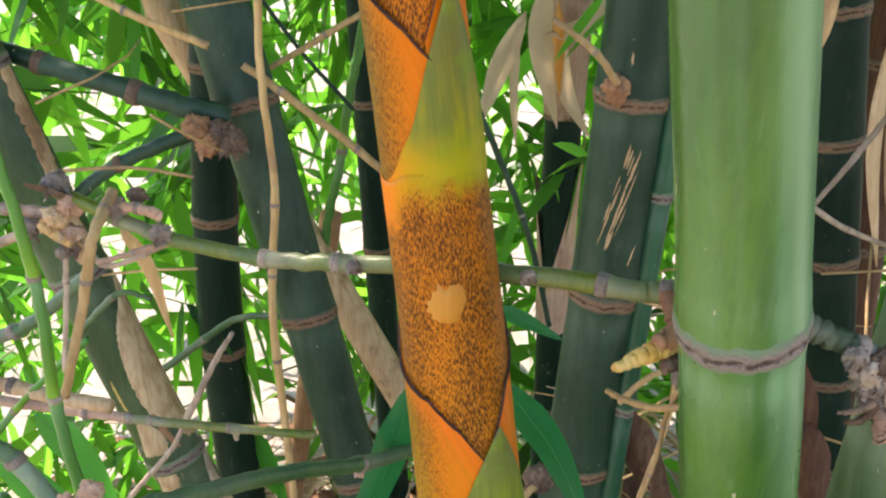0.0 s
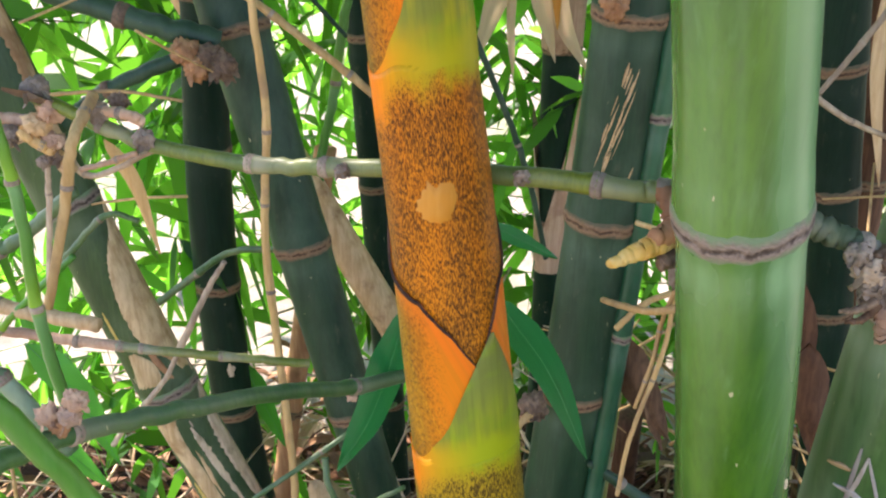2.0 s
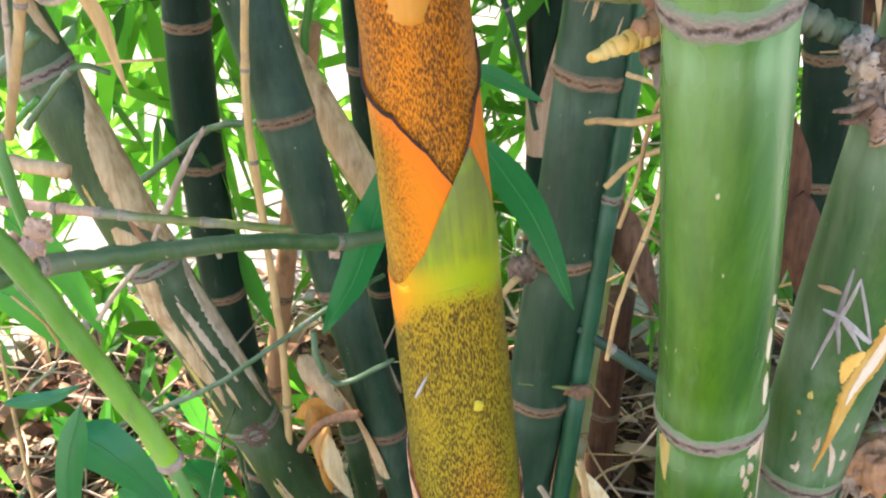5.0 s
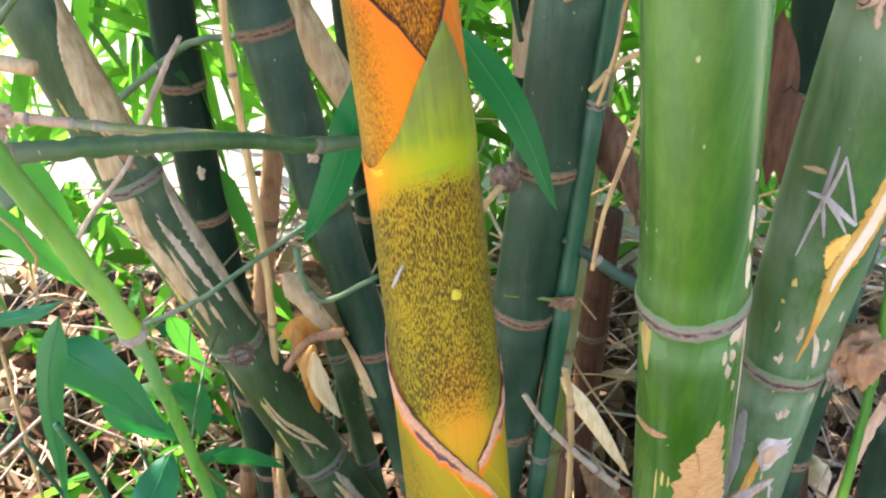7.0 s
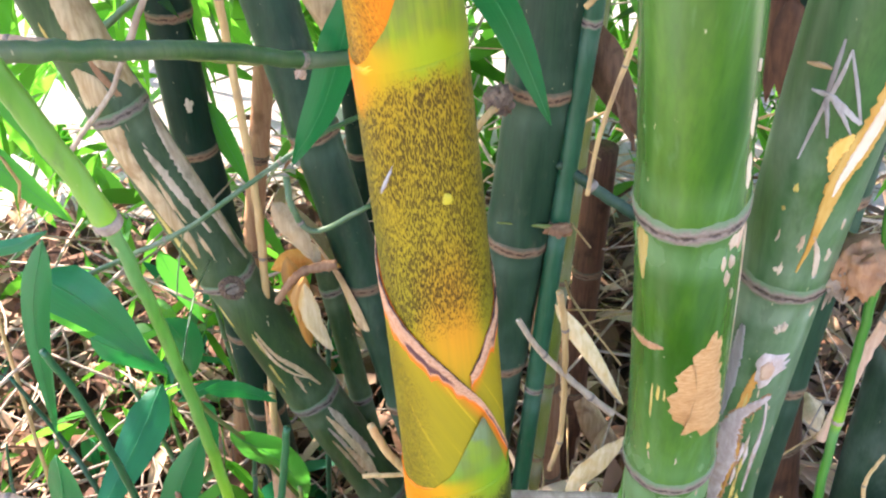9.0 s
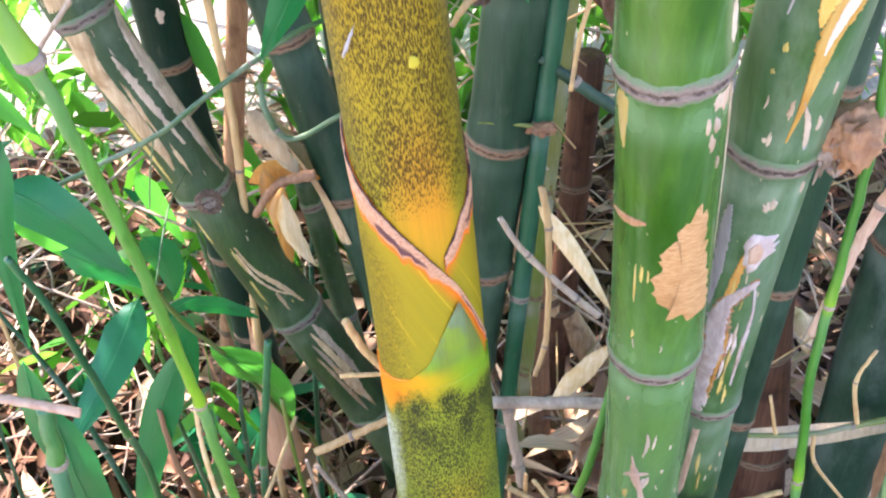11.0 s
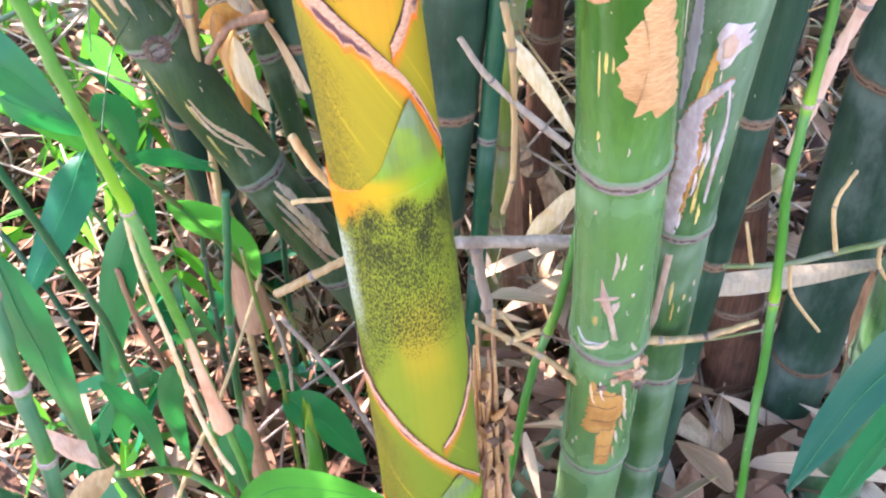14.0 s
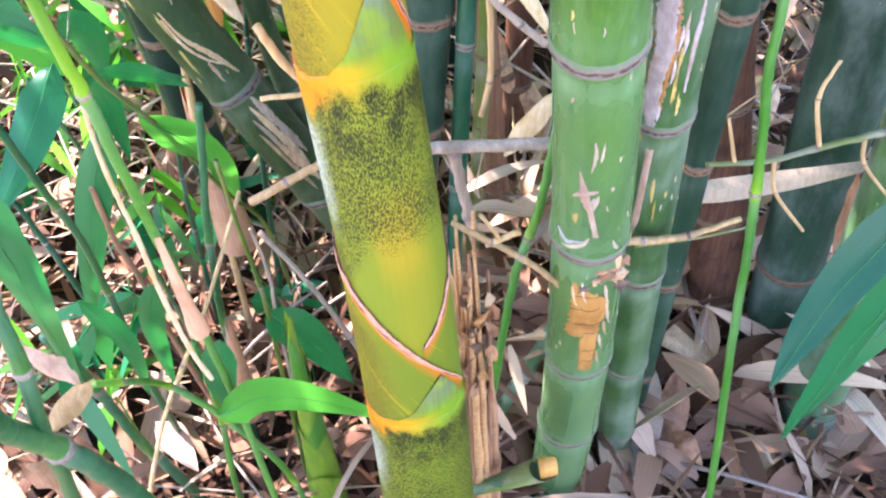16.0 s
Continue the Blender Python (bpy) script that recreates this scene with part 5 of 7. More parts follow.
# a scratched star on the leaning culm
for i, path in enumerate(([(-39, 1.534, 0.0012), (-39, 1.515, 0.0030), (-39, 1.494, 0.0030)], [(-30, 1.529, 0.0012), (-32, 1.511, 0.0028), (-37, 1.490, 0.0024)], [(-30, 1.528, 0.0012), (-16, 1.506, 0.0022), (0, 1.479, 0.0016)], [(-55, 1.494, 0.0012), (-32, 1.494, 0.0042), (0, 1.479, 0.0028)], [(-37, 1.495, 0.0030), (-42, 1.470, 0.0024), (-47, 1.443, 0.0008)], [(-39, 1.493, 0.0028), (-32, 1.480, 0.0024), (-26, 1.466, 0.0010)], [(-32, 1.494, 0.0030), (-18, 1.483, 0.0024), (-6, 1.471, 0.0008)], [(-68, 1.508, 0.001), (-53, 1.512, 0.0034), (-42, 1.513, 0.001)])):
    ribbon(C_G2, A_G2, path, M_SCAR if i == 7 else M_GSCAR, "scratch", rag=0.3, seed=90 + i, thick=0.0006 + 0.00015 * i)
for i, (z, a, h, w) in enumerate(((1.620, 2, 0.045, 0.006), (1.595, 0, 0.060, 0.0035), (1.575, -8, 0.050, 0.003), (1.585, -20, 0.05, 0.003), (1.56, -28, 0.035, 0.003), (1.57, -4, 0.03, 0.002), (1.733, -20, 0.016, 0.005), (1.695, -20, 0.008, 0.010), (1.53, 20, 0.025, 0.003))):
    scar(C_C4, A_C4, z, a, h, w * 0.55, M_SCAR, rag=0.8, seed=110 + i, lean=0.25 if h > 0.02 else 0)
ribbon(C_C0, A_C0, [(112, 1.41, 0.012), (90, 1.365, 0.032), (78, 1.342, 0.048), (69, 1.316, 0.058), (63, 1.275, 0.064), (63, 1.234, 0.060), (76, 1.20, 0.036), (84, 1.165, 0.016), (88, 1.14, 0.004)], M_BLEACH, rag=0.09, seed=6)
ribbon(C_C0, A_C0, [(-8, 1.221, 0.010), (0, 1.195, 0.034), (-10, 1.165, 0.036), (-14, 1.137, 0.034), (-24, 1.105, 0.034), (-20, 1.070, 0.028), (-12, 1.038, 0.024), (-8, 1.0, 0.022), (0, 0.965, 0.012), (-3, 0.937, 0.003)], M_BLEACH, rag=0.10, seed=26)
ribbon(C_C0, A_C0, [(98, 1.176, 0.006), (98, 1.145, 0.012), (80, 1.116, 0.015), (78, 1.08, 0.023), (79, 1.047, 0.028), (83, 1.007, 0.028), (84, 0.968, 0.021), (80, 0.927, 0.011), (83, 0.883, 0.004)], M_BARK, rag=0.3, seed=7, thick=0.0012)
ribbon(C_C0, A_C0, [(82, 1.70, 0.014), (76, 1.628, 0.024), (75, 1.587, 0.026), (68, 1.54, 0.022), (64, 1.48, 0.016), (80, 1.44, 0.008)], M_TANHUSK, rag=0.3, seed=28)
ribbon(C_C0, A_C0, [(26, 1.227, 0.0035), (29, 1.204, 0.0084), (38, 1.174, 0.0071), (43, 1.151, 0.0022)], M_COPPER, rag=0.4, seed=27)
ribbon(C_C0, A_C0, [(24, 1.10, 0.003), (30, 1.06, 0.010), (36, 1.01, 0.008), (44, 0.96, 0.003)], M_BARK, rag=0.7, seed=8)
ribbon(C_C0, A_C0, [(-34, 1.02, 0.003), (-30, 0.99, 0.009), (-28, 0.95, 0.006), (-26, 0.92, 0.002)], M_YSCAR, rag=0.6, seed=9)
ribbon(C_C0, A_C0, [(2, 0.80, 0.002), (8, 0.755, 0.005), (30, 0.715, 0.008), (51, 0.669, 0.003)], M_SCAR, rag=0.6, seed=10)
ribbon(C_C0, A_C0, [(-2, 0.79, 0.002), (0, 0.748, 0.004), (16, 0.715, 0.003), (40, 0.69, 0.002)], M_TANHUSK, rag=0.6, seed=11, thick=0.0022)
for i in range(9):
    a, z = (40, 26, 33, 14, 20, 4, 46, 30, 10)[i], (0.605, 0.590, 0.545, 0.570, 0.525, 0.545, 0.56, 0.50, 0.50)[i]
    w = (0.012, 0.010, 0.014, 0.007, 0.011, 0.006, 0.012, 0.010, 0.008)[i]
    ribbon(C_C0, A_C0, [(a - 6, z + 0.030, 0.002), (a, z, w), (a + 3, z - 0.03, 0.8 * w), (a + 6, z - 0.055, 0.001)], (M_BARK, M_TANHUSK, M_BLEACH)[i % 3], rag=0.6, seed=30 + i, thick=0.0007 + 0.0001 * i)
g = random.Random(17)
for i in range(16):
    z = g.uniform(1.54, 1.64)
    a = -14 + (z - 1.59) * 260 + g.uniform(-10, 10)
    ribbon(C_C4, A_C4, [(a + 3, z + 0.010, 0.0006), (a, z, g.uniform(0.0010, 0.0022)), (a - 3, z - 0.010, 0.0006)], M_SCAR, "fleck", rag=0.7, seed=i)
for i, (z, a, h, w, m) in enumerate(((1.03, 12, 0.07, 0.006, M_TANHUSK), (0.95, 20, 0.05, 0.006, M_TANHUSK), (0.78, -8, 0.05, 0.005, M_YSCAR), (0.72, -16, 0.05, 0.006, M_YSCAR), (0.69, 16, 0.04, 0.006, M_TANHUSK), (1.26, -20, 0.05, 0.006, M_YSCAR), (0.83, -40, 0.04, 0.004, M_YSCAR), (1.10, -26, 0.05, 0.004, M_GSCAR))):
    scar(C_C0, A_C0, z, a, h, w, m, rag=0.6, seed=130 + i)
for i, (z, a, h, w) in enumerate(((0.06, -30, 0.03, 0.012), (0.10, -14, 0.02, 0.008), (0.04, -22, 0.02, 0.006), (0.14, -4, 0.02, 0.006))):
    scar(C_C8, A_C8, z, a, h, w, M_YSCAR, rag=0.6, seed=150 + i)
scar(C_C1, A_C1, 1.02, 20, 0.03, 0.016, M_PALE, rag=0.5, seed=160)
scar(SHOOT, A_S, 1.687, -1, 0.032, 0.026, M_SPOT, "bare_spot", rag=0.35, seed=5, thick=0.0030)
scar(SHOOT, A_S, 1.425, 22, 0.010, 0.008, M_YSPOT, "bare_spot", rag=0.3, seed=6, thick=0.0046)
scar(SHOOT, A_S, 1.44, -36, 0.026, 0.003, M_GSCAR, "bare_spot", rag=0.6, seed=7, thick=0.0045, lean=0.5)

# ---- stems and canes of the undergrowth ----
CANES = [
    ("young_bamboo", "slim bright green stem with ringed joints", M_STEM, 0.0038, 0.0044, (0.28, 0.62), [(-0.273, 0.6, 1.766), (-0.263, 0.6, 1.696), (-0.260, 0.6, 1.648), (-0.261, 0.6, 1.591), (-0.256, 0.6, 1.530), (-0.250, 0.6, 1.490)]),
    ("green_branch", "smooth green bamboo branch with a pale joint", M_TWIG, 0.0072, 0.0072, (0.16, 0.66), [(-0.020, 0.912, 1.340), (-0.078, 0.820, 1.381), (-0.130, 0.739, 1.429), (-0.195, 0.636, 1.479), (-0.239, 0.567, 1.510), (-0.263, 0.528, 1.520), (-0.300, 0.470, 1.530)]),
    ("dry_branch", "half dry tan and green branch lying across the culms", M_OLIVE, 0.0050, 0.0056, (0.35, 0.66, 0.97), [(-0.146, 1.01, 1.289), (-0.213, 1.00, 1.302), (-0.282, 1.00, 1.309), (-0.349, 1.00, 1.317), (-0.356, 1.00, 1.318)]),
    ("dry_branch", "dry pinkish tan branch lying across the culms", M_PINKHUSK, 0.0060, 0.0062, (0.3,), [(-0.350, 1.00, 1.317), (-0.410, 1.01, 1.320), (-0.472, 1.01, 1.330), (-0.560, 1.01, 1.345)]),
    ("dry_branch", "thick dry tan stick with a cut end", M_TANHUSK, 0.0064, 0.0060, (0.6,), [(-0.276, 0.74, 1.493), (-0.332, 0.75, 1.499), (-0.372, 0.76, 1.503), (-0.450, 0.78, 1.510)]),
    ("dry_cane", "long dry tan cane standing among the culms", M_TAN, 0.0044, 0.0060, (0.08, 0.25, 0.36, 0.47, 0.7), [(-0.190, 1.17, 1.95), (-0.209, 1.17, 1.711), (-0.202, 1.17, 1.542), (-0.210, 1.17, 1.439), (-0.215, 1.17, 1.345), (-0.206, 1.17, 1.130), (-0.202, 1.17, 0.977), (-0.211, 1.17, 0.772), (-0.223, 1.17, 0.557), (-0.23, 1.17, 0.05)]),
    ("young_bamboo", "long arching fresh green stem with swollen joints", M_STEM, 0.0048, 0.0064, (0.3, 0.6), [(-0.165, 0.315, 1.715), (-0.140, 0.337, 1.646), (-0.123, 0.356, 1.578), (-0.111, 0.372, 1.521), (-0.106, 0.400, 1.430), (-0.103, 0.425, 1.330), (-0.103, 0.451, 1.231), (-0.106, 0.475, 1.146), (-0.113, 0.533, 0.936), (-0.12, 0.60, 0.60), (-0.12, 0.64, 0.03)]),
    ("young_bamboo", "slender fresh green stem with white-ringed joints", M_STEM, 0.0036, 0.0048, (0.30, 0.57), [(0.335, 0.575, 1.45), (0.348, 0.575, 1.339), (0.351, 0.575, 1.230), (0.353, 0.575, 1.103), (0.361, 0.575, 1.039), (0.376, 0.575, 0.90), (0.386, 0.575, 0.767), (0.419, 0.575, 0.402), (0.44, 0.575, 0.03)]),
    ("dry_twig", "yellowish dry twig with short side spurs", M_OLIVE, 0.0042, 0.0026, (0.32, 0.55, 0.8), [(0.640, 0.714, 0.905), (0.577, 0.714, 0.886), (0.501, 0.714, 0.869), (0.445, 0.714, 0.856), (0.380, 0.714, 0.859)]),
    ("dry_twig", "short dry tan spur", M_TAN, 0.0026, 0.0018, (0.5,), [(0.494, 0.714, 0.871), (0.478, 0.714, 0.935), (0.488, 0.714, 0.980)]),
    ("dry_twig", "short dry tan spur", M_TAN, 0.0023, 0.0016, (), [(0.409, 0.714, 0.860), (0.393, 0.714, 0.920)]),
    ("dry_twig", "short dry tan spur", M_TAN, 0.0026, 0.0019, (0.5,), [(0.451, 0.714, 0.857), (0.462, 0.714, 0.808), (0.507, 0.714, 0.741)]),
    ("dry_twig", "short dry tan spur", M_TAN, 0.0026, 0.0018, (0.5,), [(0.540, 0.714, 0.875), (0.550, 0.714, 0.838), (0.588, 0.714, 0.787)]),
    ("dry_twig", "tan broken twig at the culm base", M_TAN, 0.0046, 0.0028, (0.2, 0.6), [(0.282, 0.660, 0.815), (0.342, 0.655, 0.819), (0.403, 0.655, 0.838)]),
    ("dry_twig", "thin yellow twig at the culm base", M_OLIVE, 0.0020, 0.0014, (), [(0.300, 0.66, 0.806), (0.366, 0.655, 0.816), (0.410, 0.655, 0.824)]),
    ("dry_twig", "branching dry twig with knotted ends", M_TAN, 0.0031, 0.0036, (0.3, 0.55), [(0.114, 0.634, 0.895), (0.145, 0.634, 0.867), (0.173, 0.634, 0.842), (0.201, 0.634, 0.812), (0.232, 0.64, 0.765)]),
    ("dry_twig", "short dry tan spur", M_TAN, 0.0023, 0.0021, (), [(0.140, 0.634, 0.903), (0.158, 0.634, 0.868)]),
    ("dry_twig", "short dry tan spur", M_TAN, 0.0034, 0.0030, (), [(0.145, 0.634, 0.860), (0.178, 0.634, 0.874)]),
    ("dry_branch", "weathered grey branch lying level behind the shoot", M_GREY, 0.0069, 0.0069, (0.25,), [(0.060, 0.785, 0.852), (0.108, 0.785, 0.850), (0.174, 0.785, 0.845), (0.260, 0.785, 0.839)]),
    ("dry_branch", "short grey upright stub", M_GREY, 0.0069, 0.0060, (0.1, 0.8), [(0.129, 0.785, 0.849), (0.136, 0.785, 0.792), (0.150, 0.785, 0.700)]),
    ("dry_cane", "dry tan cane hanging behind the culm", M_TAN, 0.0040, 0.0028, (0.3, 0.75), [(0.158, 0.80, 1.134), (0.167, 0.80, 1.077), (0.171, 0.80, 0.942), (0.161, 0.80, 0.875)]),
    ("dry_cane", "slanting grey dry cane", M_GREY, 0.0030, 0.0041, (0.4, 0.8), [(0.118, 0.80, 1.099), (0.141, 0.80, 1.058), (0.182, 0.80, 1.008), (0.225, 0.80, 0.962)]),
    ("dry_twig", "broken tan stub beside the shoot", M_TAN, 0.0035, 0.0036, (), [(-0.022, 0.60, 1.158), (-0.010, 0.60, 1.127), (0.010, 0.60, 1.095)]),
    ("dry_twig", "broken tan stub beside the shoot", M_TAN, 0.0021, 0.0021, (), [(-0.034, 0.62, 1.075), (0.010, 0.62, 1.075)]),
    ("dry_cane", "dry tan cane slanting to the shoot", M_TAN, 0.0046, 0.0039, (0.5,), [(-0.077, 0.70, 0.880), (-0.038, 0.70, 0.903), (0.010, 0.70, 0.930)]),
    ("dry_cane", "thin tan dry cane", M_GREY, 0.0022, 0.0026, (0.5,), [(-0.119, 0.86, 0.673), (-0.114, 0.86, 0.631), (-0.110, 0.86, 0.562), (-0.114, 0.86, 0.489), (-0.12, 0.86, 0.06)]),
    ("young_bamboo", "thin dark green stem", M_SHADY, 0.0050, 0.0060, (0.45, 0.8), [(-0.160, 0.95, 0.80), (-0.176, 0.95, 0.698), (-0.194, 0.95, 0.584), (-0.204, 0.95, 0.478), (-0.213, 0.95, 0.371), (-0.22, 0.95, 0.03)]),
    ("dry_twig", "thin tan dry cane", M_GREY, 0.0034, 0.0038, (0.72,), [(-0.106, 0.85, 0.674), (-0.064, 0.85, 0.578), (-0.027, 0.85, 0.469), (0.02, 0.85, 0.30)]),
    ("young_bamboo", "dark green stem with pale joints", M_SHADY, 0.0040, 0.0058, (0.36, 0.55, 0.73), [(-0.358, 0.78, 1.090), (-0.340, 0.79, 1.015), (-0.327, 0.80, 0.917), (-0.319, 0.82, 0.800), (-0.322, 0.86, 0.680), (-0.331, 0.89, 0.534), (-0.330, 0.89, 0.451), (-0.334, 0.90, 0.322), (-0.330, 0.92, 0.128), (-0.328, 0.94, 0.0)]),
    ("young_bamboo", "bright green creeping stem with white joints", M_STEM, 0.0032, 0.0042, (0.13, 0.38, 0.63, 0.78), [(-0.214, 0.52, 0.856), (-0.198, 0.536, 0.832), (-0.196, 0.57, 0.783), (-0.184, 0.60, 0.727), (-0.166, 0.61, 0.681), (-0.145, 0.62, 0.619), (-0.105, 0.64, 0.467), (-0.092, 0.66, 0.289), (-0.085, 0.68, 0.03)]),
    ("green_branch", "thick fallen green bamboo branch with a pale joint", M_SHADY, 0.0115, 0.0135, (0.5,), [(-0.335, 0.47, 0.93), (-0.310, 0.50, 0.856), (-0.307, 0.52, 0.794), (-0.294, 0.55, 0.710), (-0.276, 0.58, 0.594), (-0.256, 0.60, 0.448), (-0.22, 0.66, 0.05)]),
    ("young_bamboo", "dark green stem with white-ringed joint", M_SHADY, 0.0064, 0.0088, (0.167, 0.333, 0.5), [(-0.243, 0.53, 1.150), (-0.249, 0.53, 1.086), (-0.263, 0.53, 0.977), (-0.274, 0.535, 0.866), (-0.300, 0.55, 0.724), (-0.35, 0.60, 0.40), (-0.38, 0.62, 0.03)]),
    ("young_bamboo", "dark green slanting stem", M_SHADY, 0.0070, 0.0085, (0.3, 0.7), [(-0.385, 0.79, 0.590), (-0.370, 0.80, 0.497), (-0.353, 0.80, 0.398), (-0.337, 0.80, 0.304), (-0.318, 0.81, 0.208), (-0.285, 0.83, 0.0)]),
    ("young_bamboo", "thin green stem rising from the litter", M_STEM, 0.0040, 0.0052, (0.5,), [(-0.215, 0.80, 0.536), (-0.213, 0.80, 0.417), (-0.216, 0.80, 0.336), (-0.228, 0.80, 0.179), (-0.232, 0.80, 0.03)]),
    ("young_bamboo", "thin yellow-green stem among the leaves", M_LIME, 0.0026, 0.0034, (0.5,), [(-0.135, 0.85, 0.800), (-0.130, 0.85, 0.686), (-0.123, 0.85, 0.571), (-0.123, 0.85, 0.480), (-0.13, 0.85, 0.05)]),
    ("green_branch", "dark green branch stub between culms", M_DARK, 0.0064, 0.0072, (0.4,), [(0.175, 0.98, 1.175), (0.223, 0.98, 1.135), (0.285, 0.98, 1.088)]),
    ("dry_twig", "thin tan twig crossing between culms", M_TAN, 0.0047, 0.0048, (0.4, 0.75), [(-0.235, 1.2, 1.675), (-0.203, 1.2, 1.652), (-0.125, 1.2, 1.589), (-0.040, 1.2, 1.515)]),
    ("dry_twig", "thin dry tan twig among culms", M_TAN, 0.0040, 0.0039, (0.5,), [(-0.225, 1.3, 1.646), (-0.174, 1.3, 1.674), (-0.119, 1.3, 1.707), (-0.06, 1.3, 1.74)]),
    ("green_branch", "thin dark green twig among leaves", M_DARK, 0.0029, 0.0030, (), [(-0.240, 1.35, 1.735), (-0.181, 1.35, 1.652), (-0.120, 1.35, 1.580)]),
    ("young_bamboo", "slim lime green stem", M_STEM, 0.0070, 0.0071, (0.55,), [(-0.105, 1.5, 1.740), (-0.118, 1.5, 1.652), (-0.137, 1.5, 1.569), (-0.159, 1.5, 1.445), (-0.182, 1.5, 1.343), (-0.21, 1.5, 1.10)]),
    ("green_branch", "thin dark green twig among leaves", M_DARK, 0.0044, 0.0039, (0.5,), [(0.030, 1.3, 1.630), (0.087, 1.3, 1.497), (0.122, 1.3, 1.399), (0.15, 1.3, 1.28)]),
    ("dry_twig", "dry tan twig near the tall culm", M_TAN, 0.0043, 0.0044, (0.5,), [(-0.420, 1.15, 1.785), (-0.374, 1.15, 1.759), (-0.327, 1.15, 1.735), (-0.262, 1.15, 1.708)]),
    ("dry_twig", "grey knotted dry twig", M_GREY, 0.0047, 0.0042, (0.3, 0.7), [(-0.470, 0.80, 1.612), (-0.418, 0.80, 1.610), (-0.381, 0.78, 1.618), (-0.300, 0.74, 1.660)]),
    ("dry_cane", "dry tan cane hanging from the side branch", M_TAN, 0.0040, 0.0034, (0.15, 0.6), [(-0.224, 0.66, 1.712), (-0.227, 0.62, 1.695), (-0.238, 0.62, 1.655), (-0.262, 0.62, 1.575)]),
    ("dry_twig", "thin grey hanging twig", M_GREY, 0.0021, 0.0022, (0.5,), [(-0.278, 0.7, 1.650), (-0.281, 0.7, 1.626), (-0.293, 0.7, 1.550)]),
    ("green_branch", "mottled grey-green slanting branch", M_TWIG, 0.0064, 0.0058, (0.5,), [(-0.440, 0.8, 1.500), (-0.392, 0.8, 1.525), (-0.355, 0.8, 1.542), (-0.300, 0.8, 1.588)]),
    ("young_bamboo", "thin lime green bamboo stem", M_STEM, 0.0034, 0.0028, (0.5,), [(-0.400, 0.75, 1.435), (-0.377, 0.75, 1.465), (-0.342, 0.75, 1.504), (-0.290, 0.75, 1.552)]),
    ("green_branch", "short dull green twig among culms", M_TWIG, 0.0039, 0.0027, (0.6,), [(-0.370, 0.9, 1.462), (-0.350, 0.9, 1.485), (-0.313, 0.9, 1.521), (-0.282, 0.9, 1.516)]),
    ("dry_twig", "grey broken twig leaning on a culm", M_GREY, 0.0049, 0.0030, (), [(-0.320, 1.1, 1.250), (-0.281, 1.1, 1.327), (-0.252, 1.1, 1.374)]),
    ("green_branch", "dark green twig crossing the culms", M_TWIG, 0.0058, 0.0049, (0.4,), [(-0.420, 1.35, 1.180), (-0.362, 1.35, 1.224), (-0.300, 1.35, 1.266), (-0.200, 1.30, 1.295)]),
    ("dry_twig", "thin knotted dry twig", M_GREY, 0.0025, 0.0021, (0.4,), [(-0.262, 0.69, 1.664), (-0.244, 0.69, 1.644), (-0.190, 0.665, 1.672)]),
    ("dry_twig", "short grey dry twig among culms", M_GREY, 0.0036, 0.0032, (), [(-0.420, 1.1, 1.110), (-0.395, 1.1, 1.145), (-0.345, 1.1, 1.205), (-0.320, 1.1, 1.250)]),
    ("dry_twig", "thin dry tan twig among culms", M_TAN, 0.0025, 0.0019, (), [(-0.440, 1.1, 1.577), (-0.350, 1.1, 1.582), (-0.280, 1.1, 1.571)]),
    ("green_branch", "dark green slanting branch", M_MID, 0.0068, 0.0079, (0.6,), [(-0.400, 0.7, 1.520), (-0.363, 0.7, 1.484), (-0.340, 0.7, 1.460), (-0.300, 0.7, 1.395)]),
    ("dry_twig", "thin hanging tan twig beside the culm", M_TAN, 0.0028, 0.0026, (0.25, 0.6), [(0.200, 0.955, 1.490), (0.238, 0.95, 1.466), (0.243, 0.95, 1.359), (0.214, 0.95, 1.231), (0.205, 0.95, 1.150)]),
    ("dry_twig", "bent dry tan twig between culms", M_TAN, 0.0034, 0.0035, (), [(0.243, 0.95, 1.412), (0.215, 0.95, 1.398), (0.188, 0.95, 1.369)]),
    ("green_branch", "thin mottled twig crossing a culm", M_TWIG, 0.0034, 0.0032, (0.35, 0.7), [(-0.400, 1.0, 1.010), (-0.354, 1.0, 1.032), (-0.258, 1.0, 1.080), (-0.185, 1.0, 1.134), (-0.100, 1.05, 1.172), (-0.055, 1.12, 1.160)]),
    ("dry_twig", "curled grey dry twig", M_TWIG, 0.0046, 0.0034, (0.5,), [(-0.150, 1.12, 1.075), (-0.144, 1.1, 1.042), (-0.118, 1.1, 1.005), (-0.045, 1.1, 1.042)]),
    ("young_bamboo", "green stem behind the culm base", M_STEM, 0.0045, 0.0051, (0.6,), [(0.225, 0.70, 0.99), (0.220, 0.70, 0.931), (0.207, 0.70, 0.828), (0.184, 0.70, 0.721), (0.16, 0.70, 0.5)]),
    ("young_bamboo", "dark green stem at the culm base", M_MID, 0.0100, 0.0110, (0.5,), [(0.285, 0.86, 0.52), (0.274, 0.85, 0.445), (0.229, 0.85, 0.314), (0.187, 0.85, 0.200), (0.15, 0.85, 0.03)]),
    ("dry_branch", "dull yellow branch behind the leaning culm", M_OLIVE, 0.0053, 0.0055, (0.5,), [(0.560, 0.9, 1.130), (0.510, 0.9, 1.090), (0.440, 0.9, 1.030)]),
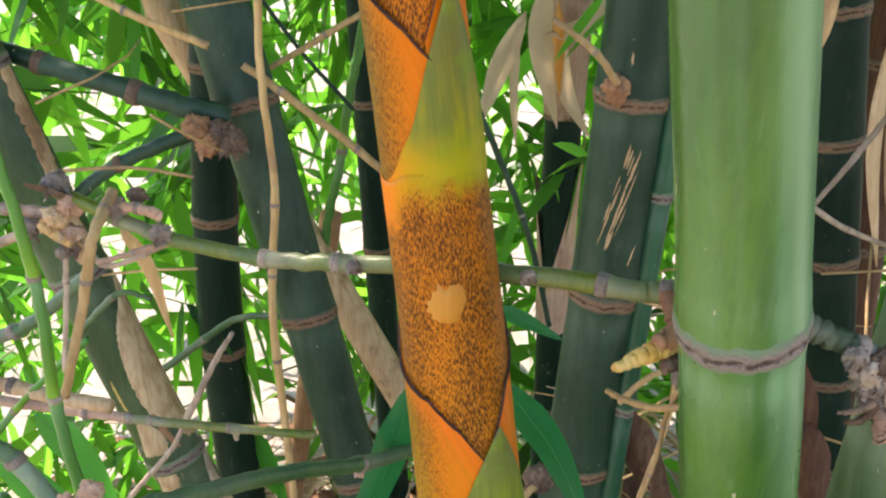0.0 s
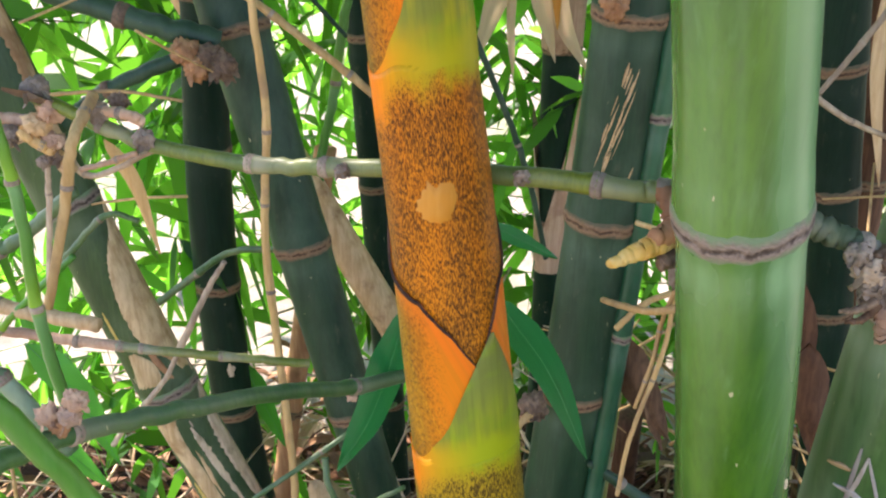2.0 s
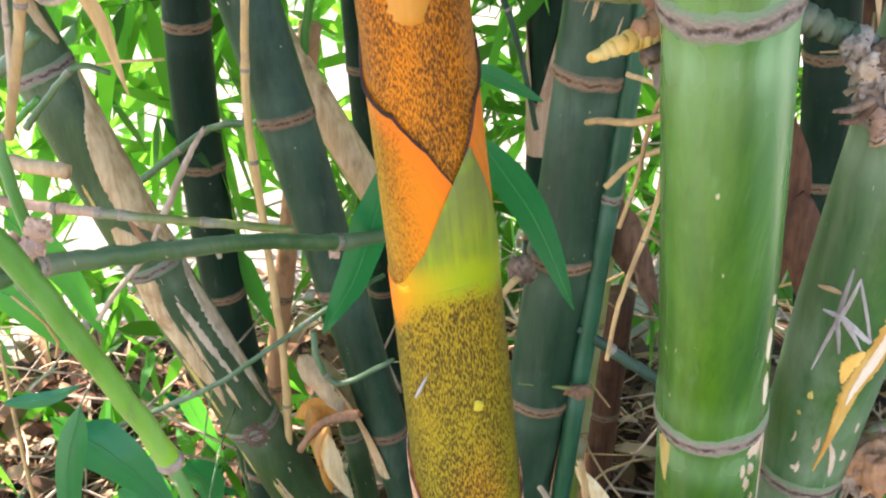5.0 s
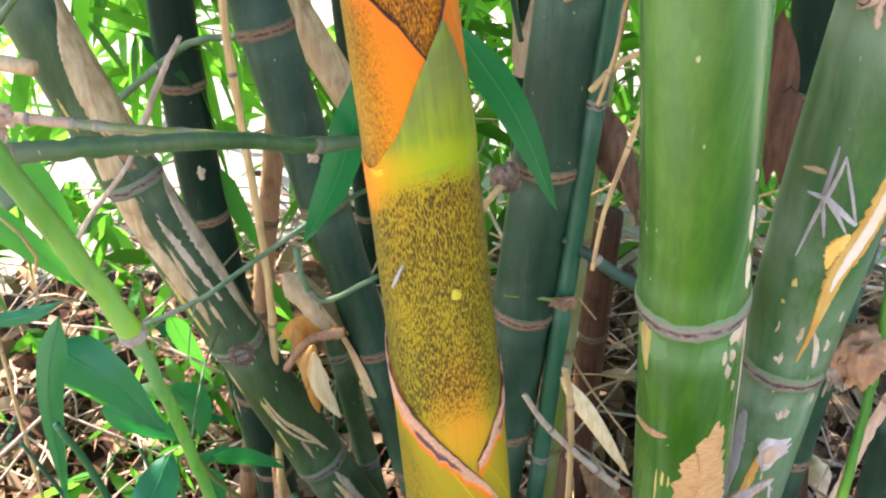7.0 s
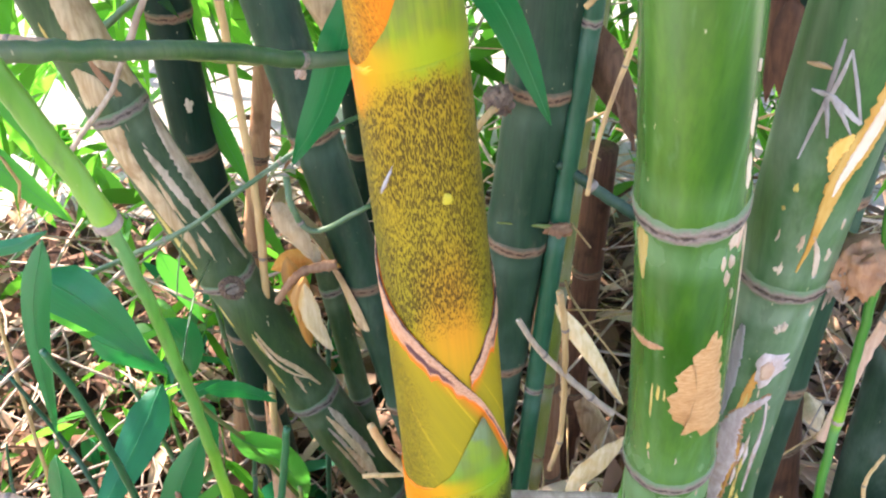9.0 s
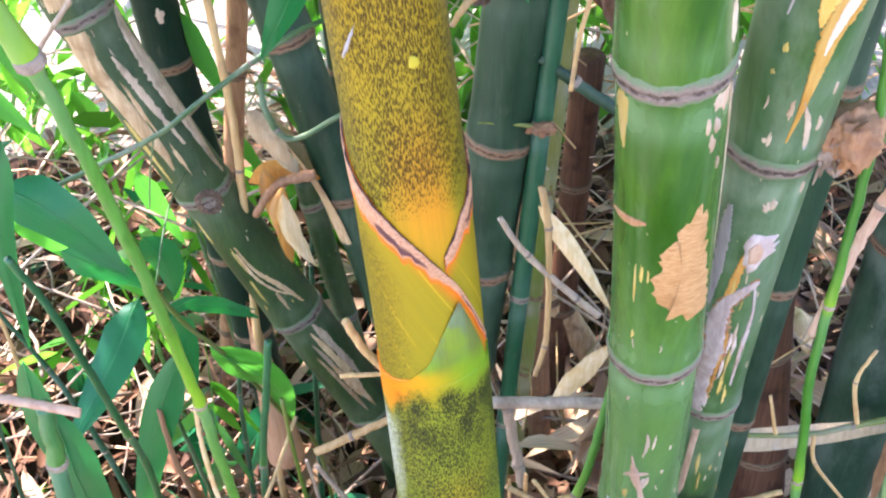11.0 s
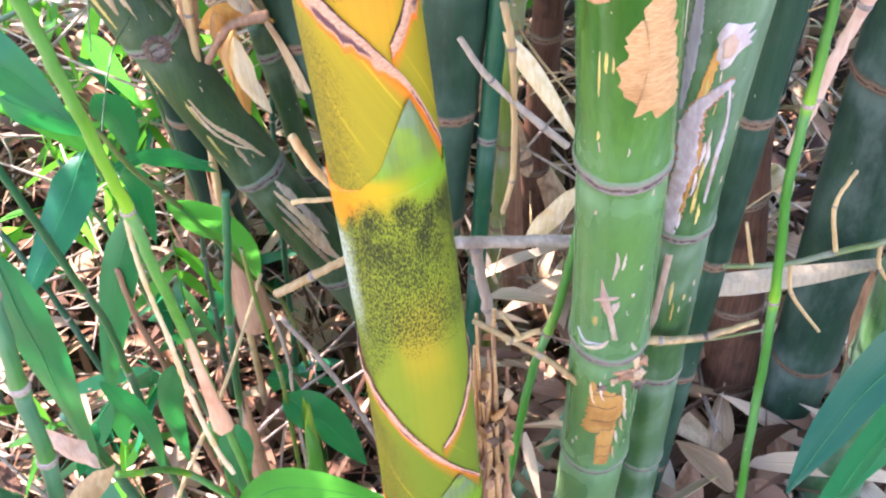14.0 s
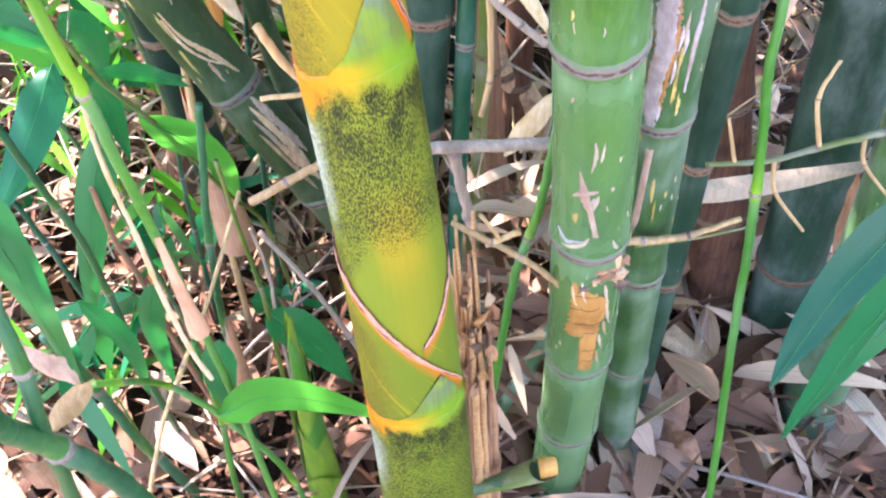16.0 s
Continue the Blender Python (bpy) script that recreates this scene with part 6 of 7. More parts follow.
    ("green_branch", "thin yellow-green leaf stalk", M_LIME, 0.0030, 0.0034, (0.4,), [(-0.262, 0.88, 0.960), (-0.243, 0.90, 0.883), (-0.222, 1.00, 0.715), (-0.186, 1.08, 0.521), (-0.154, 1.16, 0.345), (-0.14, 1.20, 0.05)]),
    ("dry_cane", "pinkish dry reed leaning in the litter", M_COPPER, 0.0038, 0.0044, (0.45,), [(-0.321, 0.95, 0.680), (-0.319, 0.95, 0.579), (-0.306, 0.95, 0.492), (-0.292, 0.95, 0.341), (-0.27, 0.95, 0.18), (-0.24, 0.96, 0.03)]),
    ("dry_twig", "thin tan cane crossing the undergrowth", M_TAN, 0.0028, 0.0034, (0.5,), [(-0.150, 1.00, 0.600), (-0.215, 0.90, 0.480), (-0.305, 0.80, 0.330), (-0.40, 0.70, 0.05)]),
    ("dry_cane", "pale pinkish cane with joints", M_PINKHUSK, 0.0056, 0.0046, (0.35, 0.7), [(0.470, 0.7, 1.26), (0.447, 0.7, 1.199), (0.430, 0.7, 1.136), (0.419, 0.7, 1.072), (0.41, 0.7, 1.02)]),
]
BRACTS = {1: [(-0.247, 0.555, 1.533), (-0.234, 0.555, 1.532), (-0.241, 0.555, 1.525), (-0.228, 0.555, 1.544), (-0.081, 0.835, 1.361)]}
for k, (name, label, mat, r0, r1, joints, pts) in enumerate(CANES):
    stem = cane(name, pts, r0, r1, mat, label, joints, "bamboo" if "bamboo" in name else "twig", n=12 if r0 > 0.004 else 8, slim=(0.3, 0.64) if "arching" in label else (2.0, 1.0))
    for i, q in enumerate(BRACTS.get(k, ())):
        s = 0.0075 if i < 4 else 0.005
        knot("bract_knot", q, (s, s * 0.8, s), (M_PINKHUSK, M_PINK, M_COPPER)[i % 3], stem, "pinkish dry bracts round a joint", 700 + i, scales=4)

# dead knotted end of the side branch
for i, (x, z, s) in enumerate(((-0.295, 1.676, 0.008), (-0.276, 1.682, 0.010), (-0.266, 1.672, 0.008), (-0.265, 1.660, 0.007), (-0.274, 1.656, 0.005), (-0.258, 1.652, 0.006), (-0.262, 1.694, 0.010), (-0.216, 1.700, 0.007), (-0.207, 1.672, 0.006))):
    knot("bract_knot", (x, 0.685, z), (s, s * 0.8, s * 0.9), (M_RING, M_SCAR, M_PINKHUSK, M_RINGD)[i % 4], C_G, "knobbly dead branch end", 500 + i, scales=4)
for pts, r0, r1, mat in (([(-0.345, 0.70, 1.690), (-0.321, 0.70, 1.685), (-0.302, 0.70, 1.683), (-0.278, 0.69, 1.684)], 0.0042, 0.0048, M_PINKHUSK), ([(-0.285, 0.68, 1.680), (-0.274, 0.68, 1.672), (-0.264, 0.685, 1.662), (-0.258, 0.685, 1.655)], 0.0038, 0.0044, M_TAN), ([(-0.224, 0.665, 1.700), (-0.205, 0.66, 1.699), (-0.193, 0.66, 1.694)], 0.0036, 0.0040, M_PINKHUSK), ([(-0.200, 0.66, 1.672), (-0.218, 0.66, 1.666), (-0.240, 0.66, 1.660)], 0.0022, 0.0020, M_PINKHUSK)):
    cane("dry_spur", pts, r0, r1, mat, "dead knotted spur", (0.4,), parent=C_G, n=9, rough=0.25)
v, f = bract([Vector((-0.256, 0.684, 1.697)) - C_G.location, Vector((-0.270, 0.676, 1.707)) - C_G.location, Vector((-0.289, 0.672, 1.713)) - C_G.location], 0.014, 3)
link("bract", v, f, M_RINGD, C_G, "dark purplish brown bract")
cane("dry_husk", [(-0.183, 1.12, 0.871), (-0.162, 1.12, 0.905), (-0.135, 1.12, 0.927), (-0.097, 1.12, 0.935)], 0.0050, 0.0075, M_COPPER, "rolled brown dry husk bent over between the culms", (), "husk", rough=0.3)
cane("dry_sheath", [(-0.1125, 0.47, 1.207), (-0.115, 0.472, 1.176), (-0.117, 0.478, 1.131), (-0.118, 0.488, 1.072), (-0.121, 0.498, 1.030), (-0.120, 0.50, 0.981), (-0.114, 0.50, 0.915), (-0.106, 0.50, 0.875)], 0.0016, 0.0024, M_CREAM, "narrow dry tan sheath hanging along a green stem", (), "husk", rough=0.3)
cane("dry_stick", [(-0.30, 0.47, 1.240), (-0.247, 0.47, 1.227), (-0.212, 0.47, 1.216), (-0.188, 0.47, 1.207)], 0.0032, 0.0034, M_PINKHUSK, "pale snapped dry stick", (0.25,))


def slipped_sheath(line, radii, spread, mat, label):
    """A dried sheath slipped down its stem: a split trumpet, open along one side."""
    pts = glide(line, 6)
    n, m = 18, len(pts)
    base = pts[0]
    verts, faces = [], []
    for wall in (0.0, 0.0005):
        for i, c in enumerate(pts):
            q = i / (m - 1) * (len(radii) - 1)
            j = min(int(q), len(radii) - 2)
            r = radii[j] + (radii[j + 1] - radii[j]) * (q - j) + wall
            half = spread[0] + (spread[1] - spread[0]) * i / (m - 1)
            for u in range(n + 1):
                a = radians(half * (2 * u / n - 1) + 18)
                lip = 0.003 * noise.noise((u * 0.35, 4, 1)) * (i / (m - 1)) ** 6
                verts.append(c - base + Vector((math.sin(a) * r, -math.cos(a) * r, lip)))
    k = m * (n + 1)
    for i in range(m - 1):
        for u in range(n):
            q = i * (n + 1) + u
            faces += [(q, q + 1, q + n + 2, q + n + 1), (k + q + n + 1, k + q + n + 2, k + q + 1, k + q)]
    ob = link("dry_sheath", verts, faces, mat)
    ob.location = base
    tagged(ob, label, "husk")


slipped_sheath([(-0.1085, 0.500, 1.060), (-0.109, 0.506, 1.015), (-0.1095, 0.514, 0.965), (-0.1105, 0.522, 0.930), (-0.1115, 0.528, 0.905)], [0.0040, 0.0044, 0.0048, 0.0056, 0.0078, 0.0084], (30, 110), M_APRICOT, "split apricot-coloured dry sheath slipped down a green stem")
cane("leaf_stalk", [(0.615, 0.71, 0.902), (0.575, 0.60, 1.00), (0.535, 0.53, 0.99), (0.510, 0.52, 0.958)], 0.0016, 0.0012, M_TWIG, "thin green leaf stalk", (), n=7)
cane("leaf_stalk", [(0.560, 0.575, 1.00), (0.520, 0.51, 1.07), (0.470, 0.49, 1.058)], 0.0014, 0.0011, M_TWIG, "thin green leaf stalk", (), n=7)
cane("leaf_stalk", [(-0.272, 1.14, 0.93), (-0.270, 1.02, 0.955), (-0.272, 0.90, 0.921)], 0.0014, 0.0012, M_TWIG, "thin green leaf stalk", (), n=7)
cane("leaf_stalk", [(-0.258, 1.0, 1.082), (-0.272, 1.0, 1.030), (-0.283, 1.0, 0.978)], 0.0012, 0.0010, M_TWIG, "thin green leaf stalk", (), n=7)

cane("sprout", [(0.108, 0.972, 1.100), (0.144, 0.97, 1.098), (0.170, 0.968, 1.095)], 0.0008, 0.0032, M_OLIVE, "thin green sprout", parent=C_THIN, n=8)
knot("bract_knot", (0.180, 0.967, 1.093), (0.014, 0.009, 0.007), M_COPPER, C_THIN, "brown bracts", 71)

g = random.Random(77)
for i in range(13):
    x, y = (g.uniform(-0.85, -0.16), g.uniform(0.95, 1.75)) if i < 10 else (g.uniform(0.25, 0.75), g.uniform(1.2, 1.7))
    tall = g.uniform(0.45, 1.1)
    lx, ly = g.uniform(-0.16, 0.10), g.uniform(-0.12, 0.12)
    pts = [(x, y, 0.0), (x + lx * 0.3, y + ly * 0.3, tall * 0.4), (x + lx * 0.6, y + ly * 0.6, tall * 0.75), (x + lx, y + ly, tall)]
    green = g.random() < 0.6
    cane("young_bamboo" if green else "dry_cane", pts, g.uniform(0.004, 0.007), g.uniform(0.002, 0.004), g.choice([M_TEAL, M_STEM, M_TWIG]) if green else g.choice([M_TAN, M_GREY]), "slender green bamboo stem rising from the litter" if green else "thin dead cane rising from the litter", (0.25, 0.5, 0.75), "bamboo" if green else "twig", n=9)

# ---- leaves close by ----
LEAVES = [
    (0.029, [(0.045, 0.72, 1.530), (0.094, 0.75, 1.444), (0.133, 0.75, 1.351)], 10),
    (0.040, [(-0.027, 0.88, 1.439), (-0.065, 0.88, 1.314), (-0.105, 0.88, 1.238)], -25),
    (0.015, [(0.045, 0.80, 1.556), (0.072, 0.80, 1.542), (0.104, 0.80, 1.524)], 20),
    (0.046, [(0.470, 0.49, 1.060), (0.427, 0.50, 0.908), (0.398, 0.50, 0.769)], 10),
    (0.044, [(0.510, 0.52, 0.960), (0.475, 0.52, 0.790), (0.445, 0.52, 0.633)], -15),
    (0.052, [(-0.314, 0.97, 0.864), (-0.344, 0.90, 0.817), (-0.392, 0.82, 0.760)], 0),
    (0.050, [(-0.272, 0.95, 0.790), (-0.345, 0.96, 0.604), (-0.421, 0.98, 0.342)], 0),
    (0.052, [(-0.305, 0.66, 1.006), (-0.316, 0.68, 0.844), (-0.333, 0.72, 0.572)], 5),
    (0.056, [(-0.240, 0.97, 0.775), (-0.183, 1.03, 0.640), (-0.176, 1.10, 0.475)], 20),
    (0.024, [(-0.271, 1.00, 0.825), (-0.233, 1.04, 0.781), (-0.190, 1.06, 0.739)], 10),
    (0.042, [(-0.123, 0.53, 0.772), (-0.070, 0.58, 0.720), (0.031, 0.64, 0.562)], 0),
    (0.040, [(-0.381, 0.95, 0.960), (-0.339, 0.96, 0.922), (-0.306, 0.98, 0.870)], 10),
    (0.030, [(-0.268, 0.95, 0.853), (-0.268, 0.97, 0.791), (-0.272, 0.98, 0.690)], -10),
    (0.070, [(-0.536, 1.15, 0.911), (-0.464, 1.20, 0.771), (-0.391, 1.22, 0.644)], 0),
    (0.060, [(-0.385, 1.25, 0.740), (-0.364, 1.26, 0.680), (-0.366, 1.27, 0.600)], 10),
    (0.030, [(-0.335, 0.80, 1.211), (-0.376, 0.82, 1.094), (-0.406, 0.85, 0.902)], -5),
    (0.018, [(-0.518, 1.00, 1.055), (-0.462, 1.00, 1.063), (-0.417, 1.00, 1.083)], 10),
    (0.016, [(-0.310, 1.00, 0.802), (-0.267, 1.05, 0.783), (-0.192, 1.06, 0.754)], 0),
    (0.062, [(-0.422, 0.95, 1.055), (-0.370, 0.95, 1.010), (-0.310, 0.95, 0.917)], 0),
    (0.040, [(-0.316, 0.66, 1.069), (-0.330, 0.68, 0.939), (-0.315, 0.70, 0.783)], 10),
    (0.036, [(0.578, 0.58, 0.785), (0.511, 0.56, 0.708), (0.470, 0.55, 0.600)], 0),
    (0.042, [(-0.507, 1.10, 1.263), (-0.455, 1.10, 1.190), (-0.415, 1.10, 1.080)], 0),
    (0.044, [(-0.620, 1.20, 1.130), (-0.544, 1.20, 1.049), (-0.470, 1.20, 0.960)], 0),
    (0.040, [(-0.453, 1.50, 0.690), (-0.432, 1.50, 0.617), (-0.396, 1.50, 0.520)], 0),
    (0.034, [(-0.320, 1.45, 1.020), (-0.292, 1.45, 0.937), (-0.262, 1.45, 0.850)], 0),
    (0.050, [(-0.200, 1.10, 0.240), (-0.165, 1.12, 0.205), (-0.150, 1.14, 0.140)], 0),
    (0.060, [(-0.125, 0.85, 0.520), (-0.075, 0.86, 0.430), (-0.030, 0.88, 0.290)], 0),
    (0.044, [(-0.165, 0.75, 0.600), (-0.185, 0.76, 0.500), (-0.190, 0.78, 0.380)], 0),
    (0.036, [(-0.255, 0.85, 0.600), (-0.285, 0.87, 0.480), (-0.290, 0.88, 0.330)], 0),
    (0.030, [(-0.330, 0.80, 0.640), (-0.305, 0.82, 0.520), (-0.315, 0.84, 0.370)], 0),
]
for i, (w, pts, roll) in enumerate(LEAVES):
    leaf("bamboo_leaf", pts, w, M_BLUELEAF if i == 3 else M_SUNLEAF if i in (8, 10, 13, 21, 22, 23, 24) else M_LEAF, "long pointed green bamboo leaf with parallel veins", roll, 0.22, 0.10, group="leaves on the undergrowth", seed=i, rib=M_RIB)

A_CF = Axis((0.0, -0.02, 0.665), (1.45, 0.0), (0.0, 0.034), 0.9, 1.7)
culm(A_CF, [1.02, 1.34, 1.62], M_RUST, "dark brown husked bamboo culm at the back of the clump", ring=M_RBROWN, n=28, high=2.6)

# back culms added to darken the gap; the green ones carry shade in colour
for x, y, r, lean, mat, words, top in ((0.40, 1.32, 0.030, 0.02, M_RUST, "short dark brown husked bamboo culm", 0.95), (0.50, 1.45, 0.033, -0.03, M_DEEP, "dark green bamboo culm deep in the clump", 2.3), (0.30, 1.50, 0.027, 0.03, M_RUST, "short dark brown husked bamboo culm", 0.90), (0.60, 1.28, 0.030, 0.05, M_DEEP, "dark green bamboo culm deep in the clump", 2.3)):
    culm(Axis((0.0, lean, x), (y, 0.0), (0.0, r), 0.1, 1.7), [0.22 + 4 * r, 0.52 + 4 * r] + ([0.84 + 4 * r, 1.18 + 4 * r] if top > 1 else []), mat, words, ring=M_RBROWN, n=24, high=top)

culm(Axis((0.0, -0.141, -0.010), (1.25, 0.0), (0.0, 0.018), 0.1, 0.9), [0.793], M_OLD, "short broken green culm with yellow flecks among the husks", n=24, high=0.85)

# ---- husks, shoots and stumps ----


def husk_wrap(name, axis, z0, z1, a0, a1, flare, mat, label, parent, lean=0.0, seed=0, taper=3.0):
    """A dry husk that clasps part of a culm from z0 up to a pointed top at z1."""
    rows, cols = 14, 10
    verts, faces = [], []
    for thick in (0.0, 0.0010):
        for i in range(rows + 1):
            s = i / rows
            z = z0 + (z1 - z0) * s
            half = (a1 - a0) / 2 * (1 - s ** taper * 0.95)
            for j in range(cols + 1):
                u = 2 * j / cols - 1
                a = (a0 + a1) / 2 + lean * s + half * u
                verts.append(axis.skin(z + 0.006 * noise.noise((u * 2, seed, 3)), a, 0.0015 + flare * s * s + thick + 0.0018 * noise.noise((u * 2, s * 5, seed))) - parent.location)
    m, k = cols + 1, (rows + 1) * (cols + 1)
    for i in range(rows):
        for j in range(cols):
            q = i * m + j
            faces += [(q + m, q + m + 1, q + 1, q), (k + q, k + q + 1, k + q + m + 1, k + q + m)]
    return link(name, verts, faces, mat, parent, label)


husk_wrap("husk", A_C5, 1.44, 1.95, -100, 110, 0.004, M_PINKHUSK, "papery pinkish husk round the culm", C_C5, seed=1)
husk_wrap("husk", A_C5, 1.00, 1.40, -75, 125, 0.005, M_PINKHUSK, "papery pinkish husk peeling off the culm", C_C5, 58, 2, 0.85)
husk_wrap("husk", A_C5, 1.02, 1.32, -150, -40, 0.012, M_PINKHUSK, "pale husk peeling off the culm", C_C5, -20, 3)
husk_wrap("husk", A_C2, 0.80, 1.0, -120, -20, 0.030, M_HUSK, "pale curled husk at the culm base", C_C2, -20, 4)

HUSKS = [
    (M_DRYLEAF, 0.038, [(0.139, 1.75, 1.640), (0.093, 1.75, 1.535), (0.063, 1.75, 1.442)], 15),
    (M_DRYLEAF, 0.018, [(0.125, 1.75, 1.620), (0.121, 1.75, 1.515), (0.128, 1.75, 1.403)], 30),
    (M_DRYLEAF, 0.040, [(0.173, 1.74, 1.700), (0.164, 1.74, 1.583), (0.199, 1.74, 1.439)], 10),
    (M_DRYLEAF, 0.034, [(0.192, 1.73, 1.640), (0.210, 1.73, 1.515), (0.259, 1.74, 1.420)], -20),
    (M_DRYLEAF, 0.038, [(0.290, 1.72, 1.690), (0.230, 1.72, 1.622), (0.165, 1.72, 1.606)], 25),
    (M_ORHUSK, 0.022, [(0.190, 1.72, 1.660), (0.192, 1.72, 1.580), (0.198, 1.72, 1.500)], 30),
    (M_TAN, 0.014, [(0.300, 0.80, 1.835), (0.291, 0.80, 1.791), (0.283, 0.80, 1.764)], 10),
    (M_HUSK, 0.012, [(0.388, 0.90, 1.760), (0.392, 0.90, 1.658), (0.413, 0.90, 1.550)], 30),
    (M_HUSK, 0.008, [(0.400, 0.90, 1.720), (0.408, 0.90, 1.650), (0.420, 0.90, 1.580)], 30),
    (M_TAN, 0.012, [(-0.252, 0.75, 1.650), (-0.234, 0.75, 1.614), (-0.221, 0.75, 1.553)], 10),
    (M_BROWN, 0.046, [(0.196, 1.00, 1.340), (0.226, 1.00, 1.268), (0.270, 1.00, 1.190)], 20),
    (M_BROWN, 0.036, [(0.205, 1.02, 1.330), (0.245, 1.01, 1.250), (0.262, 1.00, 1.175)], -40),
    (M_RUST, 0.034, [(0.333, 0.80, 1.440), (0.345, 0.80, 1.375), (0.362, 0.80, 1.300)], 10),
    (M_RUST, 0.030, [(0.322, 0.82, 1.500), (0.332, 0.82, 1.410), (0.335, 0.82, 1.330)], 40),
    (M_ORHUSK, 0.024, [(-0.138, 1.1, 0.931), (-0.152, 1.1, 0.889), (-0.153, 1.1, 0.85)], 25),
    (M_ORHUSK, 0.030, [(-0.193, 1.16, 0.898), (-0.151, 1.16, 0.915), (-0.092, 1.16, 0.900)], 10),
    (M_ORHUSK, 0.036, [(-0.166, 1.14, 0.935), (-0.157, 1.14, 0.865), (-0.146, 1.14, 0.769)], 20),
    (M_CREAM, 0.028, [(-0.136, 1.08, 0.934), (-0.132, 1.08, 0.869), (-0.107, 1.08, 0.815)], 15),
    (M_HUSK, 0.034, [(-0.172, 1.12, 1.036), (-0.149, 1.12, 0.994), (-0.127, 1.12, 0.946)], 10),
    (M_CREAM, 0.020, [(-0.15, 1.14, 0.963), (-0.129, 1.14, 0.941), (-0.119, 1.14, 0.918)], -20),
    (M_COPPER, 0.032, [(0.725, 0.985, 0.536), (0.744, 0.985, 0.383), (0.769, 0.985, 0.167)], 10),
    (M_GREYHUSK, 0.033, [(0.400, 0.94, 0.572), (0.564, 0.94, 0.578), (0.760, 0.94, 0.604)], 0),
    (M_CREAM, 0.027, [(0.200, 0.90, 0.715), (0.239, 0.90, 0.774), (0.272, 0.90, 0.822)], 10),
    (M_CREAM, 0.020, [(0.170, 0.90, 1.036), (0.212, 0.90, 0.967), (0.262, 0.90, 0.876)], 10),
    (M_HUSK, 0.050, [(0.440, 1.07, 0.135), (0.500, 1.02, 0.145), (0.575, 0.950, 0.125)], 8),
    (M_GREYHUSK, 0.060, [(0.460, 0.960, 0.145), (0.430, 0.850, 0.130), (0.394, 0.740, 0.120)], 8),
    (M_COPPER, 0.050, [(0.505, 0.935, 0.155), (0.475, 0.850, 0.125), (0.438, 0.770, 0.115)], 8),
    (M_HUSK, 0.032, [(0.610, 1.11, 0.135), (0.530, 1.115, 0.155), (0.460, 1.12, 0.130)], 8),
    (M_GREYHUSK, 0.042, [(0.195, 0.92, 0.165), (0.240, 0.99, 0.135), (0.290, 1.06, 0.125)], 8),
    (M_COPPER, 0.034, [(0.395, 1.04, 0.130), (0.435, 1.06, 0.165), (0.480, 1.075, 0.130)], 8),
    (M_HUSK, 0.050, [(0.850, 1.53, 0.125), (0.857, 1.60, 0.175), (0.860, 1.68, 0.125)], 8),
    (M_PINKHUSK, 0.044, [(0.810, 1.68, 0.125), (0.76, 1.61, 0.155), (0.715, 1.54, 0.125)], 8),
    (M_PINKHUSK, 0.050, [(-0.370, 0.945, 0.135), (-0.335, 0.90, 0.145), (-0.298, 0.85, 0.125)], 8),
    (M_PINKHUSK, 0.052, [(-0.070, 0.90, 0.130), (-0.095, 0.865, 0.155), (-0.120, 0.825, 0.125)], 8),
    (M_COPPER, 0.034, [(0.465, 0.83, 0.125), (0.485, 0.80, 0.145), (0.506, 0.768, 0.120)], 8),
    (M_TAN, 0.026, [(-0.327, 0.6, 0.664), (-0.285, 0.6, 0.715), (-0.253, 0.6, 0.753)], 10),
    (M_PINKHUSK, 0.034, [(-0.34, 0.66, 0.742), (-0.322, 0.66, 0.695), (-0.301, 0.66, 0.661)], 20),
    (M_COPPER, 0.040, [(-0.372, 0.6, 0.606), (-0.354, 0.6, 0.566), (-0.343, 0.6, 0.516)], 0),
]
HUSK_WORDS = {M_DRYLEAF: "dry tan bamboo leaf hanging by its stalk", M_ORHUSK: "curled orange-brown bamboo husk", M_TAN: "narrow dry tan bamboo husk", M_HUSK: "papery cream bamboo husk", M_BROWN: "shrivelled dark brown bamboo husk", M_RUST: "rusty brown bamboo husk", M_CREAM: "curled cream and yellow bamboo husk", M_GREYHUSK: "long flat bleached grey bamboo blade", M_PINKHUSK: "papery pinkish bamboo husk", M_COPPER: "coppery brown fallen bamboo husk"}
for i, (mat, w, pts, roll) in enumerate(HUSKS):
    leaf("dry_husk", pts, w, mat, HUSK_WORDS[mat], roll, 0.45, 0.22, "husk", seed=200 + i, base_share=0.3)


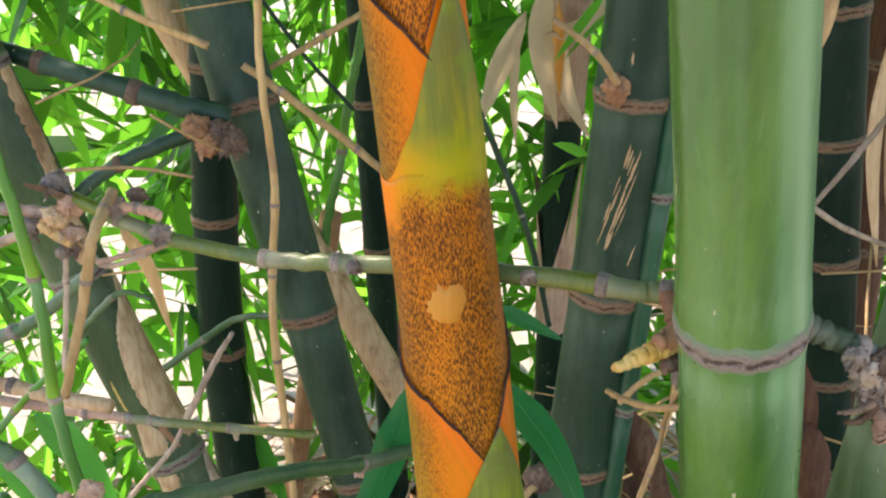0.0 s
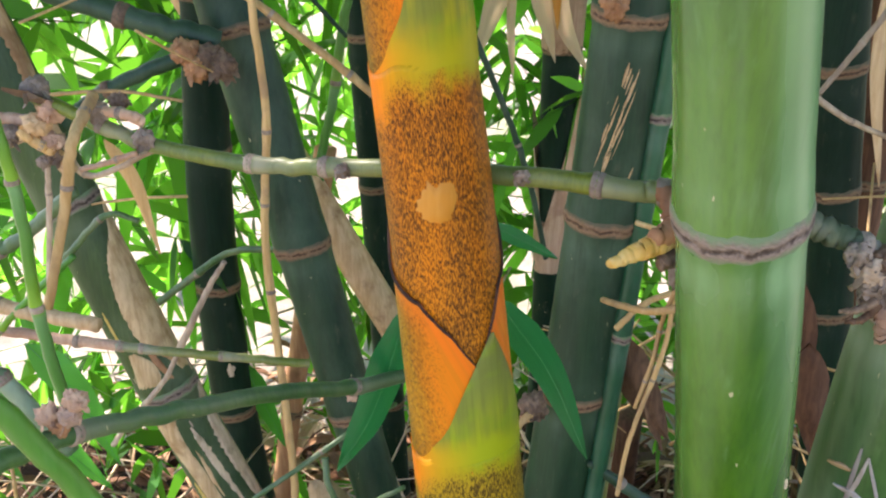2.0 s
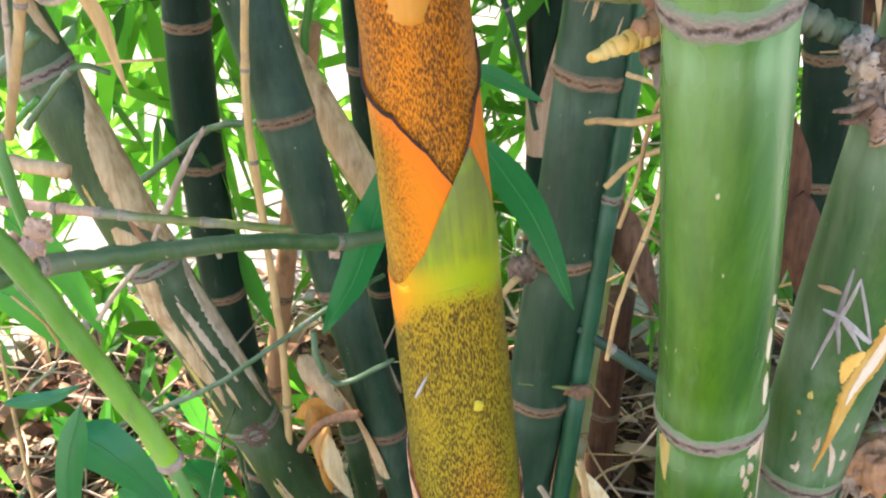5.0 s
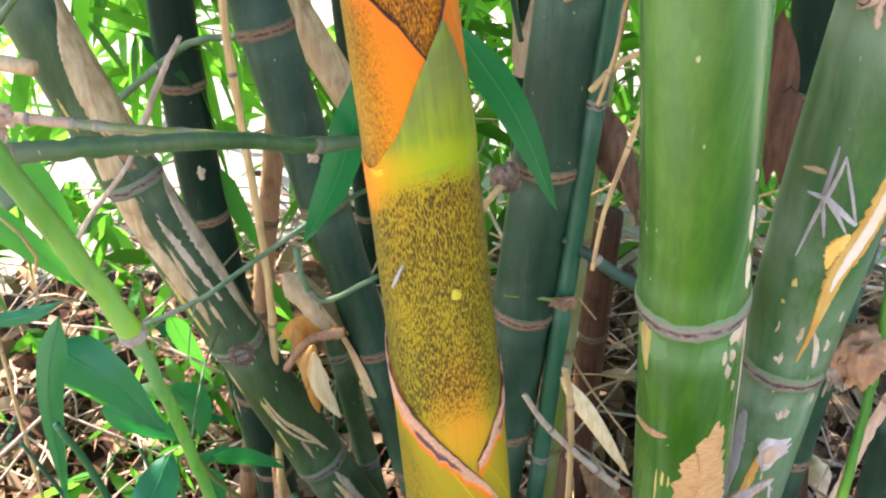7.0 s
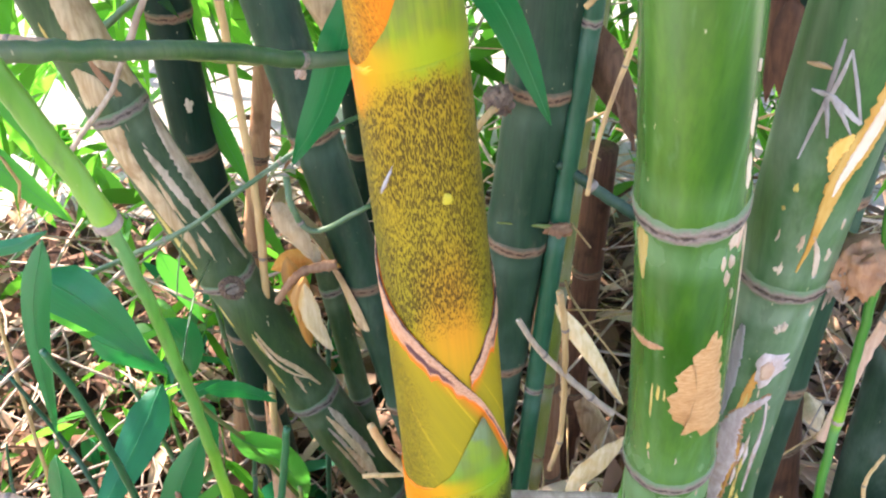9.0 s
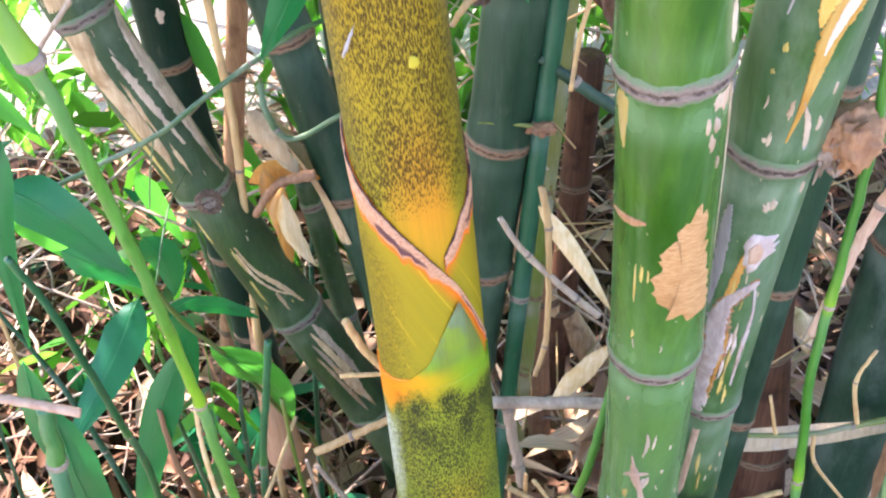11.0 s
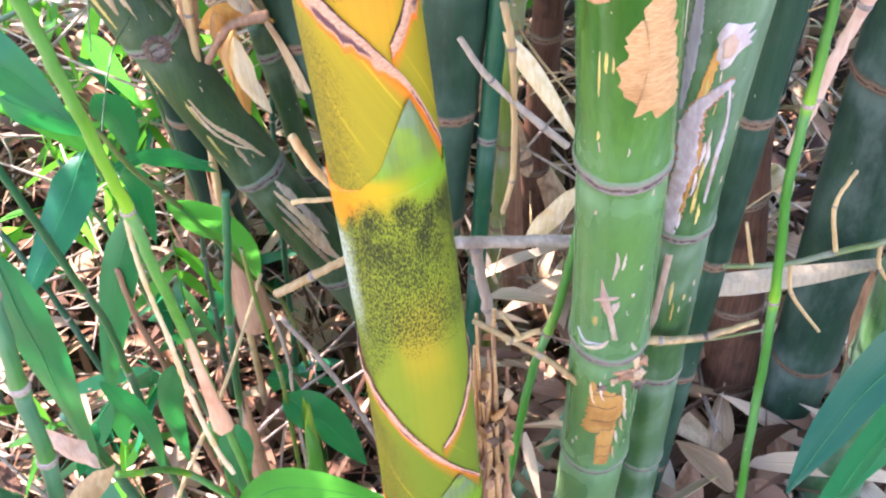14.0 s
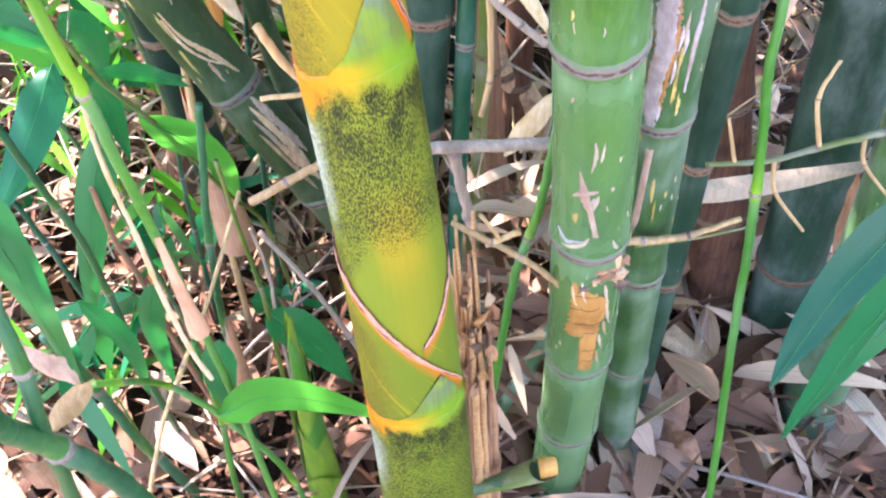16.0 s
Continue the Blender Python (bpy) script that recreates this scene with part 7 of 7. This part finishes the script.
def young_shoot(at, top, width, mats, label, turns=5, name="bamboo_shoot", flare=0.0):
    """A small pointed shoot of overlapping scales."""
    base, tip = Vector(at), Vector(top)
    ob = thing(name, label, "bamboo shoot", base)
    axis = tip - base
    for k in range(turns):
        lo, hi = k / turns * 0.8, min(1.0, (k + 1.9) / turns * 0.9 + 0.12)
        rows, cols = 10, 12
        verts, faces = [], []
        turn = 180 * k + 25 * k
        for i in range(rows + 1):
            s = i / rows
            h = lo + (hi - lo) * s
            r = width / 2 * (1 - h) ** 0.75 * (1.03 - 0.02 * k) + 0.0012 + flare * width * s ** 4 * (1 + 0.5 * math.sin(k * 2.3))
            half = 165 * (1 - s ** 1.7) + 4
            for j in range(cols + 1):
                a = radians(turn + half * (2 * j / cols - 1))
                verts.append(axis * h + Vector((math.sin(a) * r, -math.cos(a) * r, 0)))
        m = cols + 1
        faces = [(i * m + j, i * m + j + 1, (i + 1) * m + j + 1, (i + 1) * m + j) for i in range(rows) for j in range(cols)]
        link("scale", verts, faces, mats[k % len(mats)], ob, attrs={"near_node": [0.0] * len(verts)})
    return ob


young_shoot((-0.090, 0.79, 0.08), (-0.080, 0.75, 0.640), 0.058, [M_SPROUT, M_STEM, M_SPROUT], "small yellow-green bamboo shoot with overlapping scales", 10, flare=0.07)
young_shoot((-0.212, 1.18, 0.30), (-0.230, 1.18, 0.665), 0.062, [M_APRICOT, M_COPPER], "dry husked dead shoot, pinkish brown", 4)
young_shoot((-0.204, 0.905, 0.20), (-0.192, 0.90, 0.455), 0.042, [M_COPPER, M_PINKHUSK], "dry husked dead shoot, coppery brown", 4)
CUT = young_shoot((0.215, 0.62, 0.440), (0.085, 0.625, 0.375), 0.034, [M_OLIVE, M_TWIG], "small cut olive shoot lying at the culm base", 6)
v, f = sweep([Vector((-0.006, 0, 0.0)), Vector((0.004, 0, 0.001)), Vector((0.013, 0.001, 0.0)), Vector((0.016, 0.001, 0.0))], [0.0145, 0.0138, 0.0130, 0.0118], 18, 0.9)
link("cut_end", v, f, M_ORSCAR, CUT, "orange-yellow cut face")

for i, (z, a, s) in enumerate(((0.835, 18, 0.008), (0.825, 36, 0.010), (0.80, 44, 0.009), (0.842, 48, 0.007), (0.83, 2, 0.005), (0.815, -16, 0.005))):
    knot("bract_knot", A_G.skin(z, a, 0.001), (s, s * 0.5, s * 0.8), (M_COPPER, M_SCAR, M_RINGD)[i % 3], C_G, "torn brown sheath remains", 600 + i, scales=4)

STUMP = thing("broken_stump", "splintered brown bamboo stump beside the shoot", "stump", (0.140, 0.645, 0.03))
for i in range(26):
    g = random.Random(300 + i)
    a = g.uniform(0, 6.28)
    rr = g.uniform(0.003, 0.017)
    x, y = 0.138 + math.cos(a) * rr, 0.645 + math.sin(a) * rr
    hgt = g.uniform(0.62, 0.86) if i < 12 else g.uniform(0.8, 0.9)
    cane("splinter", [(x + 0.004, y, 0.03), (x + g.uniform(-0.004, 0.004), y, 0.4), (x - 0.010 + g.uniform(-0.008, 0.008), y + g.uniform(-0.004, 0.004), hgt)], g.uniform(0.007, 0.013), 0.0018, g.choice([M_TAN, M_TORN, M_TORN, M_COPPER, M_COPPER]), "", parent=STUMP, n=6, rough=0.5)
g = random.Random(91)
for i in range(22):
    z = 0.60 + 0.0085 * i
    a, w = g.uniform(-1.3, 1.3), g.uniform(0.010, 0.017)
    c = Vector((0.136 + 0.016 * math.sin(a), 0.645 - 0.016 * math.cos(a), z)) - STUMP.location
    v, f = bract([c, c + Vector((g.uniform(-0.006, 0.006), -0.003, g.uniform(0.010, 0.018))), c + Vector((g.uniform(-0.010, 0.010), -g.uniform(0.002, 0.008), g.uniform(0.020, 0.036)))], w, i)
    link("bark_flake", v, f, (M_TORN, M_COPPER, M_BROWN, M_SCAR)[i % 4], STUMP)


# ---- litter ----


def heap(name, count, area, size, mat, label, seed, lift=(0.0, 0.05), steep=0.25, share=0.25, curl=0.5, pile=None):
    """Many fallen leaves or husks as one mesh, or as parts of a pile."""
    g = np.random.default_rng(seed)
    verts, faces, uvs = [], [], []
    for _ in range(count):
        x, y = g.uniform(*area[0]), g.uniform(*area[1])
        if ((x - 0.05) / 1.9) ** 2 + ((y - 1.45) / 1.6) ** 2 > g.uniform(0.45, 1.35):
            continue
        z = lie(x, y) - 0.03 + g.uniform(*lift)
        a, ln = g.uniform(0, 6.28), g.uniform(*size[0])
        w = g.uniform(*size[1])
        up = g.normal(0, steep)
        d = Vector((math.cos(a), math.sin(a), math.sin(up))) * ln / 2
        c = Vector((x, y, z))
        bow = Vector((0, 0, g.uniform(-0.15, curl) * ln * 0.4))
        side = d.cross(Vector((g.normal(0, 0.5), g.normal(0, 0.5), 1))).normalized()
        nor = side.cross(d).normalized()
        k = len(verts)
        cup = g.uniform(-0.4, 0.9)
        for i in range(7):
            s = i / 6
            p = c + d * (2 * s - 1) + bow * (1 - (2 * s - 1) ** 2)
            ww = w / 2 * (min(1, (s / share) ** 0.6 if s else 0.25) * (1 - max(0, (s - share) / (1 - share)) ** 2)) + 0.0006
            for u in (-1, 0, 1):
                verts.append(p + side * u * ww + nor * cup * ww * abs(u))
                uvs.append((u * 0.5 + 0.5, s))
        for i in range(6):
            for j in range(2):
                q = k + i * 3 + j
                faces.append((q, q + 1, q + 4, q + 3))
        if pile:
            link("husk", [v - pile.location for v in verts], faces, mat, pile, uv=uvs)
            verts, faces, uvs = [], [], []
    if pile:
        return pile
    return tagged(link(name, verts, faces, mat, uv=uvs), label, "leaf litter", kind="stuff")


heap("leaf_litter", 5200, ((-2.2, 2.2), (-0.2, 3.2)), ((0.07, 0.19), (0.010, 0.030)), M_LITTER, "thick litter of curled tan and brown bamboo leaves", 3, (0.0, 0.10), 0.45, 0.25, 0.8)
heap("thin_litter", 2300, ((-1.8, 1.8), (0.2, 2.8)), ((0.10, 0.28), (0.003, 0.009)), M_LITTER, "thin shredded strips of dry bamboo leaf", 6, (0.02, 0.15), 0.5, 0.25, 0.9)
heap("pale_husk_litter", 110, ((0.10, 1.0), (0.62, 1.5)), ((0.10, 0.22), (0.022, 0.05)), M_PALELITTER, "pale fallen bamboo husks and leaves", 24, (0.02, 0.09), 0.25, 0.2, 0.7, pile=thing("husk_pile", "scatter of pale fallen husks and leaves", "husks", Vector((0.5, 1.0, 0.0))))
heap("caught_husks", 75, ((0.05, 0.33), (0.80, 1.15)), ((0.08, 0.20), (0.014, 0.040)), M_PALELITTER, "dry husks caught between the culms", 31, (0.04, 0.46), 0.7, 0.25, 0.6, pile=thing("husk_pile", "heap of dry husks caught between the culms", "husks", Vector((0.2, 0.95, 0.0))))
heap("side_husks", 120, ((0.28, 0.85), (0.78, 1.45)), ((0.12, 0.25), (0.022, 0.055)), M_PALELITTER, "pale husks piled between the culm bases", 32, (0.04, 0.22), 0.4, 0.25, 0.6, pile=thing("husk_pile", "pile of pale husks between the culm bases", "husks", Vector((0.45, 1.05, 0.0))))
heap("husk_litter", 760, ((-1.4, 1.6), (0.4, 2.6)), ((0.10, 0.24), (0.03, 0.06)), M_LITTER, "fallen papery bamboo husks on the ground", 4, (0.03, 0.12), 0.35, 0.2, 0.7)


def sticks(name, count, area, heights, seed, label, mat, radius=(0.0012, 0.0035), size=(0.12, 0.5)):
    g = np.random.default_rng(seed)
    verts, faces = [], []
    for _ in range(count):
        x, y, z = g.uniform(*area[0]), g.uniform(*area[1]), g.uniform(*heights)
        d = Vector(g.normal(0, 1, 3))
        d.z = d.z * 0.5
        d = d.normalized() * g.uniform(*size) / 2
        c = Vector((x, y, max(z, lie(x, y) + 0.01)))
        d.z = max(d.z, -(c.z - lie(x, y)))
        mid = c + Vector(g.normal(0, 0.012, 3))
        r = g.uniform(*radius)
        v, f = sweep([c - d, mid - d * 0.3, mid + d * 0.35, c + d], [r, r, r * 0.9, r * 0.6], 5)
        k = len(verts)
        verts += v
        faces += [tuple(k + q for q in face) for face in f]
    return tagged(link(name, verts, faces, mat), label, "twigs", kind="stuff")


sticks("fallen_sticks", 150, ((-1.1, 1.1), (0.75, 2.1)), (0.0, 0.22), 8, "fallen dry bamboo sticks in the litter", M_GREY, (0.0016, 0.0050), (0.15, 0.5))
sticks("dead_twigs", 170, ((-1.0, 1.0), (1.25, 2.4)), (0.15, 0.9), 9, "tangle of dead twigs in the clump", M_GREY)

sticks("hanging_twigs", 14, ((-0.75, -0.22), (0.75, 1.25)), (1.2, 1.85), 15, "tangle of thin dead twigs among the culms", M_TAN, (0.0008, 0.0022), (0.06, 0.26))
sticks("side_twigs", 45, ((0.12, 0.62), (0.95, 1.6)), (0.25, 1.5), 16, "tangle of thin dead twigs among the culms", M_TAN, (0.0010, 0.0026), (0.08, 0.3))

# ---- foliage behind ----


def foliage(name, count, area, size, mat, label, seed, drop=0.55, keep=None, per=(5, 9)):
    """Sprays of bamboo leaves on thin twigs, as one mesh."""
    g = np.random.default_rng(seed)
    verts, faces = [], []
    for _ in range(count):
        c = Vector((g.uniform(*area[0]), g.uniform(*area[1]), g.uniform(*area[2])))
        if keep and not keep(c, g):
            continue
        a = g.uniform(0, 6.28)
        axis = Vector((math.cos(a), math.sin(a), g.uniform(-0.5, 0.35))).normalized()
        ln = g.uniform(0.12, 0.3)
        v, f = sweep([c, c + axis * ln * 0.5, c + axis * ln], [0.0016, 0.0013, 0.0008], 3)
        k = len(verts)
        verts += v
        faces += [tuple(k + q for q in face) for face in f]
        for i in range(int(g.integers(*per))):
            o = c + axis * ln * g.uniform(0.2, 1.0)
            d = (axis * 0.5 + Vector(g.normal(0, 0.75, 3)) + Vector((0, 0, -drop))).normalized()
            length, w = g.uniform(*size[0]), g.uniform(*size[1])
            side = d.cross(Vector(g.normal(0, 1, 3))).normalized()
            sag = Vector((0, 0, -1)) * length * g.uniform(0.05, 0.3)
            k = len(verts)
            for s, ww in ((0.0, 0.12), (0.2, 0.9), (0.5, 1.0), (0.8, 0.55), (1.0, 0.02)):
                p = o + d * length * s + sag * s * s
                verts += [p - side * w / 2 * ww, p + side * w / 2 * ww]
            faces += [(k + 2 * q, k + 2 * q + 1, k + 2 * q + 3, k + 2 * q + 2) for q in range(4)]
    return tagged(link(name, verts, faces, mat), label, "foliage", kind="stuff")


foliage("bamboo_foliage", 2300, ((-1.7, 1.9), (2.1, 3.9), (0.25, 2.3)), ((0.14, 0.29), (0.026, 0.050)), M_FAR, "hanging sprays of bamboo leaves lit from behind", 12, keep=lambda c, g: (c.x / 1.75) ** 2 + ((c.y - 2.9) / 1.0) ** 2 < 1.1 + 0.5 * noise.noise(c * 1.7) and g.uniform() < (0.20 if c.x < -1.0 else 0.36 if c.x < -0.15 and c.z < 1.55 and c.z > 1.0 else 0.56 if c.z > 1.28 - 0.19 * (c.y - 2) else 0.20 if c.x < 0.1 else 0.38))
foliage("low_foliage", 22, ((-1.5, -0.25), (1.0, 2.0), (0.03, 0.45)), ((0.08, 0.16), (0.014, 0.026)), M_FAR, "young bamboo leaves of the undergrowth", 13)
foliage("dark_low_foliage", 16, ((-1.2, -0.16), (0.9, 1.8), (0.03, 0.5)), ((0.10, 0.20), (0.018, 0.034)), M_LEAF, "darker young bamboo leaves near the ground", 17)
# unseen canopy, placed to keep the sun off the near culms
foliage("crown_foliage", 4600, ((-2.3, 2.6), (-0.1, 3.1), (2.72, 3.9)), ((0.14, 0.28), (0.025, 0.045)), M_FAR, "unseen leafy crown of the bamboo clump, added overhead to shade it", 14, keep=lambda c, g: ((c.x - 0.1) / 2.0) ** 2 + ((c.y - 1.5) / 1.35) ** 2 + ((c.z - 2.9) / 0.85) ** 2 < 1.0 + 0.5 * noise.noise(c * 1.3) + g.normal(0, 0.12))
foliage("left_foliage", 50, ((-0.95, -0.30), (1.35, 2.1), (0.75, 1.9)), ((0.10, 0.20), (0.018, 0.034)), M_FAR, "bamboo leaf sprays hanging among the culms", 21)
foliage("sunlit_foliage", 40, ((-1.5, -0.28), (1.5, 2.5), (0.08, 0.85)), ((0.10, 0.20), (0.020, 0.036)), M_FAR, "small sunlit bamboo leaves over the litter", 22)
foliage("right_foliage", 60, ((0.1, 1.0), (1.6, 2.2), (0.9, 1.9)), ((0.09, 0.19), (0.014, 0.028)), M_FAR, "bamboo leaf sprays hanging behind the culms", 23)
